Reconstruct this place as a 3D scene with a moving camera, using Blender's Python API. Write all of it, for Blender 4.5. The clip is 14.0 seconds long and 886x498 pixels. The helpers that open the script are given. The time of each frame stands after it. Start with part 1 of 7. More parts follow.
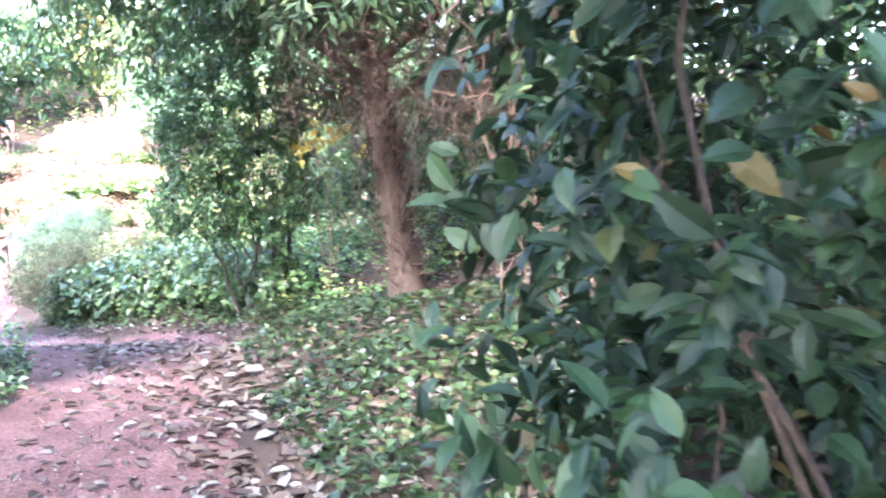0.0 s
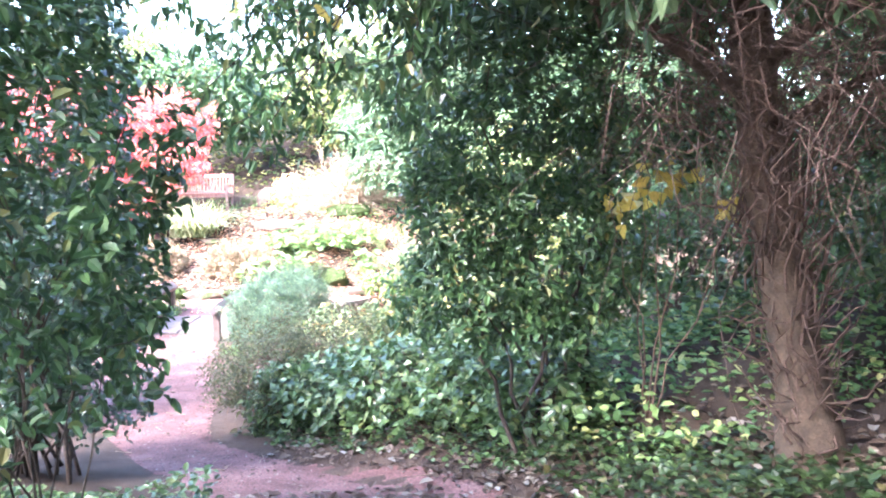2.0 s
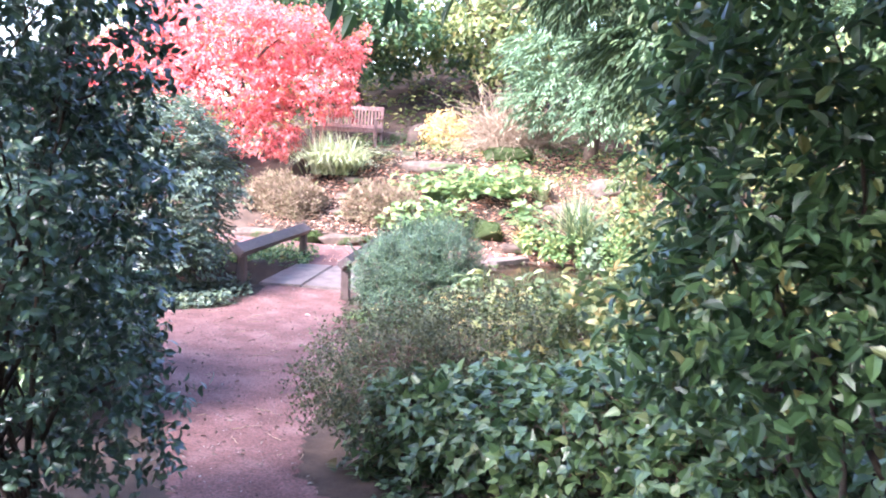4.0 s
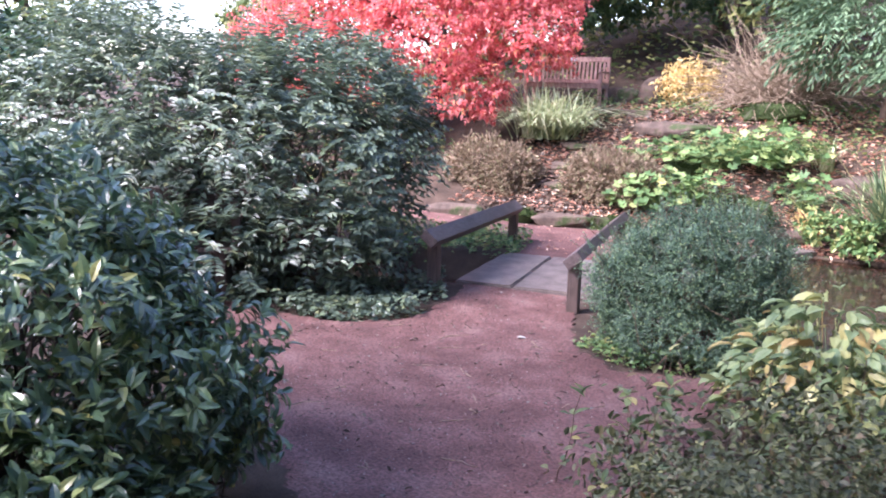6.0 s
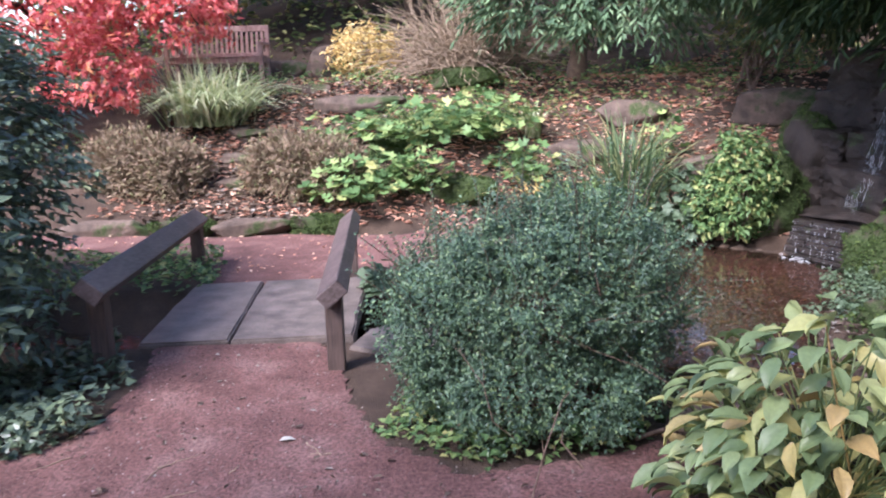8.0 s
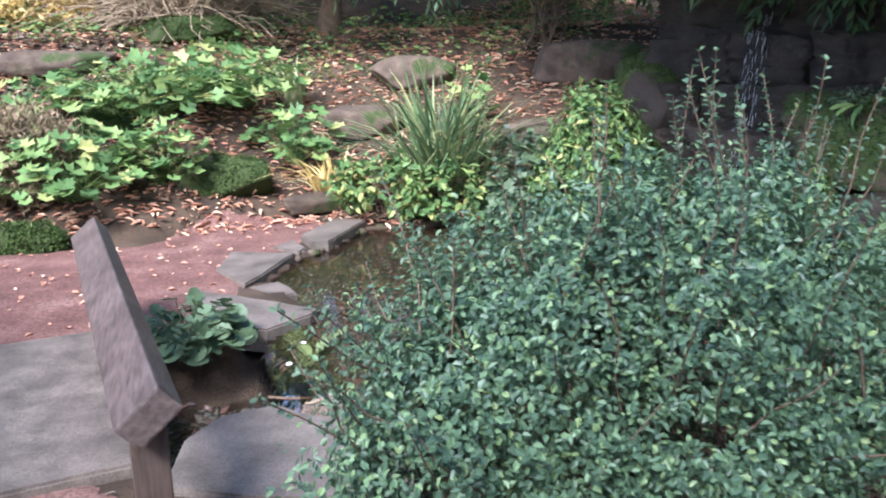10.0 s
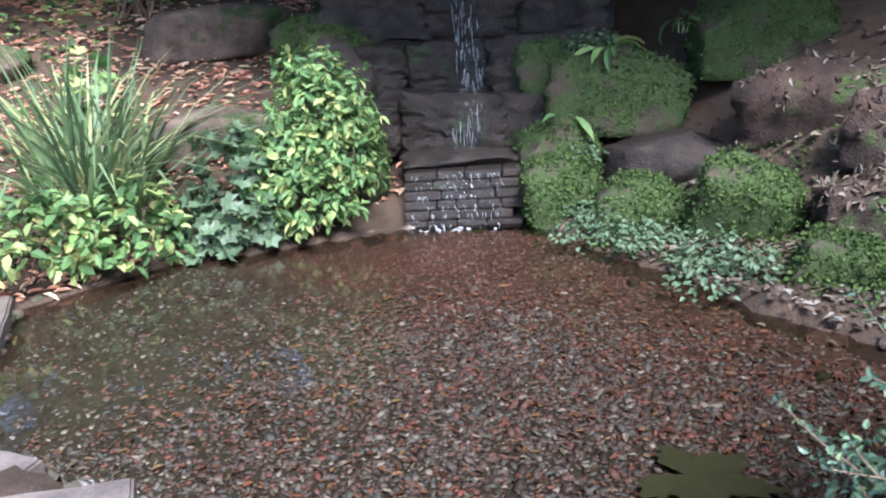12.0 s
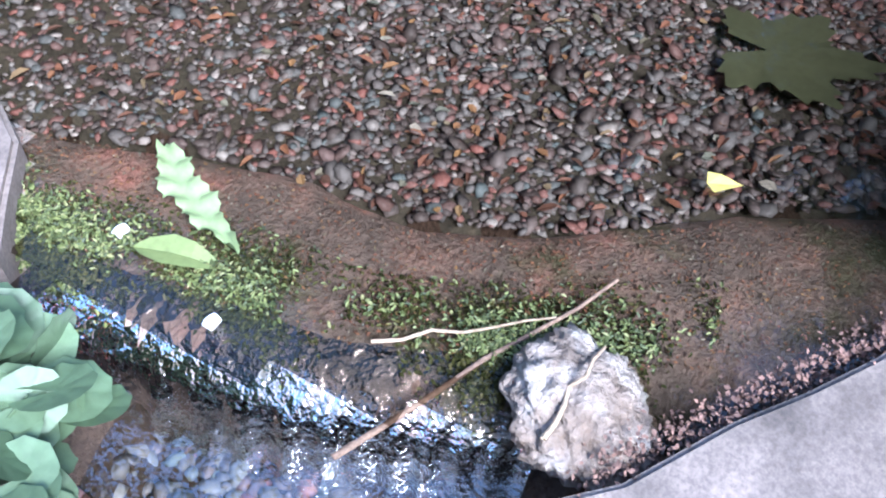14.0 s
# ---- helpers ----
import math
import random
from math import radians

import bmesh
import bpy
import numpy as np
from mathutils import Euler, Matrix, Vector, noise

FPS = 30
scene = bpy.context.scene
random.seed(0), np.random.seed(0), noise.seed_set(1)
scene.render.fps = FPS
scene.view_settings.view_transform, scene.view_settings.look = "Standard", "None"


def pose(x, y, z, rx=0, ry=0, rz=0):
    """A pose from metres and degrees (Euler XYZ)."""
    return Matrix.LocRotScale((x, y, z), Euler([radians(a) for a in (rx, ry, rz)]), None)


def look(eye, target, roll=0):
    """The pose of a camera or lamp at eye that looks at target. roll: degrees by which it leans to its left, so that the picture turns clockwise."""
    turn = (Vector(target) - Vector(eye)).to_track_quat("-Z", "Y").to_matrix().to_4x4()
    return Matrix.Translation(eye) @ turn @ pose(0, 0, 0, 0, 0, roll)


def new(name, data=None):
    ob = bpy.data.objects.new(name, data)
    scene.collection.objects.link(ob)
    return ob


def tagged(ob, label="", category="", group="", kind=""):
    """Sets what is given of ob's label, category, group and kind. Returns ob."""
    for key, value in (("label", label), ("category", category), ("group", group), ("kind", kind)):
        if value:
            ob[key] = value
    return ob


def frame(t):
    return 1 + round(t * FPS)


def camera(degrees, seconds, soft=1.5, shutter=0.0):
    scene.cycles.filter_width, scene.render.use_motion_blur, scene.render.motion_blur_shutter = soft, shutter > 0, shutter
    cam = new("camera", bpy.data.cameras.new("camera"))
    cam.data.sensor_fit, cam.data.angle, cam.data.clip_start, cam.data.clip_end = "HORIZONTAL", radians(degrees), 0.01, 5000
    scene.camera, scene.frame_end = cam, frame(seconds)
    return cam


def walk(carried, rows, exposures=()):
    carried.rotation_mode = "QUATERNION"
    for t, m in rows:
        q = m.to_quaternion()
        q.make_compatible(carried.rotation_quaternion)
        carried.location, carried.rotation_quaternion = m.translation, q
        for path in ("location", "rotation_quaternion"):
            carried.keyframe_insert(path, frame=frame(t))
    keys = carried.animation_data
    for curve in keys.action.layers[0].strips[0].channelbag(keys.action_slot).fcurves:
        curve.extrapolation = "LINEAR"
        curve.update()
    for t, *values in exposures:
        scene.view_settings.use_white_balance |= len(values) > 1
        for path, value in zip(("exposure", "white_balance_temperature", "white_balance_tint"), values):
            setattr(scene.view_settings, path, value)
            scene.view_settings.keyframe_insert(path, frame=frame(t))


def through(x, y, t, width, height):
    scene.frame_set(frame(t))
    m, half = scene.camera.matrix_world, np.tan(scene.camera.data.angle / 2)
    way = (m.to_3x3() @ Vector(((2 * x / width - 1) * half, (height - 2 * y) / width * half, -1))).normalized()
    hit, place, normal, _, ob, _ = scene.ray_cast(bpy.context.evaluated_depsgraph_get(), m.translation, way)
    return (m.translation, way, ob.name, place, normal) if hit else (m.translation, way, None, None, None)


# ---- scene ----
cam = camera(55.9, 14.0, 2.0, 0.15)
PATH = [
    (0, (0.02, 0.401, 1.424), (0.033, 2.379, 1.132), 0.6),
    (0.5, (-0.326, 1.107, 1.409), (-0.582, 3.069, 1.116), -0.1),
    (1, (-0.588, 1.703, 1.416), (-0.961, 3.655, 1.193), -0.5),
    (1.5, (-0.853, 2.29, 1.419), (-1.297, 4.233, 1.252), -0.4),
    (2, (-1.039, 2.817, 1.412), (-1.489, 4.758, 1.231), -0.5),
    (2.5, (-1.23, 3.419, 1.401), (-1.802, 5.324, 1.195), 0.4),
    (2.7, (-1.334, 3.644, 1.361), (-1.964, 5.53, 1.15), 1.2),
    (4.8, (-2.485, 6.072, 1.237), (-3.438, 7.795, 0.888), 1.1),
    (5, (-2.67, 6.345, 1.244), (-3.702, 8.025, 0.907), 0.9),
    (5.5, (-3.201, 6.911, 1.126), (-4.354, 8.506, 0.772), 0.6),
    (6, (-3.629, 7.483, 0.975), (-4.814, 9.044, 0.576), 1.2),
    (6.5, (-4.145, 7.914, 0.844), (-5.303, 9.479, 0.384), 1.3),
    (7, (-4.533, 8.399, 0.782), (-5.55, 10.049, 0.293), 0.4),
    (7.5, (-4.976, 8.929, 0.717), (-5.712, 10.729, 0.252), -0.8),
    (8, (-5.37, 9.42, 0.704), (-5.792, 11.328, 0.28), -1.6),
    (8.2, (-5.501, 9.655, 0.656), (-5.832, 11.583, 0.242), -1.7),
    (10.3, (-6.697, 11.912, 0.395), (-6.211, 13.784, -0.116), -1.2),
    (10.5, (-6.805, 12.133, 0.37), (-6.193, 13.967, -0.14), -1.4),
    (11, (-7.053, 12.7, 0.422), (-6.148, 14.412, -0.078), -1.8),
    (11.5, (-7.319, 13.214, 0.398), (-6.136, 14.742, -0.114), -2.2),
    (12, (-7.397, 13.742, 0.343), (-6.039, 15.087, -0.247), -4.4),
    (12.5, (-7.418, 14.165, 0.29), (-5.932, 15.276, -0.456), -4.7),
    (12.8, (-7.403, 14.368, 0.317), (-5.91, 15.307, -0.626), -4.1),
    (13, (-7.382, 14.464, 0.323), (-5.928, 15.303, -0.765), -4.2),
    (13.5, (-7.271, 14.645, 0.234), (-6.037, 15.283, -1.205), -2.0),
    (14, (-7.152, 14.716, 0.148), (-6.059, 15.276, -1.431), 3.4),
]
EXPOSURES = [(0.0, 5.05, 5850, 24), (0.5, 4.98, 5950, 26), (1.5, 4.62, 5900, 24), (2.7, 4.2, 5900, 23), (4.8, 2.82, 5850, 32), (6.5, 2.1, 5900, 31), (8.2, 1.84, 5850, 23), (10.3, 1.92, 5700, 11), (11.5, 2.1, 5600, 12), (12.5, 2.4, 5500, 14), (13.0, 2.65, 5400, 16), (13.5, 2.72, 5300, 18), (14.0, 2.6, 5150, 12)]
walk(cam, [(t, look(eye, target, roll)) for t, eye, target, roll in PATH], EXPOSURES)

# ---- world, sun ----
world = bpy.data.worlds.new("sky")
scene.world = world
world.use_nodes = True
wn = world.node_tree
sky = wn.nodes.new("ShaderNodeTexSky")
sky.sky_type, sky.sun_disc = "NISHITA", False
sky.sun_elevation, sky.sun_rotation = radians(46), radians(-150)
sky.air_density, sky.dust_density = 1.0, 1.0
wn.nodes["Background"].inputs["Strength"].default_value = 0.15
wn.links.new(sky.outputs["Color"], wn.nodes["Background"].inputs["Color"])
sun = new("sun", bpy.data.lights.new("sun", "SUN"))
sun.data.energy, sun.data.angle, sun.data.color = 3.8, radians(22), (1.0, 0.97, 0.93)
sun.matrix_world = look((0, 0, 0), (-math.sin(radians(-150)) * 0.695, -math.cos(radians(-150)) * 0.695, -0.72))

rng = np.random.default_rng(7)


# ---- materials ----
def ramp(nt, fac, stops):
    r = nt.nodes.new("ShaderNodeValToRGB")
    while len(r.color_ramp.elements) < len(stops):
        r.color_ramp.elements.new(0.5)
    for e, (at, c) in zip(r.color_ramp.elements, stops):
        e.position, e.color = at, (*c, 1)
    nt.links.new(fac, r.inputs["Fac"])
    return r.outputs["Color"]


def noise_at(nt, scale, detail=4.0, where="Object", rough=0.6):
    tc = nt.nodes.new("ShaderNodeTexCoord")
    n = nt.nodes.new("ShaderNodeTexNoise")
    n.inputs["Scale"].default_value, n.inputs["Detail"].default_value, n.inputs["Roughness"].default_value = scale, detail, rough
    nt.links.new(tc.outputs[where], n.inputs["Vector"])
    return n.outputs["Fac"]


def mixed(nt, fac, a, b, how="MIX"):
    m = nt.nodes.new("ShaderNodeMix")
    m.data_type, m.blend_type = "RGBA", how
    for sock, v in ((m.inputs[0], fac), (m.inputs[6], a), (m.inputs[7], b)):
        if isinstance(v, (int, float)):
            sock.default_value = v
        elif isinstance(v, tuple):
            sock.default_value = (*v, 1)
        else:
            nt.links.new(v, sock)
    return m.outputs[2]


def bumped(nt, shader, height, strength, distance):
    b = nt.nodes.new("ShaderNodeBump")
    b.inputs["Strength"].default_value, b.inputs["Distance"].default_value = strength, distance
    nt.links.new(height, b.inputs["Height"])
    nt.links.new(b.outputs["Normal"], shader.inputs["Normal"])


def blank(name, rough=0.8):
    m = bpy.data.materials.new(name)
    m.use_nodes = True
    p = m.node_tree.nodes["Principled BSDF"]
    p.inputs["Roughness"].default_value = rough
    return m, m.node_tree, p


def leaf_material(name, stops, rough=0.42, through_light=0.25, gloss=0.5, lift=1.5):
    """Leaves: a colour for each leaf, blotches inside it, and some light let through."""
    m, nt, p = blank(name, rough)
    g = nt.nodes.new("ShaderNodeNewGeometry")
    col = ramp(nt, g.outputs["Random Per Island"], [(at, tuple(min(0.8, lift * (v * 0.8 + 0.2 * sum(c) / 3)) for v in c)) for at, c in stops])
    big = noise_at(nt, 1.7, 2.0)
    fine = noise_at(nt, 60.0, 3.0)
    col = mixed(nt, 0.5, col, ramp(nt, big, [(0.3, (0.7, 0.75, 0.65)), (0.7, (1.1, 1.1, 1.0))]), "MULTIPLY")
    col = mixed(nt, 0.5, col, ramp(nt, fine, [(0.35, (0.75, 0.75, 0.75)), (0.65, (1.1, 1.1, 1.1))]), "MULTIPLY")
    nt.links.new(col, p.inputs["Base Color"])
    p.inputs["Specular IOR Level"].default_value = gloss
    bumped(nt, p, fine, 0.25, 0.004)
    t = nt.nodes.new("ShaderNodeBsdfTranslucent")
    nt.links.new(col, t.inputs["Color"])
    mx = nt.nodes.new("ShaderNodeMixShader")
    mx.inputs["Fac"].default_value = through_light
    nt.links.new(p.outputs["BSDF"], mx.inputs[1])
    nt.links.new(t.outputs["BSDF"], mx.inputs[2])
    nt.links.new(mx.outputs["Shader"], nt.nodes["Material Output"].inputs["Surface"])
    return m


def rough_material(name, stops, scale, rough=0.85, bump=0.5, depth=0.01, fine_scale=90.0, per_object=0.0, gloss=0.3, grain=(0.5, 1.15)):
    m, nt, p = blank(name, rough)
    a, b = noise_at(nt, scale, 6.0), noise_at(nt, fine_scale, 4.0)
    col = ramp(nt, a, stops)
    col = mixed(nt, 0.7, col, ramp(nt, b, [(0.35, (grain[0],) * 3), (0.65, (grain[1],) * 3)]), "MULTIPLY")
    if per_object:
        oi = nt.nodes.new("ShaderNodeObjectInfo")
        col = mixed(nt, per_object, col, ramp(nt, oi.outputs["Random"], [(0.0, (0.55, 0.5, 0.48)), (1.0, (1.25, 1.2, 1.2))]), "MULTIPLY")
    nt.links.new(col, p.inputs["Base Color"])
    p.inputs["Specular IOR Level"].default_value = gloss
    bumped(nt, p, mixed(nt, 0.5, a, b), bump, depth)
    return m


def stone_material(name, stops, moss=0.4, scale=5.0, rough=0.85, moss_colours=((0.018, 0.03, 0.01), (0.06, 0.085, 0.025))):
    """Weathered stone; moss grows in patches on faces that look up."""
    m, nt, p = blank(name, rough)
    a, b = noise_at(nt, scale, 8.0), noise_at(nt, 70.0, 5.0)
    col = ramp(nt, a, stops)
    col = mixed(nt, 0.6, col, ramp(nt, b, [(0.3, (0.5, 0.5, 0.5)), (0.7, (1.2, 1.2, 1.2))]), "MULTIPLY")
    oi = nt.nodes.new("ShaderNodeObjectInfo")
    col = mixed(nt, 0.35, col, ramp(nt, oi.outputs["Random"], [(0.0, (0.6, 0.55, 0.5)), (1.0, (1.2, 1.2, 1.25))]), "MULTIPLY")
    patch = noise_at(nt, 3.2, 5.0)
    mask = ramp(nt, patch, [(max(0.0, 0.72 - moss * 0.5), (0, 0, 0)), (min(1.0, 0.82 - moss * 0.5), (1, 1, 1))])
    green = ramp(nt, b, [(0.3, moss_colours[0]), (0.7, moss_colours[1])])
    col = mixed(nt, mask, col, green)
    p.inputs["Specular IOR Level"].default_value = 0.25
    nt.links.new(col, p.inputs["Base Color"])
    bumped(nt, p, mixed(nt, 0.5, a, b), 1.0, 0.03)
    return m


LEAF_CAMELLIA = leaf_material("dark_glossy_leaf", [(0.0, (0.012, 0.035, 0.014)), (0.6, (0.022, 0.065, 0.024)), (0.95, (0.05, 0.12, 0.035)), (1.0, (0.2, 0.13, 0.02))], 0.48, 0.12, 0.25, 0.5)
LEAF_HOLLY = leaf_material("holly_leaf", [(0.0, (0.012, 0.03, 0.016)), (0.7, (0.022, 0.052, 0.026)), (1.0, (0.05, 0.09, 0.035))], 0.3, 0.15, 0.75, 2.3)
LEAF_SCREEN = leaf_material("shrub_leaf", [(0.0, (0.018, 0.045, 0.016)), (0.6, (0.035, 0.085, 0.025)), (0.93, (0.07, 0.14, 0.035)), (1.0, (0.16, 0.14, 0.03))], 0.38, 0.3, 0.5, 1.5)
LEAF_LAUREL = leaf_material("laurel_leaf", [(0.0, (0.02, 0.045, 0.024)), (0.5, (0.045, 0.085, 0.035)), (0.85, (0.1, 0.15, 0.045)), (0.96, (0.16, 0.2, 0.06)), (1.0, (0.3, 0.26, 0.05))], 0.3, 0.25, 0.8, 2.2)
LEAF_MAHONIA = leaf_material("pinnate_leaf", [(0.0, (0.035, 0.055, 0.035)), (0.6, (0.062, 0.09, 0.055)), (0.94, (0.1, 0.14, 0.07)), (1.0, (0.16, 0.17, 0.07))], 0.38, 0.3, 0.55, 1.9)
LEAF_OLIVE = leaf_material("small_olive_leaf", [(0.0, (0.05, 0.06, 0.02)), (0.5, (0.09, 0.11, 0.035)), (0.9, (0.16, 0.17, 0.06)), (1.0, (0.2, 0.13, 0.05))], 0.5, 0.3, 0.4, 0.9)
LEAF_YELLOWING = leaf_material("yellowing_leaf", [(0.0, (0.06, 0.1, 0.03)), (0.45, (0.12, 0.18, 0.05)), (0.75, (0.24, 0.26, 0.07)), (0.93, (0.4, 0.34, 0.08)), (1.0, (0.3, 0.16, 0.05))], 0.45, 0.35, 0.4, 1.15)
LEAF_BOX = leaf_material("small_grey_green_leaf", [(0.0, (0.035, 0.065, 0.04)), (0.6, (0.06, 0.11, 0.06)), (0.92, (0.11, 0.18, 0.08)), (1.0, (0.18, 0.24, 0.08))], 0.42, 0.3, 0.5, 2.0)
LEAF_HOSTA = leaf_material("hosta_leaf", [(0.0, (0.10, 0.15, 0.05)), (0.5, (0.2, 0.26, 0.09)), (0.85, (0.38, 0.36, 0.1)), (1.0, (0.4, 0.2, 0.05))], 0.4, 0.35)
LEAF_IVY = leaf_material("ivy_leaf", [(0.0, (0.025, 0.06, 0.018)), (0.5, (0.06, 0.13, 0.03)), (0.92, (0.13, 0.23, 0.05)), (1.0, (0.25, 0.2, 0.06))], 0.45, 0.2, 0.4, 0.45)
LEAF_FRESH = leaf_material("fresh_green_leaf", [(0.0, (0.045, 0.1, 0.03)), (0.5, (0.1, 0.19, 0.05)), (0.85, (0.2, 0.27, 0.07)), (1.0, (0.36, 0.33, 0.1))], 0.55, 0.35, 0.3)
LEAF_BRAMBLE = leaf_material("bramble_leaf", [(0.0, (0.03, 0.065, 0.02)), (0.5, (0.07, 0.14, 0.035)), (0.85, (0.14, 0.22, 0.06)), (1.0, (0.22, 0.25, 0.08))], 0.34, 0.3, 0.7, 1.3)
LEAF_MANTLE = leaf_material("lady_mantle_leaf", [(0.0, (0.06, 0.105, 0.045)), (1.0, (0.12, 0.19, 0.095))], 0.55, 0.25, 0.5, 1.05)
LEAF_MAPLE = leaf_material("red_maple_leaf", [(0.0, (0.35, 0.03, 0.025)), (0.5, (0.62, 0.1, 0.1)), (0.85, (0.72, 0.17, 0.16)), (1.0, (0.6, 0.22, 0.06))], 0.6, 0.45, 0.2, 1.4)
LEAF_YELLOW = leaf_material("yellow_leaf", [(0.0, (0.5, 0.33, 0.03)), (0.8, (0.65, 0.45, 0.05)), (1.0, (0.5, 0.5, 0.3))], 0.5, 0.45)
LEAF_CONIFER = leaf_material("conifer_spray", [(0.0, (0.03, 0.06, 0.03)), (0.6, (0.06, 0.11, 0.05)), (1.0, (0.11, 0.17, 0.08))], 0.6, 0.3, 0.3, 2.1)
LEAF_YEW = leaf_material("yew_spray", [(0.0, (0.02, 0.045, 0.018)), (0.7, (0.045, 0.085, 0.03)), (1.0, (0.09, 0.13, 0.04))], 0.55, 0.25, 0.3)
LEAF_DISTANT = leaf_material("distant_foliage", [(0.0, (0.05, 0.08, 0.025)), (0.5, (0.11, 0.15, 0.04)), (0.85, (0.22, 0.24, 0.06)), (1.0, (0.3, 0.26, 0.08))], 0.6, 0.4, 0.3)
LEAF_SEDGE = leaf_material("sedge_blade", [(0.0, (0.05, 0.09, 0.04)), (0.6, (0.1, 0.16, 0.06)), (0.9, (0.22, 0.24, 0.09)), (1.0, (0.36, 0.28, 0.1))], 0.45, 0.3)
LEAF_PALE = leaf_material("pale_grass_blade", [(0.0, (0.16, 0.2, 0.06)), (0.6, (0.28, 0.32, 0.17)), (1.0, (0.42, 0.4, 0.26))], 0.5, 0.35, 0.5, 1.7)
LEAF_STRAW = leaf_material("straw_leaf", [(0.0, (0.35, 0.22, 0.05)), (0.6, (0.55, 0.38, 0.1)), (1.0, (0.55, 0.45, 0.2))], 0.6, 0.35)
LEAF_HEATHER = leaf_material("heather_sprig", [(0.0, (0.06, 0.045, 0.025)), (0.5, (0.13, 0.09, 0.05)), (0.85, (0.2, 0.13, 0.09)), (1.0, (0.13, 0.15, 0.05))], 0.8, 0.15, 0.2, 2.0)
LEAF_DEAD = leaf_material("fallen_leaf", [(0.0, (0.11, 0.06, 0.04)), (0.5, (0.22, 0.14, 0.095)), (0.8, (0.36, 0.26, 0.19)), (1.0, (0.52, 0.46, 0.4))], 0.7, 0.1, 0.3, 0.52)
LEAF_RUST = leaf_material("rust_needle_litter", [(0.0, (0.2, 0.08, 0.045)), (0.6, (0.34, 0.15, 0.095)), (1.0, (0.42, 0.29, 0.2))], 0.8, 0.15, 0.2, 2.1)
LEAF_FROND = leaf_material("pale_frond", [(0.0, (0.14, 0.19, 0.075)), (1.0, (0.18, 0.23, 0.09))], 0.45, 0.3)
LEAF_SUNKEN = leaf_material("sunken_leaf", [(0.0, (0.1, 0.12, 0.055)), (1.0, (0.12, 0.135, 0.065))], 0.5, 0.1, 0.4, 1.0)
LEAF_WHITE = leaf_material("bleached_leaf", [(0.0, (0.5, 0.47, 0.42)), (1.0, (0.6, 0.56, 0.5))], 0.6, 0.2, 0.4, 1.0)
LEAF_CHIP = leaf_material("path_chip", [(0.0, (0.04, 0.022, 0.018)), (0.5, (0.12, 0.07, 0.06)), (0.8, (0.22, 0.14, 0.115)), (1.0, (0.36, 0.29, 0.26))], 0.8, 0.0, 0.3, 1.0)
LEAF_SOIL = leaf_material("rust_soil_crumb", [(0.0, (0.1, 0.05, 0.038)), (1.0, (0.23, 0.115, 0.085))], 0.8, 0.0, 0.3, 1.0)
MOSS = leaf_material("moss_tuft", [(0.0, (0.03, 0.06, 0.012)), (0.6, (0.07, 0.13, 0.02)), (1.0, (0.14, 0.2, 0.04))], 0.8, 0.2, 0.2, 0.75)
SILL_MOSS = leaf_material("wet_sill_moss", [(0.0, (0.04, 0.055, 0.012)), (0.5, (0.12, 0.15, 0.03)), (0.85, (0.24, 0.27, 0.06)), (1.0, (0.35, 0.33, 0.12))], 0.6, 0.2, 0.4, 0.7)
LEAF_SCRAP = leaf_material("sunken_leaf_scrap", [(0.0, (0.1, 0.05, 0.035)), (0.35, (0.26, 0.11, 0.07)), (0.6, (0.38, 0.15, 0.08)), (0.8, (0.42, 0.24, 0.08)), (0.92, (0.2, 0.24, 0.2)), (1.0, (0.5, 0.46, 0.4))], 0.6, 0.1, 0.4, 1.1)
BARK = rough_material("bark", [(0.25, (0.045, 0.03, 0.02)), (0.75, (0.14, 0.095, 0.065))], 14.0, 0.9, 0.9, 0.02)
TWIG_DRY = rough_material("dry_twig_bark", [(0.25, (0.05, 0.03, 0.023)), (0.75, (0.15, 0.095, 0.07))], 20.0, 0.9)
TWIG = rough_material("twig_bark", [(0.25, (0.09, 0.055, 0.04)), (0.75, (0.24, 0.16, 0.11))], 20.0, 0.85)
TWIG_PALE = rough_material("pale_stem_bark", [(0.25, (0.2, 0.14, 0.09)), (0.75, (0.42, 0.32, 0.22))], 12.0, 0.85)
TWIG_DARK = rough_material("dark_twig_bark", [(0.25, (0.03, 0.022, 0.018)), (0.75, (0.1, 0.07, 0.05))], 20.0, 0.85)
SOIL = rough_material("leaf_mould_soil", [(0.25, (0.03, 0.02, 0.013)), (0.5, (0.065, 0.042, 0.028)), (0.8, (0.12, 0.08, 0.055))], 3.0, 0.95, 0.9, 0.03)
GRIT = rough_material("red_grit_path", [(0.3, (0.085, 0.04, 0.033)), (0.5, (0.145, 0.07, 0.058)), (0.72, (0.21, 0.12, 0.1))], 2.8, 0.9, 1.0, 0.02, 60.0, 0.0, 0.3, (0.3, 1.5))
SLAB = rough_material("flagstone", [(0.3, (0.075, 0.06, 0.05)), (0.7, (0.21, 0.17, 0.145))], 5.0, 0.6, 0.35, 0.006, 120.0, 0.3, 0.5)
SANDSTONE = stone_material("sandstone", [(0.3, (0.05, 0.036, 0.027)), (0.7, (0.17, 0.122, 0.093))], 0.38)
MOSSY = stone_material("mossy_stone", [(0.3, (0.035, 0.028, 0.02)), (0.7, (0.12, 0.09, 0.065))], 0.7)
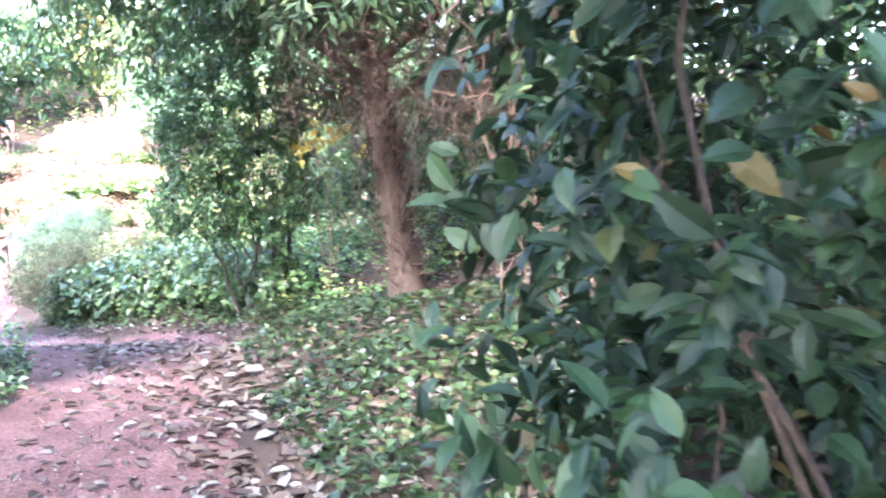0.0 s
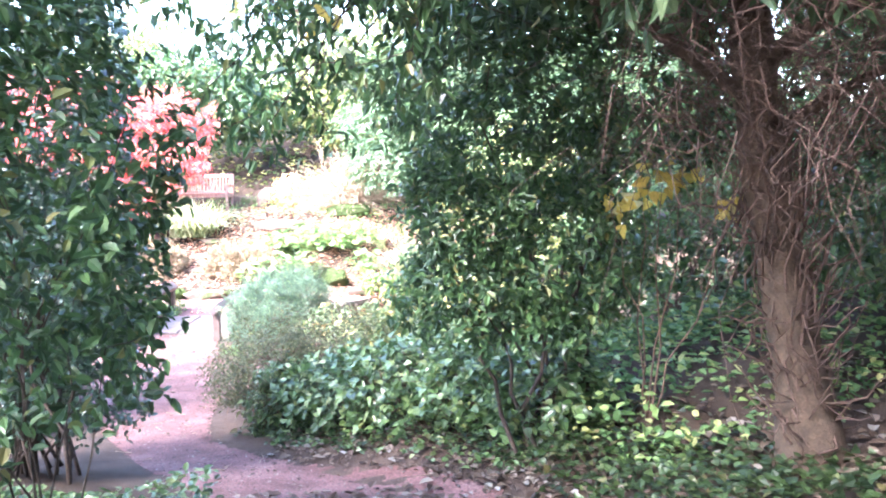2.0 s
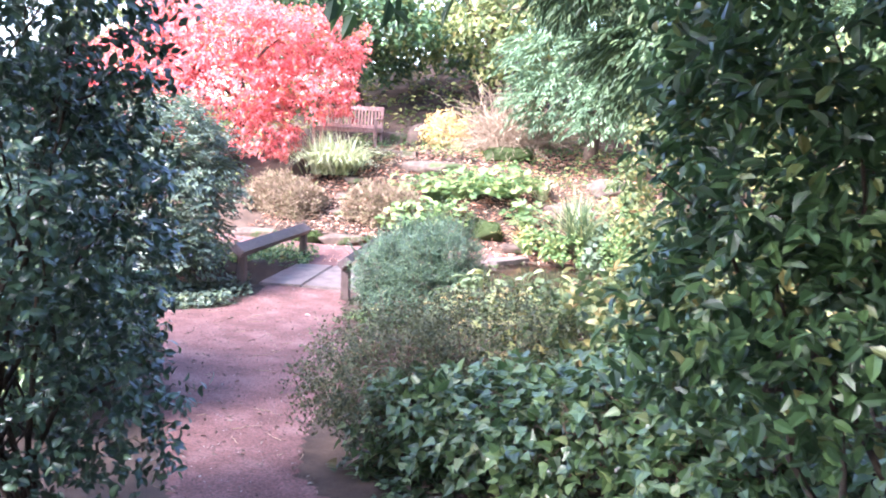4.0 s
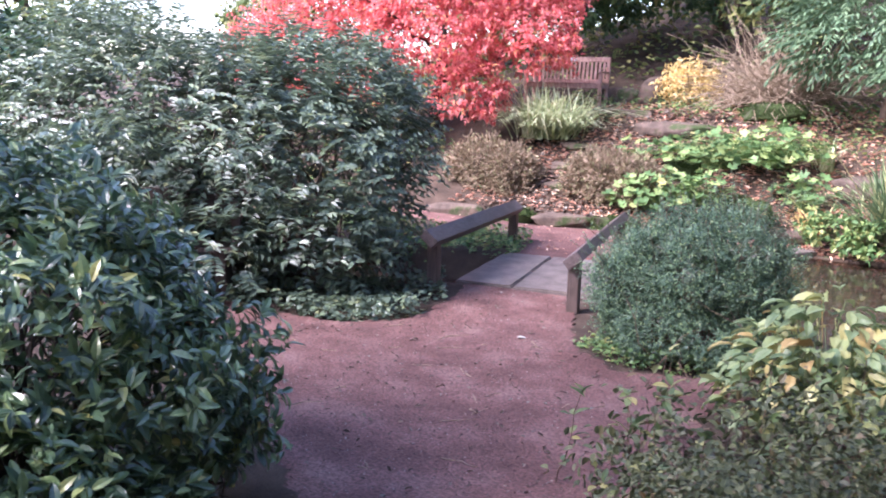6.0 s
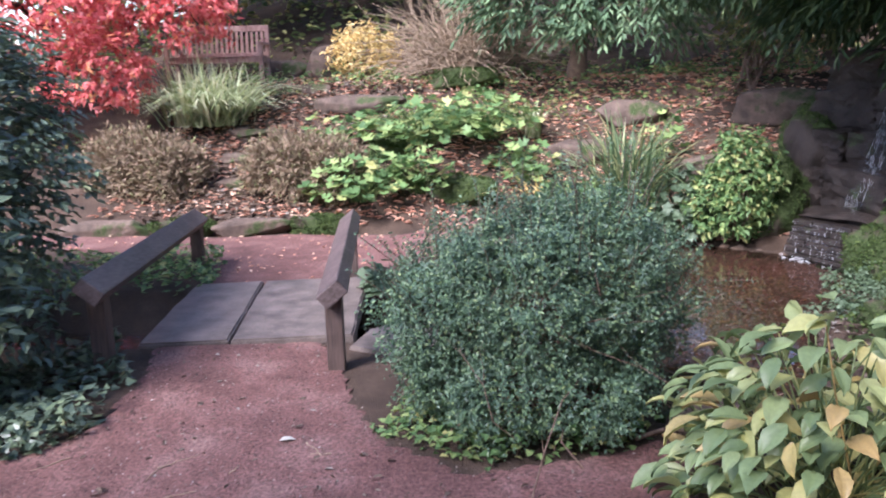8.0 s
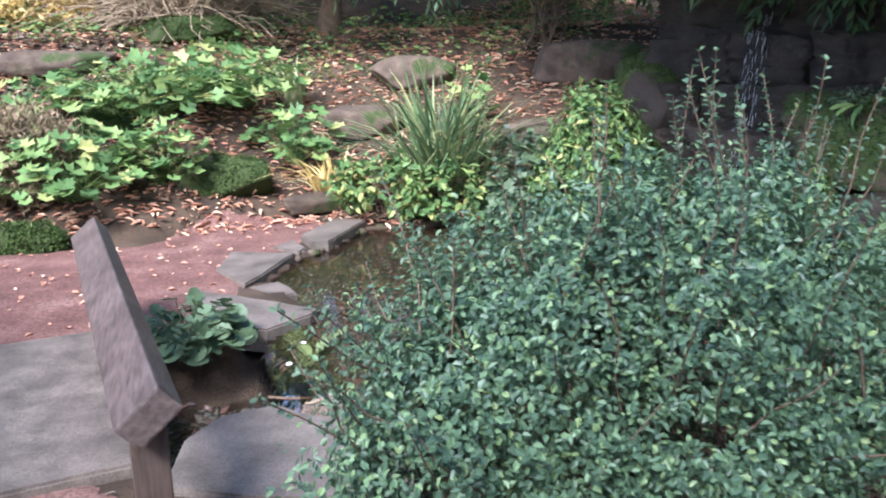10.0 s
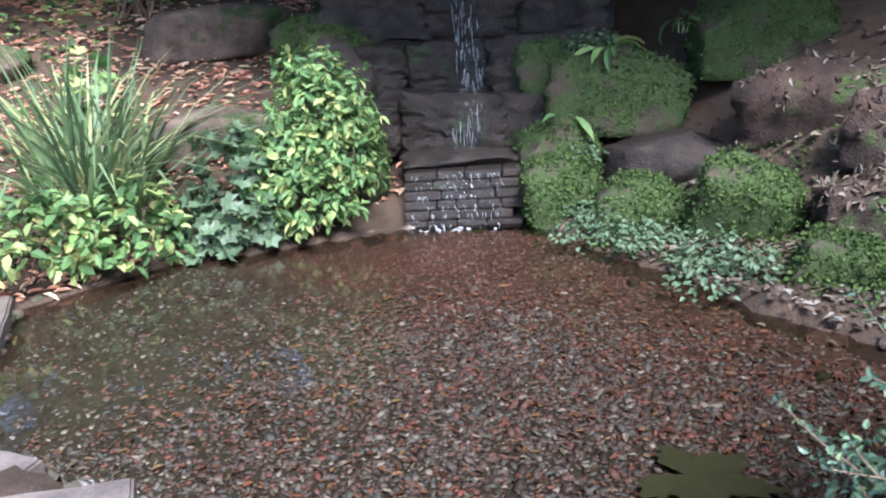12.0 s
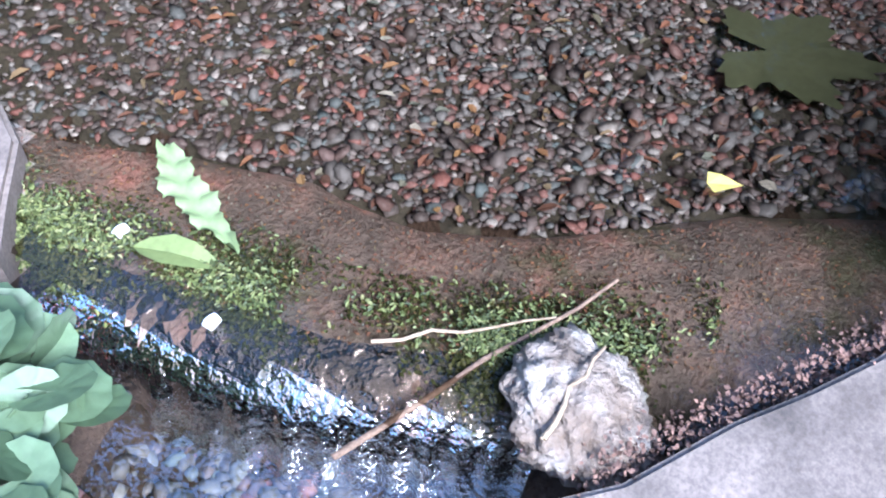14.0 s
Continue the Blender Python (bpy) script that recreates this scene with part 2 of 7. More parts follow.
PALEROCK = stone_material("pale_wet_rock", [(0.3, (0.14, 0.095, 0.065)), (0.5, (0.27, 0.215, 0.175)), (0.72, (0.45, 0.41, 0.37))], 0.2, 13.0, 0.5)
WETROCK = stone_material("wet_dark_rock", [(0.3, (0.014, 0.011, 0.009)), (0.7, (0.058, 0.044, 0.036))], 0.18, 5.0, 0.55)
BANKROCK = stone_material("damp_bank_rock", [(0.3, (0.022, 0.015, 0.011)), (0.5, (0.055, 0.035, 0.027)), (0.72, (0.13, 0.075, 0.058))], 0.4, 6.0)
DAMROCK = stone_material("algae_covered_sill", [(0.3, (0.14, 0.122, 0.105)), (0.46, (0.25, 0.205, 0.175)), (0.58, (0.36, 0.26, 0.215)), (0.68, (0.52, 0.28, 0.23))], 0.4, 6.0, 0.6, ((0.08, 0.085, 0.05), (0.19, 0.19, 0.11)))


def wood_material(name, stops, stretch, rough):
    """Timber with grain drawn out along one axis, and weather stains."""
    m, nt, p = blank(name, rough)
    tc, mp, n = nt.nodes.new("ShaderNodeTexCoord"), nt.nodes.new("ShaderNodeMapping"), nt.nodes.new("ShaderNodeTexNoise")
    mp.inputs["Scale"].default_value = stretch
    n.inputs["Scale"].default_value, n.inputs["Detail"].default_value = 1.0, 5.0
    nt.links.new(tc.outputs["Object"], mp.inputs["Vector"])
    nt.links.new(mp.outputs["Vector"], n.inputs["Vector"])
    col = mixed(nt, 0.6, ramp(nt, n.outputs["Fac"], stops), ramp(nt, noise_at(nt, 4.0, 5.0), [(0.35, (0.55, 0.52, 0.5)), (0.65, (1.2, 1.2, 1.2))]), "MULTIPLY")
    nt.links.new(col, p.inputs["Base Color"])
    bumped(nt, p, n.outputs["Fac"], 0.35, 0.004)
    return m


TIMBER = wood_material("dark_stained_timber", [(0.3, (0.045, 0.03, 0.025)), (0.7, (0.11, 0.075, 0.06))], (60, 60, 5), 0.6)
TIMBER_WORN = wood_material("worn_brown_timber", [(0.3, (0.06, 0.043, 0.037)), (0.7, (0.135, 0.1, 0.092))], (60, 6, 60), 0.5)
TEAK = wood_material("weathered_teak", [(0.3, (0.24, 0.13, 0.1)), (0.7, (0.46, 0.29, 0.23))], (30, 30, 6), 0.6)


def pebble_material(name, redden):
    """Wet pebbles in mixed greys and reds; the argument mixes in red-brown."""
    m, nt, p = blank(name, 0.55)
    g = nt.nodes.new("ShaderNodeNewGeometry")
    oi = nt.nodes.new("ShaderNodeObjectInfo")
    add = nt.nodes.new("ShaderNodeMath")
    add.operation = "ADD"
    nt.links.new(g.outputs["Random Per Island"], add.inputs[0])
    nt.links.new(oi.outputs["Random"], add.inputs[1])
    wrap = nt.nodes.new("ShaderNodeMath")
    wrap.operation = "FRACT"
    nt.links.new(add.outputs[0], wrap.inputs[0])
    col = ramp(nt, wrap.outputs[0], [(0.0, (0.07, 0.058, 0.055)), (0.2, (0.15, 0.13, 0.12)), (0.4, (0.24, 0.25, 0.245)), (0.55, (0.2, 0.125, 0.11)),
                                     (0.68, (0.17, 0.22, 0.225)), (0.8, (0.38, 0.17, 0.14)), (0.88, (0.19, 0.15, 0.14)), (0.95, (0.42, 0.42, 0.4)), (1.0, (0.6, 0.57, 0.53))])
    col = mixed(nt, 0.6, col, ramp(nt, noise_at(nt, 90.0), [(0.3, (0.55, 0.5, 0.5)), (0.7, (1.1, 1.1, 1.1))]), "MULTIPLY")
    col = mixed(nt, redden, col, (0.3, 0.12, 0.085))
    nt.links.new(col, p.inputs["Base Color"])
    return m


def silt_material():
    """Pond silt: olive mud, rust-red on the side towards the cascade bank, with dark drifts."""
    m, nt, p = blank("pond_silt", 0.9)
    tc, sep = nt.nodes.new("ShaderNodeTexCoord"), nt.nodes.new("ShaderNodeSeparateXYZ")
    nt.links.new(tc.outputs["Object"], sep.inputs[0])
    wide = nt.nodes.new("ShaderNodeMapRange")
    for k, v in ((1, -5.6), (2, -4.5)):
        wide.inputs[k].default_value = v
    nt.links.new(sep.outputs["X"], wide.inputs[0])
    big, fine = noise_at(nt, 1.6, 6.0), noise_at(nt, 26.0, 6.0)
    add = nt.nodes.new("ShaderNodeMath")
    add.operation = "MULTIPLY_ADD"
    add.inputs[1].default_value, add.use_clamp = 1.6, True
    nt.links.new(big, add.inputs[0])
    off = nt.nodes.new("ShaderNodeMath")
    off.operation = "SUBTRACT"
    off.inputs[1].default_value = 1.15
    nt.links.new(wide.outputs[0], off.inputs[0])
    nt.links.new(off.outputs[0], add.inputs[2])
    col = mixed(nt, add.outputs[0], (0.07, 0.062, 0.043), (0.15, 0.068, 0.05))
    col = mixed(nt, 0.8, col, ramp(nt, fine, [(0.3, (0.35, 0.33, 0.3)), (0.5, (0.9, 0.9, 0.9)), (0.7, (1.5, 1.45, 1.4))]), "MULTIPLY")
    nt.links.new(col, p.inputs["Base Color"])
    bumped(nt, p, fine, 0.8, 0.02)
    return m


def water_material(name, tint, bump_scale, strength, ior=1.33):
    m = bpy.data.materials.new(name)
    m.use_nodes = True
    nt = m.node_tree
    nt.nodes.remove(nt.nodes["Principled BSDF"])
    t, g = nt.nodes.new("ShaderNodeBsdfTransparent"), nt.nodes.new("ShaderNodeBsdfGlossy")
    t.inputs["Color"].default_value = (*tint, 1)
    g.inputs["Roughness"].default_value = 0.04
    f, mx, b = nt.nodes.new("ShaderNodeFresnel"), nt.nodes.new("ShaderNodeMixShader"), nt.nodes.new("ShaderNodeBump")
    f.inputs["IOR"].default_value = ior
    b.inputs["Strength"].default_value, b.inputs["Distance"].default_value = strength, 0.02
    nt.links.new(noise_at(nt, bump_scale, 3.0), b.inputs["Height"])
    nt.links.new(b.outputs["Normal"], g.inputs["Normal"])
    nt.links.new(b.outputs["Normal"], f.inputs["Normal"])
    nt.links.new(f.outputs[0], mx.inputs[0])
    nt.links.new(t.outputs[0], mx.inputs[1])
    nt.links.new(g.outputs[0], mx.inputs[2])
    nt.links.new(mx.outputs[0], nt.nodes["Material Output"].inputs["Surface"])
    return m


PEBBLE = pebble_material("wet_pebble", 0.0)
PEBBLE_RED = pebble_material("reddish_pebble", 0.55)
SILT = silt_material()
WATER = water_material("shallow_clear_water", (0.34, 0.3, 0.265), 5.0, 0.12, 1.42)
STREAM = water_material("stream_water", (0.75, 0.72, 0.66), 16.0, 0.8, 2.5)
FALLING = water_material("falling_water", (0.9, 0.92, 0.93), 40.0, 0.5, 1.2)
FLOWING = water_material("flowing_water", (0.85, 0.87, 0.88), 22.0, 0.8, 3.0)


# ---- mesh builders ----

def ripple(x, y, k):
    return np.sin(x * k + 1.3 * np.sin(y * k * 0.7)) * np.cos(y * k * 1.1 + 0.8 * np.sin(x * k * 0.6))


def unit(v):
    return v / np.maximum(np.linalg.norm(v, axis=-1, keepdims=True), 1e-9)


def arrays_to_mesh(name, co, faces, material, smooth=False):
    """faces: arrays of equal-length vertex rows."""
    me = bpy.data.meshes.new(name)
    co = np.asarray(co, dtype=np.float32).reshape(-1, 3)
    groups = [np.asarray(f, dtype=np.int32) for f in faces if len(f)]
    me.vertices.add(len(co))
    me.vertices.foreach_set("co", co.ravel())
    index = np.concatenate([f.ravel() for f in groups])
    totals = np.concatenate([np.full(len(f), f.shape[1], dtype=np.int32) for f in groups])
    me.loops.add(len(index))
    me.loops.foreach_set("vertex_index", index)
    me.polygons.add(len(totals))
    me.polygons.foreach_set("loop_start", np.concatenate([[0], np.cumsum(totals)[:-1]]).astype(np.int32))
    me.polygons.foreach_set("loop_total", totals)
    me.polygons.foreach_set("use_smooth", np.full(len(totals), smooth))
    me.update(calc_edges=True)
    me.validate()
    me.materials.append(material)
    return me


def thing(name, x, y, z, label, category, group="", kind=""):
    ob = new(name)
    ob.empty_display_size = 0.1
    ob.location = (x, y, z)
    return tagged(ob, label, category, group, kind)


def under(ob, parent):
    """Hangs ob, built in world places, under parent."""
    ob.parent = parent
    at = Vector(parent.location)
    up = parent.parent
    while up:
        at += Vector(up.location)
        up = up.parent
    ob.location = -at
    return ob


def piece(name, me, parent, label="", kind=""):
    return tagged(under(new(name, me), parent), label, kind=kind or ("stuff" if name.endswith("_work") else ""))


def part(name, bm, material, parent, label="", smooth=False):
    me = bpy.data.meshes.new(name)
    for f in bm.faces:
        f.smooth = smooth
    bm.to_mesh(me)
    bm.free()
    me.materials.append(material)
    return piece(name, me, parent, label)


def solid(name, bm, material, smooth=False):
    me = bpy.data.meshes.new(name)
    for f in bm.faces:
        f.smooth = smooth
    bm.to_mesh(me)
    bm.free()
    me.materials.append(material)
    return new(name, me)


# Leaf outlines: (along, across, lift) and faces.
OVAL = ([(0, 0, 0), (0.3, -0.5, 0.12), (0.7, -0.4, 0.08), (1, 0, -0.1), (0.7, 0.4, 0.08), (0.3, 0.5, 0.12)], [(0, 1, 2, 3), (0, 3, 4, 5)])
LANCE = ([(0, 0, 0), (0.25, -0.5, 0.1), (0.6, -0.42, 0.06), (1, 0, -0.12), (0.6, 0.42, 0.06), (0.25, 0.5, 0.1)], [(0, 1, 2, 3), (0, 3, 4, 5)])
SPRAY = ([(0, 0, 0), (0.5, -0.5, 0.0), (1, 0, -0.15), (0.5, 0.5, 0.0)], [(0, 1, 2, 3)])
IVYLEAF = ([(0, 0, 0), (0.1, -0.5, 0.05), (0.45, -0.36, 0.06), (1, 0, -0.08), (0.45, 0.36, 0.06), (0.1, 0.5, 0.05)], [(0, 1, 2, 3), (0, 3, 4, 5)])
BLADE = ([(0, -0.5, 0), (0, 0.5, 0), (0.35, -0.45, 0.09), (0.35, 0.45, 0.09), (0.7, -0.3, 0.02), (0.7, 0.3, 0.02), (1, 0, -0.25)], [(0, 1, 3, 2), (2, 3, 5, 4), (4, 5, 6, 6)])


def lobed(n, depth):
    """A round leaf with scalloped lobes, notched at the stalk."""
    v = [(0.35, 0, -0.06)]
    for i in range(n):
        a = -2.75 + 5.5 * i / (n - 1)
        r = 0.62 * (1 - depth * (i % 2))
        v.append((0.35 + r * math.cos(a), r * math.sin(a), 0.07 * (1 - i % 2)))
    return v, [(0, i, i + 1) for i in range(1, n)]




def scalloped():
    """A round pleated leaf of two rings, notched at the stalk."""
    v, n = [(0.35, 0, -0.05)], 25
    for ring, (r, h) in enumerate(((0.34, 0.0), (0.62, 0.03))):
        for i in range(n):
            a = -2.8 + 5.6 * i / (n - 1)
            q = r * (1 - 0.07 * ring * (1 - math.cos(a * 9)) / 2)
            v.append((0.35 + q * math.cos(a), q * math.sin(a), h + 0.012 * math.cos(a * 9) * (1 + ring)))
    f = [(0, i, i + 1) for i in range(1, n)]
    return v, f + [(i, i + n, i + n + 1, i + 1) for i in range(1, n)]


SCALLOP = scalloped()
PALM = lobed(11, 0.34)
HALF_LEAF = [(155, 0.26), (118, 0.5), (88, 0.34), (52, 0.62), (26, 0.4), (0, 0.74)]
ROUND_LEAF = [(-a, r) for a, r in HALF_LEAF] + [(a, r) for a, r in HALF_LEAF[-2::-1]]
ROUND_LEAF = [(a0 + (a1 - a0) * f, (r0 + (r1 - r0) * f) * k) for (a0, r0), (a1, r1) in zip(ROUND_LEAF, ROUND_LEAF[1:]) for f, k in ((0, 1), (0.25, 0.9), (0.4, 1.06), (0.65, 0.9), (0.8, 1.05))] + ROUND_LEAF[-1:]
SYCAMORE = ([(0.4, 0, 0)] + [(0.4 + r * math.cos(radians(a)), r * math.sin(radians(a)), 0.006 * math.sin(i * 1.3) + 0.008 * math.cos(radians(a * 5))) for i, (a, r) in enumerate(ROUND_LEAF)], [(0, i, i + 1) for i in range(1, len(ROUND_LEAF))])


def broad():
    """A large ribbed leaf, three rows across and bent over at the tip."""
    v, rows = [], [(0, 0.05, 0), (0.2, 0.4, 0.07), (0.5, 0.5, 0.09), (0.8, 0.3, 0.0), (1, 0.02, -0.16)]
    for u, w, h in rows:
        v += [(u, -w, h + 0.06), (u, -w / 2, h + 0.05), (u, 0, h - 0.03), (u, w / 2, h + 0.05), (u, w, h + 0.06)]
    return v, [(r * 5 + c, r * 5 + c + 1, r * 5 + c + 6, r * 5 + c + 5) for r in range(4) for c in range(4)]


BROAD = broad()


def fine_leaf():
    """A smooth oval leaf, keeled along the midrib and curling down."""
    rows = [(0, 0.03, 0), (0.15, 0.3, 0.02), (0.4, 0.5, 0.03), (0.65, 0.43, 0.0), (0.86, 0.22, -0.06), (1, 0.01, -0.13)]
    v = []
    for u, w, h in rows:
        v += [(u, -w, h + 0.09 * w), (u, 0, h - 0.02), (u, w, h + 0.09 * w)]
    return v, [(r * 3 + c, r * 3 + c + 1, r * 3 + c + 4, r * 3 + c + 3) for r in range(5) for c in range(2)]


FINELEAF = fine_leaf()


def wavy_frond():
    """An undivided frond with a frilled, toothed edge and a sunken midrib."""
    v, n = [], 36
    for i in range(n + 1):
        u = i / n
        w = 0.5 * min(1.0, 0.25 + 3.2 * u) * min(1.0, 0.12 + 2.2 * (1 - u))
        for side in (-1, -0.5, 0, 0.5, 1):
            frill = 1 + 0.2 * math.sin(u * 17 + side * 1.5) + (0.12 if i % 2 else -0.08)
            sway = 0.16 * math.sin(u * 4.2)
            v.append((u, side * w * (frill if abs(side) == 1 else 1) + sway, 0.05 * abs(side) + 0.035 * abs(side) * math.sin(u * 38 + side * 2)))
    return v, [(r * 5 + c, r * 5 + c + 1, r * 5 + c + 6, r * 5 + c + 5) for r in range(n) for c in range(4)]


FROND = wavy_frond()


def leaf_cloud(name, shape, at, along, face, length, width, material):
    """One mesh of many leaves, each at a place, along a direction and facing a way."""
    tv = np.array(shape[0], dtype=float)
    at, along = np.asarray(at, dtype=float), unit(np.asarray(along, dtype=float))
    side = unit(np.cross(along, face))
    face = np.cross(side, along)
    n, k = len(at), len(tv)
    length, width = np.broadcast_to(length, n), np.broadcast_to(width, n)
    co = (at[:, None] + tv[None, :, 0:1] * (length[:, None] * along)[:, None] + tv[None, :, 1:2] * (width[:, None] * side)[:, None]
          + tv[None, :, 2:3] * (length[:, None] * face)[:, None])
    groups = {}
    for f in shape[1]:
        f = tuple(dict.fromkeys(f))
        groups.setdefault(len(f), []).append(f)
    step = (np.arange(n) * k)[:, None, None]
    faces = [(np.array(g)[None] + step).reshape(-1, size) for size, g in groups.items()]
    return arrays_to_mesh(name, co, faces, material, k > 20)


def tubes(name, lines, material, sides=5):
    """lines: (points, radii) of tapered stems, joined into one mesh."""
    co, quads, base = [], [], 0
    ang = np.arange(sides) * 2 * math.pi / sides
    for pts, radii in lines:
        pts = np.asarray(pts, dtype=float)
        m = len(pts)
        tan = unit(np.gradient(pts, axis=0))
        ref = np.array([0.31, 0.95, 0.1]) if abs(tan[0][2]) > 0.8 else np.array([0, 0, 1.0])
        a = unit(np.cross(tan, ref))
        b = np.cross(tan, a)
        r = np.broadcast_to(radii, m)[:, None, None]
        co.append((pts[:, None] + r * (np.cos(ang)[None, :, None] * a[:, None] + np.sin(ang)[None, :, None] * b[:, None])).reshape(-1, 3))
        i = np.arange(m - 1)[:, None] * sides
        j = np.arange(sides)[None]
        k = (j + 1) % sides
        quads.append(np.stack([i + j, i + k, i + sides + k, i + sides + j], -1).reshape(-1, 4) + base)
        base += m * sides
    return arrays_to_mesh(name, np.concatenate(co), [np.concatenate(quads)], material, True)


def wander(a, b, n, amount, sag=0.0):
    """A crooked line from a to b."""
    a, b = np.asarray(a, dtype=float), np.asarray(b, dtype=float)
    s = np.linspace(0, 1, n)[:, None]
    d = rng.normal(0, amount, (n, 3)) * np.sin(s * math.pi)
    p = a + (b - a) * s + d
    p[:, 2] += sag * np.sin(s[:, 0] * math.pi)
    return p


def on_lobes(lobes, n, low=0.62, high=1.06, under_side=-0.75):
    """n places near the skin of a heap of ellipsoids (x, y, z, rx, ry, rz), with the way out at each."""
    lobes = np.array(lobes, dtype=float)
    area = (lobes[:, 3] * lobes[:, 4] + lobes[:, 3] * lobes[:, 5] + lobes[:, 4] * lobes[:, 5])
    out_p, out_n, got = [], [], 0
    while got < n:
        k = rng.choice(len(lobes), n, p=area / area.sum())
        d = unit(rng.normal(size=(n, 3)))
        c, r = lobes[k, :3], lobes[k, 3:]
        bump = 1 + 0.13 * np.sin(d[:, 0] * 7 + k) * np.sin(d[:, 1] * 6 + 2 * k) * 1.5 + 0.08 * np.sin(d[:, 2] * 13 + k * 3)
        p = c + d * r * (bump * rng.uniform(low, 1, n) ** 0.6 * high)[:, None]
        keep = d[:, 2] > under_side
        for j, l in enumerate(lobes):
            inside = (((p - l[:3]) / l[3:]) ** 2).sum(1) < 0.5
            keep &= ~(inside & (k != j))
        nn = unit(d / r)
        out_p.append(p[keep]), out_n.append(nn[keep])
        got += keep.sum()
    return np.concatenate(out_p)[:n], np.concatenate(out_n)[:n]


def clustered(lobes, twigs, per, reach, droop=0.2, spread=0.9, **kw):
    """Leaves in sprigs: per leaves along each of many twigs near the skin. Gives places, directions and faces."""
    p, n = on_lobes(lobes, twigs, **kw)
    axis = unit(n + rng.normal(0, 0.45, p.shape) + np.array([0, 0, 0.25]))
    s = np.tile(np.linspace(-0.6, 0.5, per), twigs)
    P, A, N = np.repeat(p, per, 0), np.repeat(axis, per, 0), np.repeat(n, per, 0)
    at = P + A * (s * reach)[:, None] + rng.normal(0, 0.12 * reach, P.shape)
    radial = rng.normal(size=P.shape)
    radial -= A * (radial * A).sum(1, keepdims=True)
    along = unit(A * rng.uniform(0.2, 0.9, (len(P), 1)) + unit(radial) * spread - np.array([0, 0, droop]))
    face = unit(N * 0.6 + np.array([0, 0, 0.75]) + rng.normal(0, 0.35, P.shape))
    return at, along, face


def stems_into(base, lobes, n, radius, spread=0.12, through=0.75):
    lines = []
    p, _ = on_lobes(lobes, n, 0.4, 0.95, -0.4)
    for q in p:
        b = np.array(base) + np.array([*rng.normal(0, spread, 2), 0])
        m = b * (1 - through * 0.55) + q * through * 0.55 + np.array([*rng.normal(0, spread * 0.5, 2), 0.1])
        pts = np.concatenate([wander(b, m, 4, 0.04), wander(m, q, 5, 0.07)[1:]])
        lines.append((pts, np.linspace(radius, radius * 0.25, len(pts))))
        for _ in range(2):
            s = pts[rng.integers(3, 7)]
            e = s + (q - m) * rng.uniform(0.15, 0.35) + rng.normal(0, 0.07, 3)
            lines.append((wander(s, e, 4, 0.02), np.linspace(radius * 0.4, radius * 0.15, 4)))
    return lines


def shrub(name, label, category, base, lobes, twigs, per, reach, shape, length, width, leaf, bark=TWIG, stems=24, radius=0.012, droop=0.2,
          spread=0.9, foot=0.12, group="", low=0.62, under_side=-0.75):
    """A shrub: crooked stems from one foot, and leaves in sprigs over a heap of lobes."""
    ob = thing(name, *base, label, category, group)
    if stems:
        piece("stem_work", tubes("stem_work", stems_into(base, lobes, stems, radius, foot), bark), ob)
    at, along, face = clustered(lobes, twigs, per, reach, droop, spread, low=low, under_side=under_side)
    k = rng.uniform(0.7, 1.2, len(at))
    piece("foliage", leaf_cloud("foliage", shape, at, along, face, length * k, width * k, leaf), ob)
    return ob


def box(bm, size, at, turn=None, bevel=0.0):
    m = Matrix.Translation(at) @ (turn if turn else Matrix.Identity(4)) @ Matrix.Diagonal((*size, 1))
    made = bmesh.ops.create_cube(bm, size=1, matrix=m)["verts"]
    if bevel:
        edges = list({e for v in made for e in v.link_edges})
        bmesh.ops.bevel(bm, geom=edges, offset=bevel, segments=2, affect="EDGES", profile=0.6)
    return bm


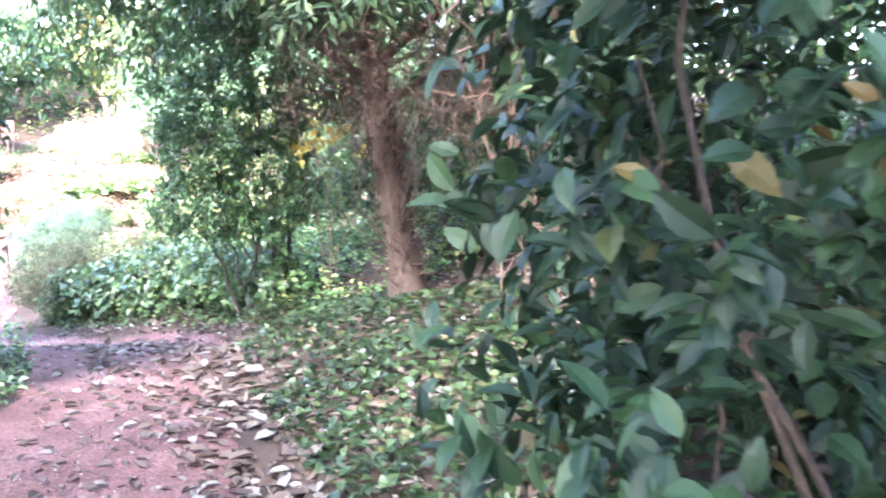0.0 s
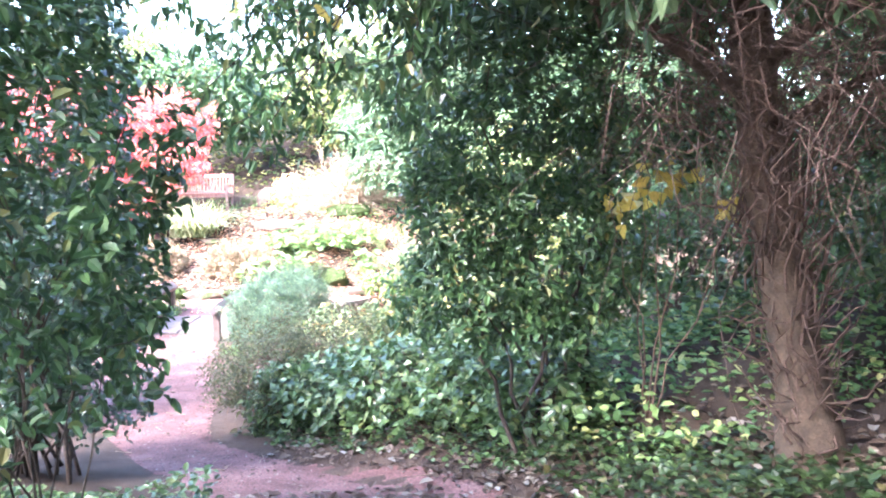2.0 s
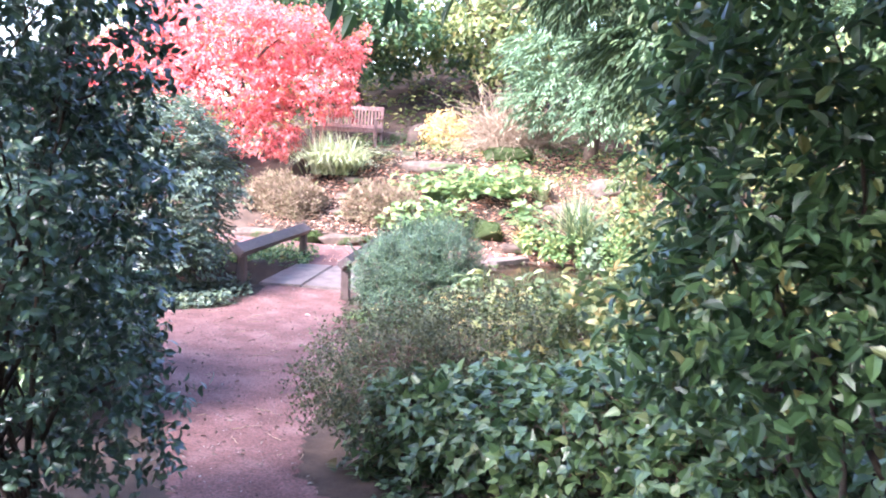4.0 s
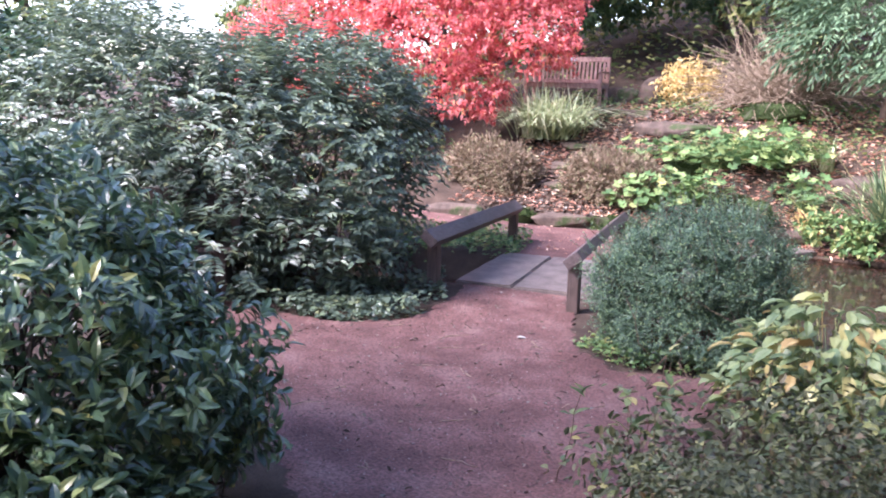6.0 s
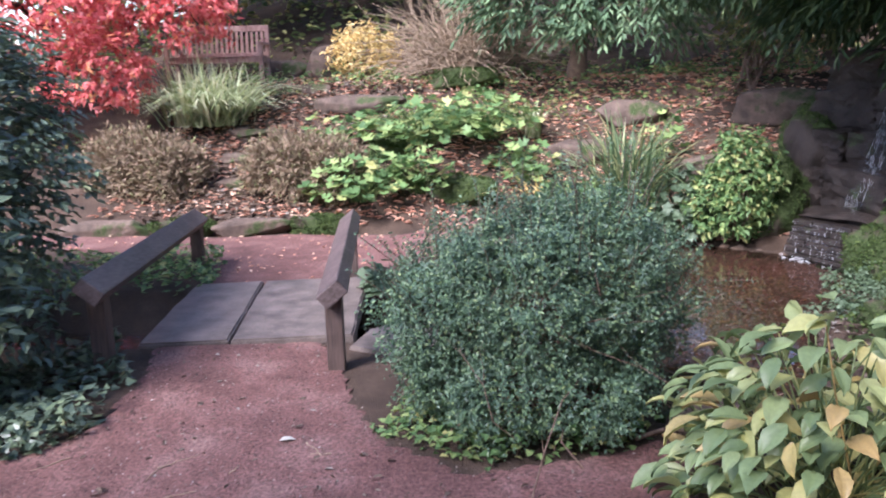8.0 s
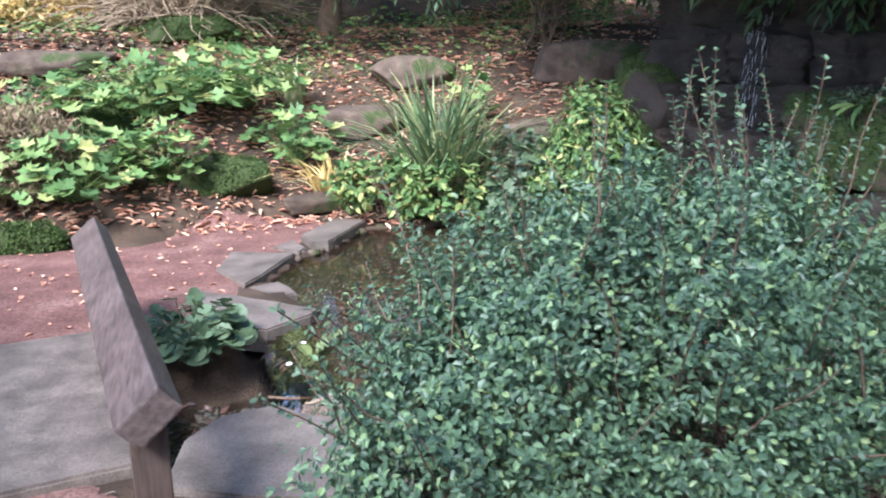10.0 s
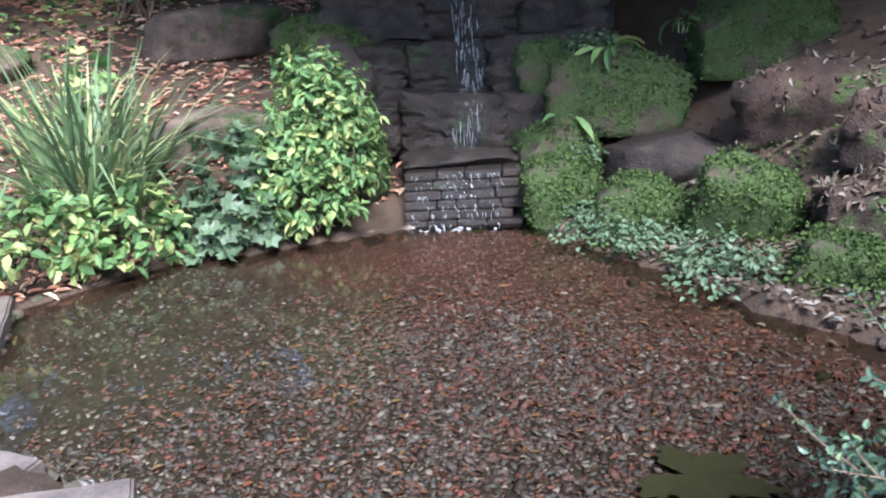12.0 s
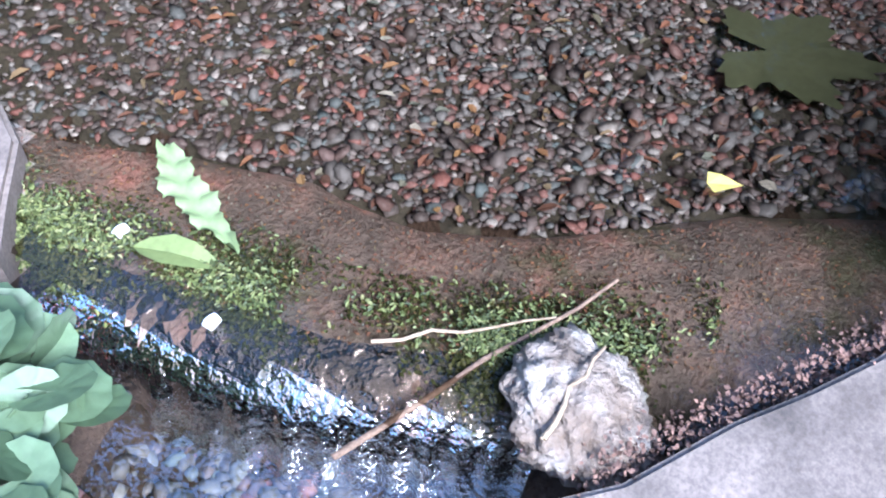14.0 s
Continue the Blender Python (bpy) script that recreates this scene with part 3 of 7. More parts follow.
def rock(name, at, size, material, label, category="rock", turn=0.0, tilt=0.0, group="", square=0.55, seed=0, detail=4, craggy=0.0):
    """A weathered block: a rounded cube or boulder with broken faces."""
    bm = bmesh.new()
    bmesh.ops.create_icosphere(bm, subdivisions=detail, radius=1)
    off = Vector((seed * 3.1, seed * 1.7, seed * 0.9))
    own = random.Random(seed)
    axes = [Vector(a) for a in ((1, 0, 0), (-1, 0, 0), (0, 1, 0), (0, -1, 0), (0, 0, 1), (0, 0, -1), (0.7, 0, 0.7), (-0.7, 0.2, 0.7), (0.2, -0.7, 0.7), (0.6, -0.6, -0.4))]
    cuts = [((a + Vector((own.gauss(0, 0.2), own.gauss(0, 0.2), own.gauss(0, 0.2)))).normalized(), own.uniform(0.72, 0.95)) for a in axes]
    for v in bm.verts:
        d = v.co.normalized()
        m = max(abs(d.x), abs(d.y), abs(d.z))
        p = d * ((1 - square) + square / m)
        p *= 1 + 0.16 * noise.noise(d * 1.6 + off) + 0.07 * noise.noise(d * 4.5 + off) + 0.03 * noise.noise(d * 11 + off)
        for way, far_out in cuts:
            over = p.dot(way) - far_out
            if over > 0:
                p -= way * (over * 0.92)
        p *= 1 + craggy * (abs(noise.noise(d * 2.6 + off)) - 0.6 * abs(noise.noise(d * 6.5 + off)) + 0.3 * noise.noise(d * 15 + off))
        p += d * (0.02 * noise.noise(d * 9 + off) + 0.012 * noise.noise(d * 23 + off))
        v.co = Vector((p.x * size[0] / 2, p.y * size[1] / 2, p.z * size[2] / 2))
    ob = solid(name, bm, material, True)
    ob.matrix_world = pose(*at, tilt, 0, turn)
    if material.name == "mossy_stone":
        me = ob.data
        c = np.array([f.center[:] for f in me.polygons])
        nn = np.array([f.normal[:] for f in me.polygons])
        k = rng.choice(len(c), 5000)
        k = k[(nn[k, 2] > -0.2) & (ripple(c[k, 0] * 9, c[k, 1] * 9 + c[k, 2] * 7, 1.0) > -0.5)]
        p = c[k] + rng.normal(0, 0.012, (len(k), 3))
        new("moss", leaf_cloud("moss", OVAL, p, nn[k] * 0.5 + rng.normal(0, 0.8, p.shape), nn[k] + rng.normal(0, 0.4, p.shape), rng.uniform(0.012, 0.035, len(k)), 0.014, MOSS)).parent = ob
        ob.children[0]["kind"] = "stuff"
    if material.name == "damp_bank_rock":
        me = ob.data
        c = np.array([f.center[:] for f in me.polygons])
        nn = np.array([f.normal[:] for f in me.polygons])
        k = rng.choice(len(c), 900)
        k = k[nn[k, 2] > 0.15]
        p = c[k] + nn[k] * 0.006
        cover = new("leaf_cover", leaf_cloud("leaf_cover", OVAL, p, rng.normal(0, 1, p.shape), nn[k] + rng.normal(0, 0.3, p.shape), rng.uniform(0.02, 0.075, len(k)), rng.uniform(0.008, 0.026, len(k)), LEAF_DEAD))
        cover.parent = ob
        tagged(cover, "dead leaves and needles caught on the rock", kind="stuff")
    return tagged(ob, label, category, group)


def flag(bm, outline, z, thick, bevel=0.012):
    """A flat stone of an uneven outline."""
    top = [bm.verts.new((x, y, z + rng.uniform(-0.0012, 0.0012))) for x, y in outline]
    f = bm.faces.new(top)
    if f.normal.z < 0:
        f.normal_flip()
    got = bmesh.ops.extrude_face_region(bm, geom=[f])
    for v in [g for g in got["geom"] if isinstance(g, bmesh.types.BMVert)]:
        v.co.z -= thick
    bmesh.ops.recalc_face_normals(bm, faces=bm.faces)
    bmesh.ops.bevel(bm, geom=[e for e in bm.edges if all(v.co.z > z - thick / 2 for v in e.verts)], offset=bevel, segments=2, affect="EDGES")
    return bm


def rough_outline(points, step=0.09, amount=0.012):
    pts = []
    for a, b in zip(points, points[1:] + points[:1]):
        n = max(1, int(math.dist(a, b) / step))
        for i in range(n):
            s = i / n
            pts.append((a[0] + (b[0] - a[0]) * s + rng.normal(0, amount), a[1] + (b[1] - a[1]) * s + rng.normal(0, amount)))
    return pts


# ---- the lie of the land ----
PATH_NEAR = [(-1.6, -6), (-1.5, 0), (-1.9, 2.5), (-2.35, 4.2), (-2.4, 5.0), (-2.7, 5.8), (-3.25, 6.75), (-4.3, 7.7), (-5.3, 8.7), (-6.1, 9.7), (-7.0, 10.3), (-8.8, 10.9),
             (-10.8, 11.2), (-10.8, 12.0), (-8.74, 12.05), (-8.3, 12.2), (-7.95, 12.73), (-8.05, 13.4), (-8.35, 14.08), (-7.31, 14.34), (-7.05, 14.05), (-6.75, 13.4), (-6.47, 12.95),
             (-6.0, 12.65), (-5.4, 12.95), (-5.15, 13.15), (-4.9, 12.9), (-5.2, 12.2), (-5.0, 11.3), (-5.05, 10.4), (-4.8, 9.6), (-4.3, 8.7), (-3.6, 8.3), (-3.0, 8.0), (-2.3, 7.8), (-1.75, 7.35),
             (-1.55, 6.7), (-1.5, 6.0), (-1.15, 5.0), (-0.8, 3.9), (-0.45, 2.5), (0.2, 1.0), (0.4, -2), (0.4, -6)]
PATH_FAR = [(-8.75, 15.5), (-9.2, 16.6), (-11.6, 17.0), (-13.5, 17.0), (-13.5, 17.6), (-9.85, 17.7), (-8.96, 17.9), (-7.77, 18.0), (-7.2, 18.6), (-6.6, 18.75), (-6.3, 18.35), (-6.45, 17.9), (-6.9, 17.3), (-6.95, 16.2),
            (-7.6, 15.75)]
POND = [(-6.47, 16.02), (-6.6, 16.4), (-6.62, 16.6), (-6.78, 16.85), (-6.58, 17.4), (-6.37, 17.56), (-6.06, 18.2), (-5.2, 18.2), (-4.74, 17.9), (-4.06, 17.5), (-3.65, 17.35), (-3.3, 16.9), (-3.75, 16.2), (-3.85, 15.6),
        (-4.1, 15.1), (-4.2, 14.5), (-4.55, 13.5), (-5.1, 13.3), (-5.35, 13.75), (-5.75, 14.15), (-6.1, 14.28), (-6.42, 14.52), (-6.56, 14.85), (-6.66, 15.2), (-6.72, 15.47), (-6.74, 15.75)]
SILL_EDGE = [(-6.5, 16.2), (-6.4, 15.95), (-6.32, 15.75), (-6.25, 15.5), (-6.24, 15.25), (-6.15, 15.05), (-6.02, 14.88), (-5.86, 14.7), (-5.72, 14.45), (-5.45, 14.0)]
SILL_LOW = [(-6.55, 16.1), (-6.72, 15.9), (-6.78, 15.72), (-6.74, 15.47), (-6.68, 15.2), (-6.6, 15.02), (-6.54, 14.85), (-6.45, 14.62), (-6.3, 14.46), (-6.05, 14.3)]
SILL = SILL_EDGE + SILL_LOW[::-1]
WATER_Z, SLAB_Z = -1.075, -0.98
CHANNEL = [(-6.75, 15.15), (-7.4, 15.05), (-8.6, 14.75), (-10.0, 14.6), (-13.0, 14.9)]


def inside(poly, x, y):
    got = np.zeros(x.shape, bool)
    for (ax, ay), (bx, by) in zip(poly, poly[1:] + poly[:1]):
        hit = (ay > y) != (by > y)
        got ^= hit & (x < (bx - ax) * (y - ay) / (by - ay + 1e-12) + ax)
    return got


def gap(poly, x, y, closed=True):
    """Distance to an outline."""
    best = np.full(x.shape, 1e9)
    for (ax, ay), (bx, by) in zip(poly, poly[1:] + (poly[:1] if closed else [])):
        dx, dy = bx - ax, by - ay
        s = np.clip(((x - ax) * dx + (y - ay) * dy) / (dx * dx + dy * dy + 1e-12), 0, 1)
        best = np.minimum(best, np.hypot(x - ax - s * dx, y - ay - s * dy))
    return best


def height(x, y):
    """The ground's height, pond and stream cut in."""
    x, y = np.asarray(x, dtype=float), np.asarray(y, dtype=float)
    g = np.interp(y, [-8, 0, 3.4, 6.2, 7.9, 8.9, 9.65, 11.9, 12.5, 17.5], [0.05, 0, -0.05, -0.22, -0.58, -0.73, -0.8, -0.97, -1.0, -1.06])
    right = np.interp(y, [-8, 1, 3.8, 4.9, 6, 6.9, 7.6, 8.6, 9.6, 11.3, 12.2, 13.3, 14.5, 15.5, 16.2, 17.2], [0.5, 0.3, -0.7, -1.1, -1.5, -1.7, -2.45, -4.15, -4.65, -4.75, -4.4, -3.8, -3.35, -3.05, -2.95, -2.75])
    d = np.maximum(x - right, 0)
    steep = np.interp(y, [0, 8, 11, 13, 15, 18], [0.3, 0.26, 0.2, 0.3, 0.8, 0.9])
    bank = steep * np.minimum(d, 1.6) + 0.28 * np.clip(d - 1.6, 0, 6) + 0.05 * np.clip(d - 7.6, 0, 40)
    left = np.interp(y, [-8, 2, 5, 8, 10, 12, 18], [-1.7, -1.9, -3.1, -5.1, -8.5, -11.5, -13])
    rise = 0.12 * np.clip(left - x, 0, 4)
    edge = np.interp(x, [-30, -13, -9.85, -8.9, -7.7, -6.5, -5.2, -4.0, -3.0], [18.6, 17.8, 17.85, 18.05, 18.15, 18.85, 18.35, 17.7, 17.2])
    e = np.maximum(y - edge, 0)
    far = 0.14 * np.minimum(e * 6, 1) + 0.44 * np.clip(e - 0.2, 0, 3.2) + 0.06 * np.clip(e - 3.4, 0, 1.2) + 0.34 * np.clip(e - 4.6, 0, 9) + 0.05 * np.clip(e - 13.6, 0, 40)
    far *= np.interp(x, [-40, -20, -13], [0.4, 0.6, 1.0])
    h = g + np.maximum(np.maximum(bank, far), rise)
    near = np.minimum(gap(PATH_NEAR, x, y), gap(PATH_FAR, x, y))
    off = np.where(inside(PATH_NEAR, x, y) | inside(PATH_FAR, x, y), 0, near)
    h = h + np.clip(off * 0.3, 0, 1) * (0.05 * ripple(x, y, 1.9) + 0.03 * ripple(x, y, 5.1)) + 0.008 * ripple(x, y, 3.0)
    pd = gap(POND, x, y)
    wet = inside(POND, x, y)
    h = np.where(wet, -1.13 - 0.02 * np.clip(pd, 0, 1) + 0.012 * ripple(x, y, 6), h)
    h = np.where(inside(SILL, x, y) | (gap(SILL, x, y) < 0.16) & ~wet & (x < -5.9), np.minimum(h, -1.22), h)
    cd = gap(CHANNEL, x, y, False)
    cut = -1.36 + 0.9 * np.clip(cd - 0.33, 0, 1) + 0.02 * ripple(x, y, 9)
    return np.where(wet & (cd > 0.5), h, np.where(cd < 0.8, np.minimum(h, cut), h))


def z_at(x, y):
    return float(height(np.array([x]), np.array([y]))[0])


def spaced(*runs):
    return np.unique(np.round(np.concatenate([np.arange(a, b, s) for a, b, s in runs]), 4))


gx = spaced((-600, -60, 120), (-60, -24, 4), (-24, -11, 0.5), (-11, -2.8, 0.09), (-2.8, 4, 0.25), (4, 20, 1.5), (20, 60, 8), (60, 620, 120))
gy = spaced((-600, -60, 120), (-60, -8, 6), (-8, 2, 0.4), (2, 12, 0.2), (12, 19.2, 0.09), (19.2, 27, 0.35), (27, 60, 3), (60, 620, 120))
X, Y = np.meshgrid(gx, gy)
Z = height(X, Y)
n0, n1 = X.shape
i = (np.arange(n0 - 1)[:, None] * n1 + np.arange(n1 - 1)[None]).ravel()
ground = new("ground", arrays_to_mesh("ground", np.stack([X, Y, Z], -1), [np.stack([i, i + 1, i + n1 + 1, i + n1], -1)], SOIL, True))
tagged(ground, "brown leaf-mould soil of a sloping garden", "ground", kind="structure")


def sheet(name, poly, lift, step, material, label, category, level=None):
    """A sheet over a plan outline, lying on the ground or level; its rim cells are pulled onto the outline."""
    px, py = [p[0] for p in poly], [p[1] for p in poly]
    xs, ys = np.arange(min(px) - step, max(px) + 2 * step, step), np.arange(min(py) - step, max(py) + 2 * step, step)
    x, y = np.meshgrid(xs, ys)
    ins = inside(poly, x, y)
    d = gap(poly, x, y)
    use = ins | (d < step * 0.75)
    h = height(x, y) + lift - np.where(ins, 0, 0.03) if level is None else np.full(x.shape, level)
    co = np.stack([x, y, h], -1).reshape(-1, 3)
    rows, cols = x.shape
    k = (np.arange(rows - 1)[:, None] * cols + np.arange(cols - 1)[None]).ravel()
    u = use.ravel()
    q = np.stack([k, k + 1, k + cols + 1, k + cols], -1)
    q = q[u[q].all(1)]
    keep = np.unique(q)
    back = np.zeros(len(co), int)
    back[keep] = np.arange(len(keep))
    return tagged(new(name, arrays_to_mesh(name, co[keep], [back[q]], material, True)), label, category, kind="structure")


sheet("path_1", PATH_NEAR, 0.012, 0.07, GRIT, "reddish-brown grit footpath strewn with small debris", "path")
sheet("path_2", PATH_FAR, 0.012, 0.07, GRIT, "reddish-brown grit path beyond the footbridge", "path")
sheet("pond_bed", POND, 0.006, 0.06, SILT, "brown silt of the pond floor, reddish on one side", "pond bed")
pond_water = sheet("water_pond", [(x, y) for x, y in POND], 0, 0.06, WATER, "shallow clear water over a pebble bed", "water", WATER_Z)
pond_water.visible_shadow = False

# ---- trees and shrubs along the first stretch ----
UPV = np.array([0, 0, 1.0])
shrub("camellia_shrub", "large dark green shrub with broad glossy leaves beside the path", "shrub", (0.95, 2.1, z_at(0.95, 2.1)),
      [(0.72, 2.05, 1.5, 0.62, 0.6, 0.75), (0.68, 1.95, 0.75, 0.6, 0.6, 0.55), (0.9, 2.6, 1.2, 0.5, 0.4, 0.9), (0.74, 3.3, 1.5, 0.36, 0.36, 0.9), (0.74, 3.2, 0.55, 0.36, 0.36, 0.5), (1.5, 2.0, 1.2, 0.8, 0.7, 1.1), (0.75, 2.1, 2.2, 0.7, 0.7, 0.5)], 1900, 5, 0.12, FINELEAF, 0.088, 0.042, LEAF_CAMELLIA, TWIG_DARK, 10, 0.014)


def limb_tree(name, label, base, top, r0, r1, limbs, bark, lean_points=6):
    ob = thing(name, *base, label, "tree")
    trunk = wander(base, top, lean_points, 0.04)
    fine = np.array([[np.interp(s, np.linspace(0, 1, len(trunk)), trunk[:, c]) for c in range(3)] for s in np.linspace(0, 1, 22)])
    s = np.linspace(0, 1, 22)
    radii = r0 + (r1 - r0) * s + r0 * 0.45 * np.exp(-s * 16)
    radii = radii * (1 + 0.07 * np.sin(s * 37))
    piece("trunk", tubes("trunk", [(fine - np.array([0, 0, 0.08]) * (s < 0.01)[:, None], radii)], bark, 12), ob)
    for h, end, r in limbs:
        a = fine[int(h * 21)]
        p = wander(a, end, 8, 0.05, 0.1)
        lines = [(p, np.linspace(r, r * 0.25, 8))]
        for _ in range(4):
            b = p[rng.integers(3, 8)]
            lines.append((wander(b, b + rng.normal(0, 0.35, 3) + np.array([0, 0, -0.05]), 5, 0.03), np.linspace(r * 0.35, r * 0.08, 5)))
        piece("limb", tubes("limb", lines, bark, 6), ob)
    return ob, fine


# The ivied tree at the path's bend, its twig thicket and its dark crown.
yew, bole = limb_tree("yew_tree", "rough brown tree trunk amid dry twigs and dark foliage", (-0.2, 7.0, z_at(-0.2, 7.0)), (-0.75, 7.2, 3.6), 0.12, 0.09,
                      [(0.5, (-2.4, 6.4, 2.75), 0.04), (0.55, (0.8, 6.3, 2.7), 0.05), (0.65, (-1.6, 5.2, 3.0), 0.04), (0.7, (0.2, 5.3, 3.1), 0.04), (0.45, (0.7, 7.2, 2.0), 0.04), (0.8, (-0.5, 8.0, 3.4), 0.04)], BARK)
lines = []
for _ in range(2600):
    a = np.array([rng.uniform(-1.1, 1.7), rng.uniform(5.9, 7.6), rng.uniform(1.5, 3.1)])
    b = a + np.array([rng.normal(0.1, 0.3), rng.normal(0, 0.25), rng.normal(-0.2, 0.3)])
    lines.append((wander(a, b, 6, 0.06), np.linspace(0.003, 0.001, 6)))
for _ in range(320):
    a = bole[rng.integers(1, 9)] + rng.normal(0, 0.07, 3)
    b = a + np.array([rng.normal(0, 0.15), rng.normal(-0.1, 0.15), rng.normal(0.2, 0.25)])
    lines.append((wander(a, b, 5, 0.03), np.linspace(0.008, 0.002, 5)))
piece("twig_work", tubes("twig_work", lines, TWIG_DRY, 4), yew, "thicket of dry reddish-brown twigs")
# The wide upper lobes are canopy out of view, added to shade the path's start.
crown = [(0.9, 5.2, 2.0, 0.5, 0.5, 0.6), (0.45, 5.8, 2.5, 0.6, 0.5, 0.45), (-0.7, 6.1, 2.25, 0.55, 0.45, 0.3), (1.2, 6.6, 1.4, 0.6, 0.5, 0.6), (-1.6, 6.4, 3.05, 1.0, 0.9, 0.5), (-0.4, 6.2, 3.2, 1.1, 0.9, 0.6), (0.9, 6.4, 2.9, 0.9, 0.9, 0.8), (-1.2, 7.2, 2.6, 0.7, 0.6, 0.6), (0.6, 7.6, 2.2, 0.8, 0.7, 0.7), (1.6, 5.4, 2.4, 0.8, 0.9, 1.0), (-0.8, 7.6, 3.4, 1.4, 1.0, 0.7), (-1.0, 4.5, 4.6, 2.2, 2.2, 0.7), (1.6, 3.2, 4.4, 2.2, 2.4, 0.8), (-1.2, 1.0, 4.6, 2.4, 2.2, 0.7), (1.4, 7.5, 4.6, 2.2, 2.0, 0.8), (1.0, -1.5, 4.5, 2.4, 2.2, 0.8), (-3.6, 3.2, 4.4, 1.6, 2.0, 0.6), (2.7, 5.6, 3.6, 1.4, 2.0, 1.0), (2.8, 2.2, 3.4, 1.4, 1.8, 1.0), (2.4, 8.6, 3.4, 1.6, 1.6, 1.0), (0.2, 9.0, 4.0, 1.8, 1.2, 0.7)]
at, along, face = clustered(crown, 15000, 7, 0.24, 0.35)
piece("crown", leaf_cloud("crown", SPRAY, at, along, face, rng.uniform(0.08, 0.17, len(at)), 0.045, LEAF_YEW), yew)

# Drooping leafy branches over the path, from the tree.
over = thing("overhanging_branch", -1.55, 6.3, 2.85, "drooping leafy branch hanging over the path", "branch")
lines, pts = [], []
for e in [(-3.15, 6.7, 1.85), (-2.85, 6.75, 1.65), (-2.6, 6.6, 1.78), (-3.25, 6.8, 2.1), (-2.45, 6.7, 1.9), (-2.75, 6.5, 2.15), (-2.0, 6.4, 1.95), (-3.0, 7.0, 1.85), (-1.5, 6.0, 2.3), (-2.25, 7.0, 1.8), (-3.3, 6.6, 2.3), (-1.9, 6.7, 1.95)]:
    p = wander((-1.5, 6.35, 2.85), e, 10, 0.04, 0.1)
    lines.append((p, np.linspace(0.012, 0.003, 10)))
    for q in p[4:]:
        for _ in range(2):
            c = q + np.array([*rng.normal(0, 0.14, 2), rng.normal(-0.1, 0.07)])
            lines.append((wander(q, c, 3, 0.01), np.linspace(0.003, 0.0015, 3)))
            pts.append(c), pts.append((q + c) / 2)
piece("twig_work", tubes("twig_work", lines, TWIG_DARK, 4), over)
pts = np.repeat(np.array(pts), 6, 0)
pts = pts + rng.normal(0, 0.055, pts.shape)
piece("foliage", leaf_cloud("foliage", LANCE, pts, rng.normal(0, 0.6, pts.shape) - UPV * 0.7, rng.normal(0, 0.5, pts.shape) + UPV, rng.uniform(0.06, 0.1, len(pts)), 0.032, LEAF_SCREEN), over)

shrub("evergreen_shrub", "tall evergreen shrub with small glossy leaves on a bank", "shrub", (-1.5, 7.75, z_at(-1.5, 7.75)),
      [(-1.75, 7.6, 1.65, 0.6, 0.55, 0.75), (-1.55, 7.7, 0.95, 0.5, 0.5, 0.5), (-1.2, 7.9, 1.9, 0.7, 0.6, 0.7), (-1.95, 7.6, 1.15, 0.42, 0.45, 0.45), (-1.95, 7.45, 0.72, 0.4, 0.38, 0.35), (-1.6, 7.6, 0.62, 0.35, 0.35, 0.25), (-1.4, 7.8, 2.5, 0.9, 0.6, 0.4)], 3900, 6, 0.1, OVAL, 0.058, 0.028,
      LEAF_SCREEN, TWIG_DARK, 12, 0.016)

for x, y, r in ((-3.75, 8.95, 0.3), (-3.25, 8.85, 0.4), (-2.7, 8.6, 0.42), (-2.1, 8.35, 0.38), (-1.55, 7.95, 0.34), (-2.5, 9.0, 0.5)):
    z = z_at(x, y)
    shrub("bramble_mound", "mound of fresh green bramble leaves at the path edge", "plant", (x, y, z), [(x, y, z + 0.16, r, r, 0.32), (x + 0.15, y - 0.12, z + 0.3, r * 0.6, r * 0.6, 0.26)], 330, 5, 0.09, IVYLEAF, 0.065, 0.052, LEAF_BRAMBLE, TWIG, 22, 0.004, foot=0.15, group="bramble mounds by the path")

stems = thing("bare_stem_shrub", 0.85, 5.4, z_at(0.85, 5.4), "clump of tall pale bare stems", "shrub")
lines = []
for k in range(24):
    b = (0.85 + rng.normal(0, 0.2), 5.4 + rng.normal(0, 0.3))
    a = np.array([b[0], b[1], z_at(*b) - 0.03])
    lines.append((wander(a, a + np.array([rng.normal(-0.15, 0.3), rng.normal(0, 0.25), rng.uniform(1.8, 2.8)]), 9, 0.05), np.linspace(rng.uniform(0.004, 0.009), 0.0025, 9)))
for k in range(70):
    l = lines[k % 24][0]
    q = l[rng.integers(1, 8)]
    lines.append((wander(q, q + np.array([rng.normal(0, 0.3), rng.normal(0, 0.25), rng.uniform(-0.3, 0.5)]), 5, 0.03), np.linspace(0.006, 0.002, 5)))
piece("stem_work", tubes("stem_work", lines, TWIG, 6), stems)

# The yellow sapling leaves between the trees.
sap = thing("yellow_sapling", -0.95, 7.75, z_at(-0.95, 7.75), "thin sapling with large yellow autumn leaves", "sapling")
lines, pts = [], []
for e in [(-1.12, 7.4, 1.22), (-1.02, 7.45, 1.3), (-0.9, 7.5, 1.36), (-0.8, 7.55, 1.42), (-0.55, 7.3, 1.25)]:
    p = wander((-0.95, 7.75, z_at(-0.95, 7.75) - 0.02), e, 7, 0.03)
    lines.append((p, np.linspace(0.008, 0.002, 7)))
    pts += [p[-1] + rng.normal(0, 0.05, 3) for _ in range(11)]
piece("stem_work", tubes("stem_work", lines, TWIG, 4), sap)
pts = np.array(pts)
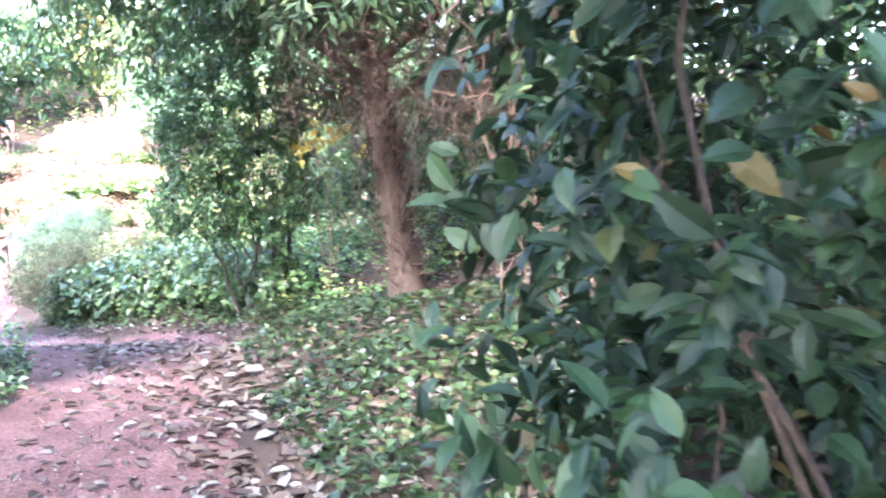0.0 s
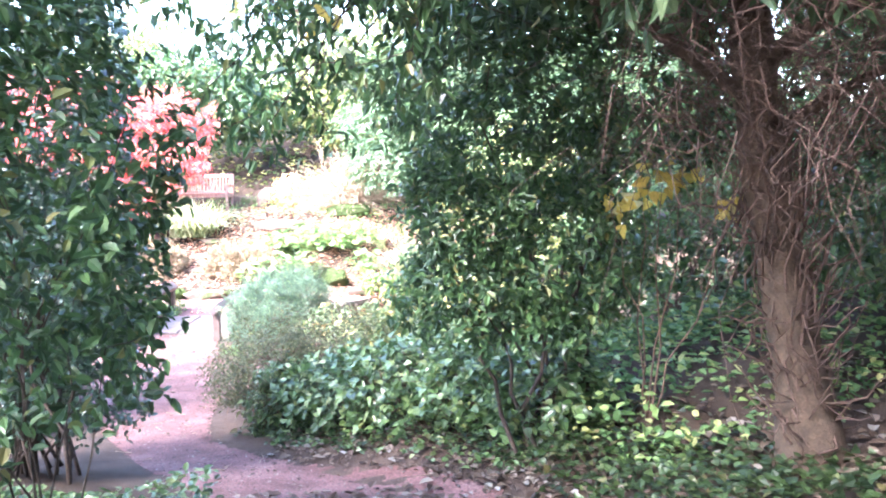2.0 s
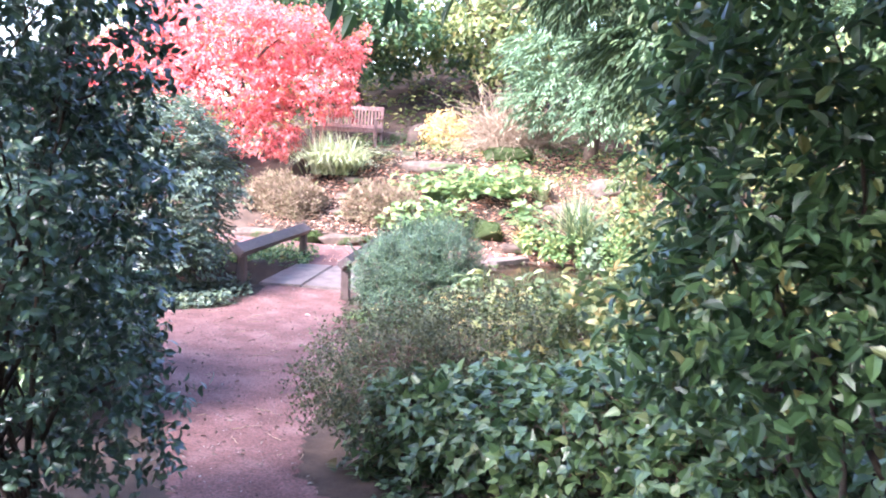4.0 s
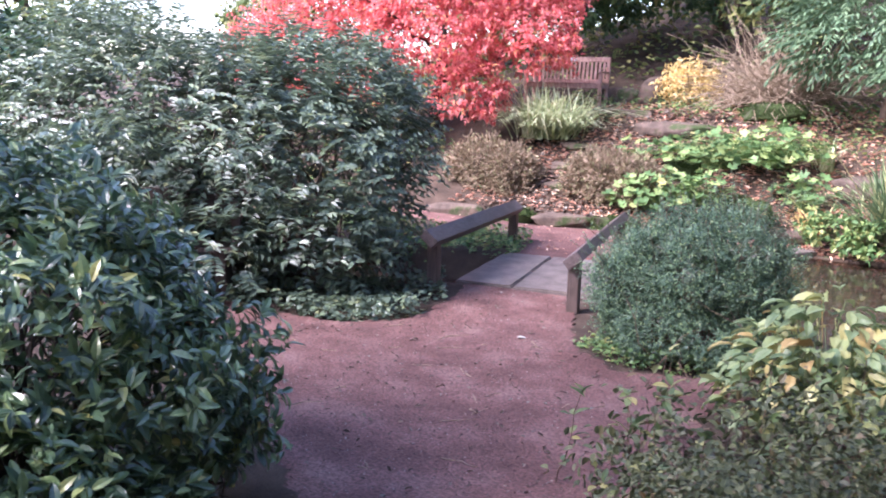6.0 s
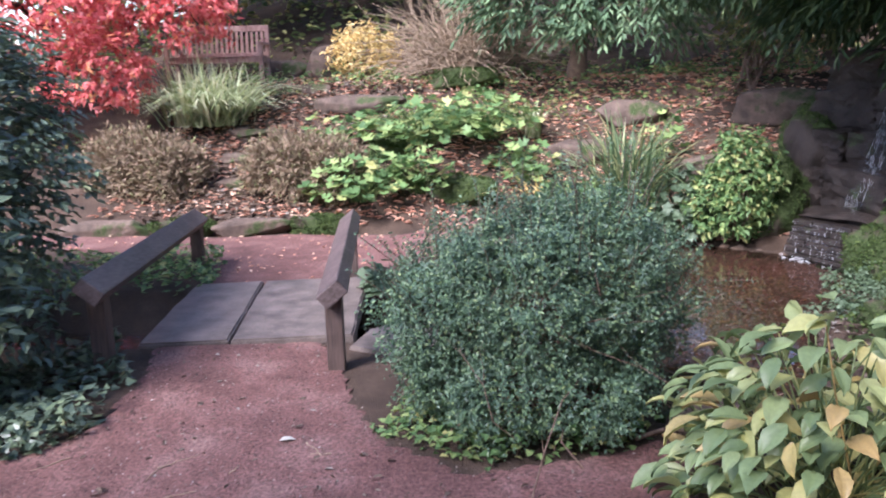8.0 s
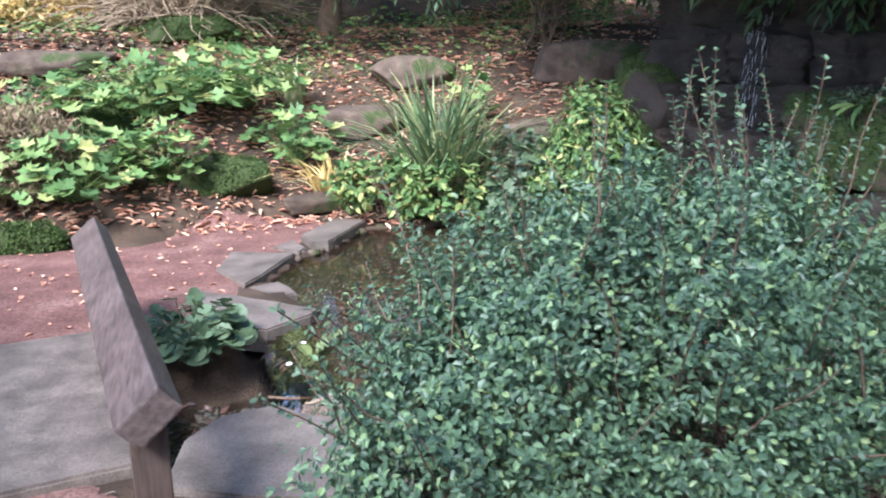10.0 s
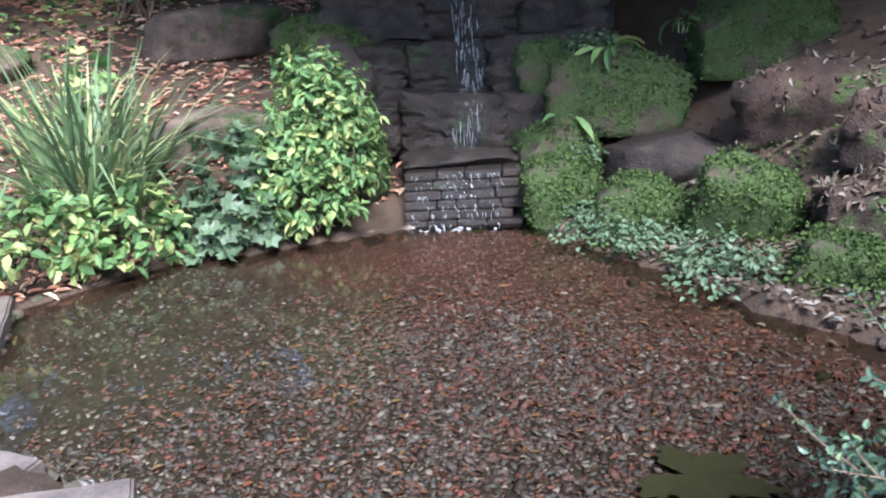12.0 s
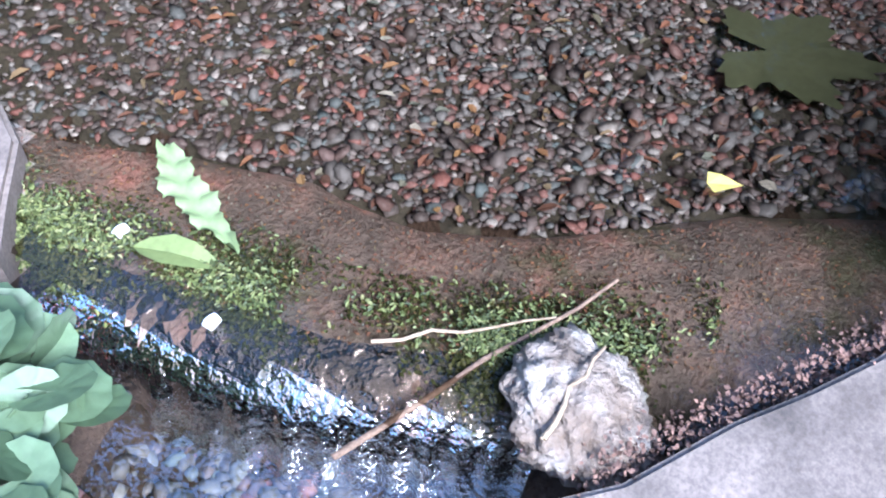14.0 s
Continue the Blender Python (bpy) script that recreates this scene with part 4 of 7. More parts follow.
piece("foliage", leaf_cloud("foliage", IVYLEAF, pts, rng.normal(0, 0.6, pts.shape) - UPV * 0.4, rng.normal(0, 0.4, pts.shape) + np.array([0, -0.7, 0.6]), 0.085, 0.07, LEAF_YELLOW), sap)

hang = thing("yellow_leaf_sprig", -2.5, 6.7, 2.3, "sprig of yellow leaves hanging from a branch", "branch")
pts = np.array([-2.52, 6.72, 2.18]) + rng.normal(0, 0.055, (9, 3))
piece("twig_work", tubes("twig_work", [(wander((-2.3, 6.6, 2.45), (-2.52, 6.72, 2.14), 6, 0.01), np.linspace(0.005, 0.002, 6))], TWIG_DARK, 4), hang)
piece("foliage", leaf_cloud("foliage", IVYLEAF, pts, rng.normal(0, 0.6, pts.shape) - UPV * 0.5, rng.normal(0, 0.4, pts.shape) + np.array([0, -0.8, 0.3]), 0.11, 0.08, LEAF_YELLOW), hang)

shrub("dark_leaved_shrub", "dark evergreen shrub with bare twiggy legs by the path", "shrub", (-3.05, 5.1, z_at(-3.05, 5.1)),
      [(-2.95, 5.05, 1.45, 0.5, 0.5, 0.5), (-3.1, 5.1, 0.95, 0.55, 0.55, 0.4), (-3.2, 5.0, 2.1, 0.55, 0.6, 0.55), (-3.6, 4.9, 1.2, 0.6, 0.6, 0.9), (-3.5, 4.6, 2.3, 0.8, 0.7, 0.8)], 2600, 6, 0.09, OVAL, 0.055, 0.028,
      LEAF_SCREEN, TWIG_DARK, 30, 0.006, foot=0.1)
shrub("holly_shrub", "tall dark holly with glossy leaves at the path edge", "shrub", (-4.55, 7.0, z_at(-4.55, 7.0)),
      [(-4.22, 7.32, 0.1, 0.22, 0.22, 0.4), (-4.22, 7.32, 0.8, 0.22, 0.22, 0.45), (-4.24, 7.3, 1.5, 0.23, 0.23, 0.45), (-4.26, 7.3, 2.1, 0.25, 0.25, 0.4), (-4.5, 7.0, 0.9, 0.5, 0.5, 0.6), (-4.55, 6.95, 1.7, 0.5, 0.5, 0.6), (-4.7, 7.1, 0.2, 0.55, 0.5, 0.45), (-5.0, 7.1, 0.9, 0.6, 0.6, 0.9)], 4200, 6, 0.08, FINELEAF, 0.043, 0.024, LEAF_HOLLY, TWIG_DARK, 30, 0.014)
shrub("laurel_shrub", "rounded glossy green laurel with leaves in rosettes", "shrub", (-6.55, 8.85, z_at(-6.55, 8.85)),
      [(-6.6, 8.95, -0.12, 0.68, 0.68, 0.62), (-7.2, 8.9, 0.02, 0.8, 0.8, 0.66), (-6.52, 9.35, -0.38, 0.45, 0.45, 0.4), (-6.2, 8.5, -0.4, 0.42, 0.45, 0.36)], 2700, 8, 0.065, FINELEAF, 0.072, 0.028, LEAF_LAUREL, TWIG_DARK, 34, 0.014,
      spread=1.2, droop=0.05)

# The large pinnate-leaved shrub before the bridge: leaflets in pairs along each leaf.
mahonia = thing("mahonia_shrub", -10.0, 13.1, z_at(-10.0, 13.1), "large spreading shrub with toothed pinnate leaves", "shrub")
MLOBES = [(-9.65, 11.95, -0.6, 0.5, 0.35, 0.36), (-10.5, 11.6, -0.2, 0.6, 0.5, 0.7), (-9.65, 13.15, -0.1, 1.0, 0.85, 0.95), (-10.3, 12.9, 0.3, 1.1, 0.9, 0.9), (-10.1, 14.0, 0.35, 1.0, 0.8, 0.85), (-11.4, 12.7, 0.35, 1.1, 1.0, 1.0), (-9.2, 12.85, -0.55, 0.6, 0.5, 0.45), (-12.6, 12.9, 0.5, 1.2, 1.0, 1.1),
          (-10.6, 14.3, 0.6, 1.2, 0.9, 0.8)]
piece("stem_work", tubes("stem_work", stems_into((-10.0, 13.2, z_at(-10, 13.2)), MLOBES, 46, 0.018, 0.5), TWIG_DARK), mahonia)
p, nrm = on_lobes(MLOBES, 3400)
axis = unit(nrm + rng.normal(0, 0.5, p.shape) + np.array([0, 0, 0.1]))
pairs = 6
s = np.tile(np.repeat(np.linspace(0.1, 1, pairs), 2), len(p))
sign = np.tile([1, -1], pairs * len(p))
A, P, N = (np.repeat(v, 2 * pairs, 0) for v in (axis, p, nrm))
top = unit(N * 0.4 + UPV + rng.normal(0, 0.2, N.shape))
side = unit(np.cross(A, top))
at = P + A * (s * 0.32)[:, None] - UPV * (0.07 * s ** 2)[:, None]
piece("foliage", leaf_cloud("foliage", LANCE, at, side * sign[:, None] + A * 0.45 - UPV * 0.15, top, rng.uniform(0.075, 0.105, len(at)), 0.042, LEAF_MAHONIA), mahonia)

shrub("olive_shrub", "low olive-green shrub of tiny leaves beside the path", "shrub", (-3.85, 9.5, z_at(-3.85, 9.5)),
      [(-4.0, 9.1, -0.2, 0.45, 0.5, 0.42), (-3.55, 9.6, -0.15, 0.55, 0.5, 0.42), (-4.2, 9.65, -0.4, 0.45, 0.5, 0.32)], 2900, 7, 0.07, OVAL, 0.022, 0.013, LEAF_OLIVE, TWIG, 60, 0.006, foot=0.2)
shrub("straggly_shrub", "straggly low shrub with sparse small leaves", "shrub", (-4.5, 10.6, z_at(-4.5, 10.6)),
      [(-4.6, 10.5, -0.5, 0.45, 0.5, 0.3), (-4.2, 10.9, -0.5, 0.5, 0.5, 0.32)], 420, 5, 0.12, OVAL, 0.042, 0.026, LEAF_OLIVE, TWIG_DARK, 60, 0.005, foot=0.22, low=0.4)
shrub("leafy_perennial", "leafy pale green and yellowing perennial clump", "plant", (-3.2, 11.0, z_at(-3.2, 11.0)),
      [(-3.3, 10.9, -0.35, 0.7, 0.7, 0.4), (-2.5, 11.2, -0.1, 0.8, 0.7, 0.45), (-3.0, 12.0, -0.3, 0.8, 0.7, 0.4), (-3.7, 11.7, -0.55, 0.55, 0.5, 0.3), (-2.6, 10.0, 0.0, 0.7, 0.6, 0.4)], 1100, 5, 0.11, OVAL, 0.085, 0.055, LEAF_YELLOWING, TWIG, 50, 0.006, foot=0.5)
shrub("box_leaved_holly", "dense grey-green shrub of tiny leaves by the footbridge", "shrub", (-5.8, 13.4, z_at(-5.8, 13.4)),
      [(-5.8, 13.35, -0.42, 0.52, 0.45, 0.5), (-5.52, 13.4, -0.35, 0.42, 0.4, 0.45), (-6.12, 13.28, -0.5, 0.38, 0.35, 0.4), (-5.82, 13.2, -0.78, 0.58, 0.42, 0.22), (-5.92, 13.8, -0.58, 0.3, 0.32, 0.3)], 9000, 9, 0.08, OVAL, 0.0205, 0.012, LEAF_BOX, TWIG, 80, 0.004,
      foot=0.3, spread=0.8)

# Young shoots that stand out of the grey-green shrub: a stalk with leaves in pairs.
shoots = thing("box_shoot_sprays", -5.8, 13.3, -0.2, "slender upright leafy shoots above the dense shrub", "shoots", kind="stuff")
p, nrm = on_lobes([(-5.8, 13.35, -0.42, 0.55, 0.47, 0.52), (-5.52, 13.4, -0.35, 0.44, 0.42, 0.47), (-5.92, 13.8, -0.55, 0.32, 0.36, 0.34), (-6.12, 13.28, -0.5, 0.4, 0.37, 0.42)], 150, 0.95, 1.0, -0.2)
ways = unit(nrm * 0.7 + UPV * 0.6 + rng.normal(0, 0.25, p.shape))
long = rng.uniform(0.12, 0.3, len(p))
piece("stem_work", tubes("stem_work", [(wander(a - w * 0.1, a + w * l, 4, 0.008), np.linspace(0.003, 0.0015, 4)) for a, w, l in zip(p, ways, long)], TWIG, 4), shoots)
s = np.tile(np.repeat(np.linspace(0.05, 1, 12), 2), len(p))
A, P, L2 = np.repeat(ways, 24, 0), np.repeat(p, 24, 0), np.repeat(long, 24)
cross = unit(np.cross(A, rng.normal(0, 1, A.shape)))
piece("foliage", leaf_cloud("foliage", OVAL, P + A * (s * L2)[:, None], cross * np.tile([1, -1], len(A) // 2)[:, None] + A * 0.6, A + rng.normal(0, 0.2, A.shape), 0.019, 0.011, LEAF_BOX), shoots)
for x, y, r, h in ((0.75, 8.1, 0.9, 1.9), (2.1, 6.9, 1.0, 2.2), (2.4, 4.6, 0.9, 2.0), (-0.6, 9.9, 0.9, 1.6), (0.5, 10.8, 1.1, 2.0)):
    z = z_at(x, y)
    shrub("thicket_shrub", "dark green thicket shrub behind the tree trunk", "shrub", (x, y, z), [(x, y, z + h * 0.4, r, r * 0.9, h * 0.42), (x + 0.3, y + 0.2, z + h * 0.75, r * 0.8, r * 0.8, h * 0.35)], 1500, 6, 0.1, OVAL, 0.07, 0.035, LEAF_SCREEN, TWIG_DARK, 20, 0.012, group="thicket shrubs")
# Upright leafy shoots of the straggly shrub at the path's edge.
up = thing("leafy_shoots", -4.6, 10.7, z_at(-4.6, 10.7), "upright yellow-green leafy shoots at the path edge", "plant")
lines, pts, ups = [], [], []
for _ in range(34):
    x, y = -4.55 + rng.normal(0, 0.28), 10.7 + rng.normal(0, 0.4)
    a = np.array([x, y, z_at(x, y) - 0.02])
    b = a + np.array([rng.normal(0, 0.08), rng.normal(0, 0.08), rng.uniform(0.3, 0.75)])
    l = wander(a, b, 6, 0.015)
    lines.append((l, np.linspace(0.004, 0.002, 6)))
    for q in l[2:]:
        for _ in range(3):
            pts.append(q + rng.normal(0, 0.01, 3))
piece("stem_work", tubes("stem_work", lines, TWIG, 4), up)
pts = np.array(pts)
piece("foliage", leaf_cloud("foliage", FINELEAF, pts, rng.normal(0, 1, pts.shape) * np.array([1, 1, 0.4]) + UPV * 0.3, UPV + rng.normal(0, 0.3, pts.shape), rng.uniform(0.04, 0.085, len(pts)), 0.032, LEAF_YELLOWING), up)


def rosette(name, label, category, x, y, r, n, shape, length, width, leaf, lift=0.5, group="", stalk=0.004, stems=True, z=None, spare=0.3, each=1):
    """A clump of stalked leaves springing from one crown."""
    z = z_at(x, y) if z is None else z
    ob = thing(name, x, y, z, label, category, group)
    a = rng.uniform(0, 2 * math.pi, n)
    d = np.sqrt(rng.uniform(0.02, 1, n)) * r
    tip = np.stack([x + np.cos(a) * d, y + np.sin(a) * d, z + lift * (1 - 0.55 * (d / r) ** 2) * rng.uniform(spare, 1.1, n)], -1)
    out = np.stack([np.cos(a), np.sin(a), np.full(n, -0.25)], -1)
    if stems:
        foot = np.array([x, y, z - 0.02]) + np.concatenate([rng.normal(0, r * 0.12, (n, 2)), np.zeros((n, 1))], 1)
        piece("stalk_work", tubes("stalk_work", [(wander(f, t, 4, 0.01, 0.04), np.linspace(stalk, stalk * 0.6, 4)) for f, t in list(zip(foot, tip))[::each]], leaf, 4), ob)
    k = rng.uniform(0.65, 1.15, n)
    face = UPV + out * 0.35 + rng.normal(0, 0.28, (n, 3))
    piece("foliage", leaf_cloud("foliage", shape, tip, out + rng.normal(0, 0.35, (n, 3)), face, length * k, width * k, leaf), ob)
    return ob


def tuft(name, label, x, y, r, n, length, width, leaf, z=None, group="", lean=0.5):
    """Long arching blades from one foot."""
    z = z_at(x, y) if z is None else z
    ob = thing(name, x, y, z, label, "grass clump", group)
    a = rng.uniform(0, 2 * math.pi, n)
    foot = np.stack([x + rng.normal(0, r * 0.3, n), y + rng.normal(0, r * 0.3, n), np.full(n, z - 0.02)], -1)
    out = np.stack([np.cos(a), np.sin(a), np.zeros(n)], -1)
    lead = rng.uniform(0.1, lean, (n, 1))
    k = rng.uniform(0.6, 1.15, n)
    strips = []
    for seg, (u0, u1) in enumerate(((0, 0.3), (0.3, 0.55), (0.55, 0.78), (0.78, 1))):
        strips.append((u0, u1))
    u = np.array([0, 0.3, 0.55, 0.78, 1.0])
    bend = lead * 1.3
    pts = foot[:, None] + (length * k)[:, None, None] * (UPV[None, None] * (u - (bend * 0.45) * u ** 3)[:, :, None] + out[:, None] * (lead * u + bend * 0.55 * u ** 2)[:, :, None])
    side = np.stack([-np.sin(a), np.cos(a), np.zeros(n)], -1)[:, None]
    w = (width * np.array([0.7, 1, 0.9, 0.6, 0.05]))[None, :, None] / 2
    co = np.stack([pts - side * w, pts + side * w], 2).reshape(-1, 3)
    base = (np.arange(n) * 10)[:, None, None]
    q = np.array([[2 * j, 2 * j + 1, 2 * j + 3, 2 * j + 2] for j in range(4)])[None] + base
    piece("foliage", arrays_to_mesh("foliage", co, [q.reshape(-1, 4)], leaf), ob)
    return ob


# ---- the footbridge ----
AX = math.degrees(math.atan2(0.62, 2.39))
bridge = thing("footbridge", -8.05, 14.95, SLAB_Z, "small footbridge of two grey stone slabs", "bridge")
for outline in ([(-8.42, 14.0), (-7.86, 14.16), (-8.28, 15.66), (-8.8, 15.5)], [(-7.845, 14.165), (-7.08, 14.38), (-7.45, 15.9), (-8.265, 15.665)]):
    part("slab", flag(bmesh.new(), rough_outline(outline, 0.2, 0.004), SLAB_Z, 0.11), SLAB, bridge)


def beam(bm, a, b, wide, thick, twist):
    a, b = Vector(a), Vector(b)
    d = b - a
    m = d.to_track_quat("Y", "Z").to_matrix().to_4x4() @ Matrix.Rotation(radians(twist), 4, "Y")
    return box(bm, (wide, d.length, thick), (a + b) / 2, m, 0.01)


def handrail(a, b, twist, label):
    ob = thing("handrail", a[0], a[1], z_at(a[0], a[1]), label, "handrail", "rails of the footbridge")
    part("rail", beam(bmesh.new(), a, b, 0.16, 0.1, twist), TIMBER_WORN, ob, "broad worn timber rail")
    for s in (0.05, 0.95):
        x, y, z = (a[c] + (b[c] - a[c]) * s for c in range(3))
        foot = min(z_at(x, y), -1.0) - 0.08
        part("post", box(bmesh.new(), (0.1, 0.11, z - 0.03 - foot), (x, y, (z - 0.03 + foot) / 2), Matrix.Rotation(radians(AX), 4, "Z"), 0.006), TIMBER, ob)
    return ob


handrail((-6.97, 13.72, -0.53), (-7.65, 16.1, -0.53), -40, "low dark timber handrail with a slanted broad top rail")
handrail((-8.29, 13.4, -0.47), (-9.2, 16.35, -0.58), 40, "low dark timber handrail half grown over by leaves")

# ---- pond: pebbles, sill, kerb stones, cascade ----
bed = thing("pebble_bed", -5.6, 15.4, -1.13, "bed of small rounded grey and reddish pebbles under water", "pebbles", kind="stuff")


def pebble_arrays(n, region, near):
    xs, ys = [], []
    got = 0
    while got < n:
        x, y = rng.uniform(-6.9, -3.3, n), rng.uniform(13.4, 18.2, n)
        keep = inside(POND, x, y) & (gap(POND, x, y) > 0.02) & region(x, y)
        xs.append(x[keep]), ys.append(y[keep])
        got += keep.sum()
    return np.concatenate(xs)[:n], np.concatenate(ys)[:n]


bm = bmesh.new()
bmesh.ops.create_icosphere(bm, subdivisions=1, radius=1)
bm.verts.ensure_lookup_table()
ICO = np.array([v.co[:] for v in bm.verts])
ICOF = np.array([[v.index for v in f.verts] for f in bm.faces])
bm.free()


def joined_pebbles(x, y, size, material=PEBBLE):
    n = len(x)
    s = np.asarray(size)[:, None] * np.stack([rng.uniform(0.7, 1.35, n), rng.uniform(0.55, 1.0, n), rng.uniform(0.18, 0.36, n)], -1)
    a, t = rng.uniform(0, 6.28, n), rng.normal(0, 0.35, n)
    v = ICO[None] * s[:, None] * (1 + rng.normal(0, 0.16, (n, 12, 1)))
    c, w = np.cos(a)[:, None], np.sin(a)[:, None]
    vx, vy, vz = v[..., 0] * c - v[..., 1] * w, v[..., 0] * w + v[..., 1] * c, v[..., 2] + v[..., 0] * t[:, None]
    z = height(x, y) + 0.3 * s[:, 2] + rng.uniform(0, 0.012, n)
    co = np.stack([vx + x[:, None], vy + y[:, None], vz + z[:, None]], -1).reshape(-1, 3)
    return arrays_to_mesh("pebbles", co, [(ICOF[None] + (np.arange(n) * 12)[:, None, None]).reshape(-1, 3)], material, True)


def off_sill(x, y):
    return ~inside(SILL, x, y)


px, py = pebble_arrays(22000, lambda x, y: off_sill(x, y) & (y + rng.normal(0, 0.3, len(x)) < 16.4) & (x < -4.5 + rng.normal(0, 0.2, len(x))), True)
piece("pebbles", joined_pebbles(px, py, rng.uniform(0.006, 0.0155, len(px)) * rng.choice([1, 1, 1, 1.6], len(px))), bed, kind="stuff")
px, py = pebble_arrays(1800, lambda x, y: off_sill(x, y) & (y > 16.3) & (x < -5.0), False)
piece("pebbles", joined_pebbles(px, py, rng.uniform(0.008, 0.018, len(px))), bed, kind="stuff")
px, py = pebble_arrays(5200, lambda x, y: off_sill(x, y) & (x > -5.3 + rng.normal(0, 0.3, len(x))) & (y < 17.3), False)
piece("pebbles", joined_pebbles(px, py, rng.uniform(0.007, 0.016, len(px)), PEBBLE_RED), bed, "reddish pebbles", kind="stuff")
px, py = pebble_arrays(1500, lambda x, y: off_sill(x, y) & (y < 16.8), False)
at = np.stack([px, py, height(px, py) + rng.uniform(0.018, 0.028, len(px))], -1)
piece("leaf_scraps", leaf_cloud("leaf_scraps", OVAL, at, rng.normal(0, 1, at.shape) * np.array([1, 1, 0.15]), UPV + rng.normal(0, 0.25, at.shape), rng.uniform(0.012, 0.05, len(px)), rng.uniform(0.008, 0.022, len(px)), LEAF_SCRAP), bed, "scraps of sunken leaf and twig", kind="stuff")
sx, sy = rng.uniform(-7.4, -6.68, 900), rng.uniform(14.75, 15.5, 900)
piece("pebbles", joined_pebbles(sx, sy, rng.uniform(0.01, 0.035, 900)), bed, kind="stuff")
shapes = [joined_pebbles(np.zeros(1), np.zeros(1), np.array([s])) for s in (0.012, 0.016, 0.02, 0.027)]
for me in shapes:
    c = np.empty(36, dtype=np.float32)
    me.vertices.foreach_get("co", c)
    c = c.reshape(-1, 3)
    c -= c.mean(0)
    me.vertices.foreach_set("co", c.ravel())
px, py = pebble_arrays(260, lambda x, y: off_sill(x, y) & (y < 15.6) & (y > 14.5) & (x < -5.2), True)
for k, (x, y) in enumerate(zip(px, py)):
    ob = under(new("pebble", shapes[k % 4]), bed)
    ob.location = Vector((x, y, z_at(x, y) + 0.02)) - bed.location
    ob.rotation_euler = (0, 0, rng.uniform(0, 6.28))

# The sill over which the pond runs out: a sloping slab of rock with a broken lip.
rows = 9
E0, E1 = np.array(SILL_EDGE), np.array(SILL_LOW)
fine = np.linspace(0, len(E0) - 1, 60)
e0 = np.stack([np.interp(fine, np.arange(len(E0)), E0[:, c]) for c in range(2)], -1)
e1 = np.stack([np.interp(fine, np.arange(len(E1)), E1[:, c]) for c in range(2)], -1)
co = []
for r in range(rows + 2):
    s = min(r / (rows - 1), 1.0)
    xy = e0 * (1 - s) + e1 * s
    lip = np.interp(np.arange(60), [0, 6, 12, 38, 44, 59], [0.03, 0.0, -0.012, -0.012, -0.005, -0.005])
    z = np.interp(s, [0, 0.12, 0.55, 0.72, 0.88, 1], [-1.15, -1.105, -1.083, -1.08, -1.098, -1.135]) + lip * s + 0.006 * ripple(xy[:, 0], xy[:, 1], 14) + 0.004 * ripple(xy[:, 0], xy[:, 1], 31)
    if r >= rows:
        z = z - (0.12, 0.3)[r - rows]
        xy = xy + np.array([0.02, 0.0]) * (r - rows + 1)
    co.append(np.stack([xy[:, 0], xy[:, 1], z], -1))
co = np.array(co)
k = (np.arange(rows + 1)[:, None] * 60 + np.arange(59)[None]).ravel()
sill = new("pond_sill", arrays_to_mesh("pond_sill", co, [np.stack([k, k + 1, k + 61, k + 60], -1)], DAMROCK, True))
tagged(sill, "sloping algae-stained rock sill where the pond overflows", "pond edge", kind="structure")

# Thin film that runs over the lip and falls into the stream.
film = []
for r, (s, dz, dx) in enumerate(((0.74, 0.004, 0), (0.86, 0.007, 0), (1.0, 0.009, 0), (1.0, -0.02, -0.03), (1.0, -0.1, -0.05), (1.0, -0.2, -0.06))):
    j = np.linspace(11, 40, 60)
    xy = np.stack([np.interp(j, np.arange(60), (e0 * (1 - s) + e1 * s)[:, c]) for c in range(2)], -1)
    z = np.interp(s, [0.55, 0.72, 0.88, 1], [-1.083, -1.08, -1.098, -1.135]) - 0.012 * s + dz
    film.append(np.stack([xy[:, 0] + dx + 0.008 * np.sin(j * 3.1) * (r > 2), xy[:, 1], np.full(60, z) + 0.004 * np.sin(j * 5.3 + r)], -1))
k = (np.arange(5)[:, None] * 60 + np.arange(59)[None]).ravel()
water_film = new("water_overflow", arrays_to_mesh("water_overflow", np.array(film), [np.stack([k, k + 1, k + 61, k + 60], -1)], FLOWING, True))
tagged(water_film, "thin film of water running over the sill", "water", kind="structure")
water_film.visible_shadow = False
stream = sheet("water_stream", [(-6.62, 15.55), (-6.6, 14.8), (-7.3, 14.65), (-8.6, 14.35), (-10, 14.2), (-13, 14.5), (-13, 15.3), (-10, 15.0), (-8.6, 15.15), (-7.4, 15.45), (-6.9, 15.65)], 0, 0.08, STREAM, "shallow stream running under the footbridge", "water", -1.3)
stream.visible_shadow = False

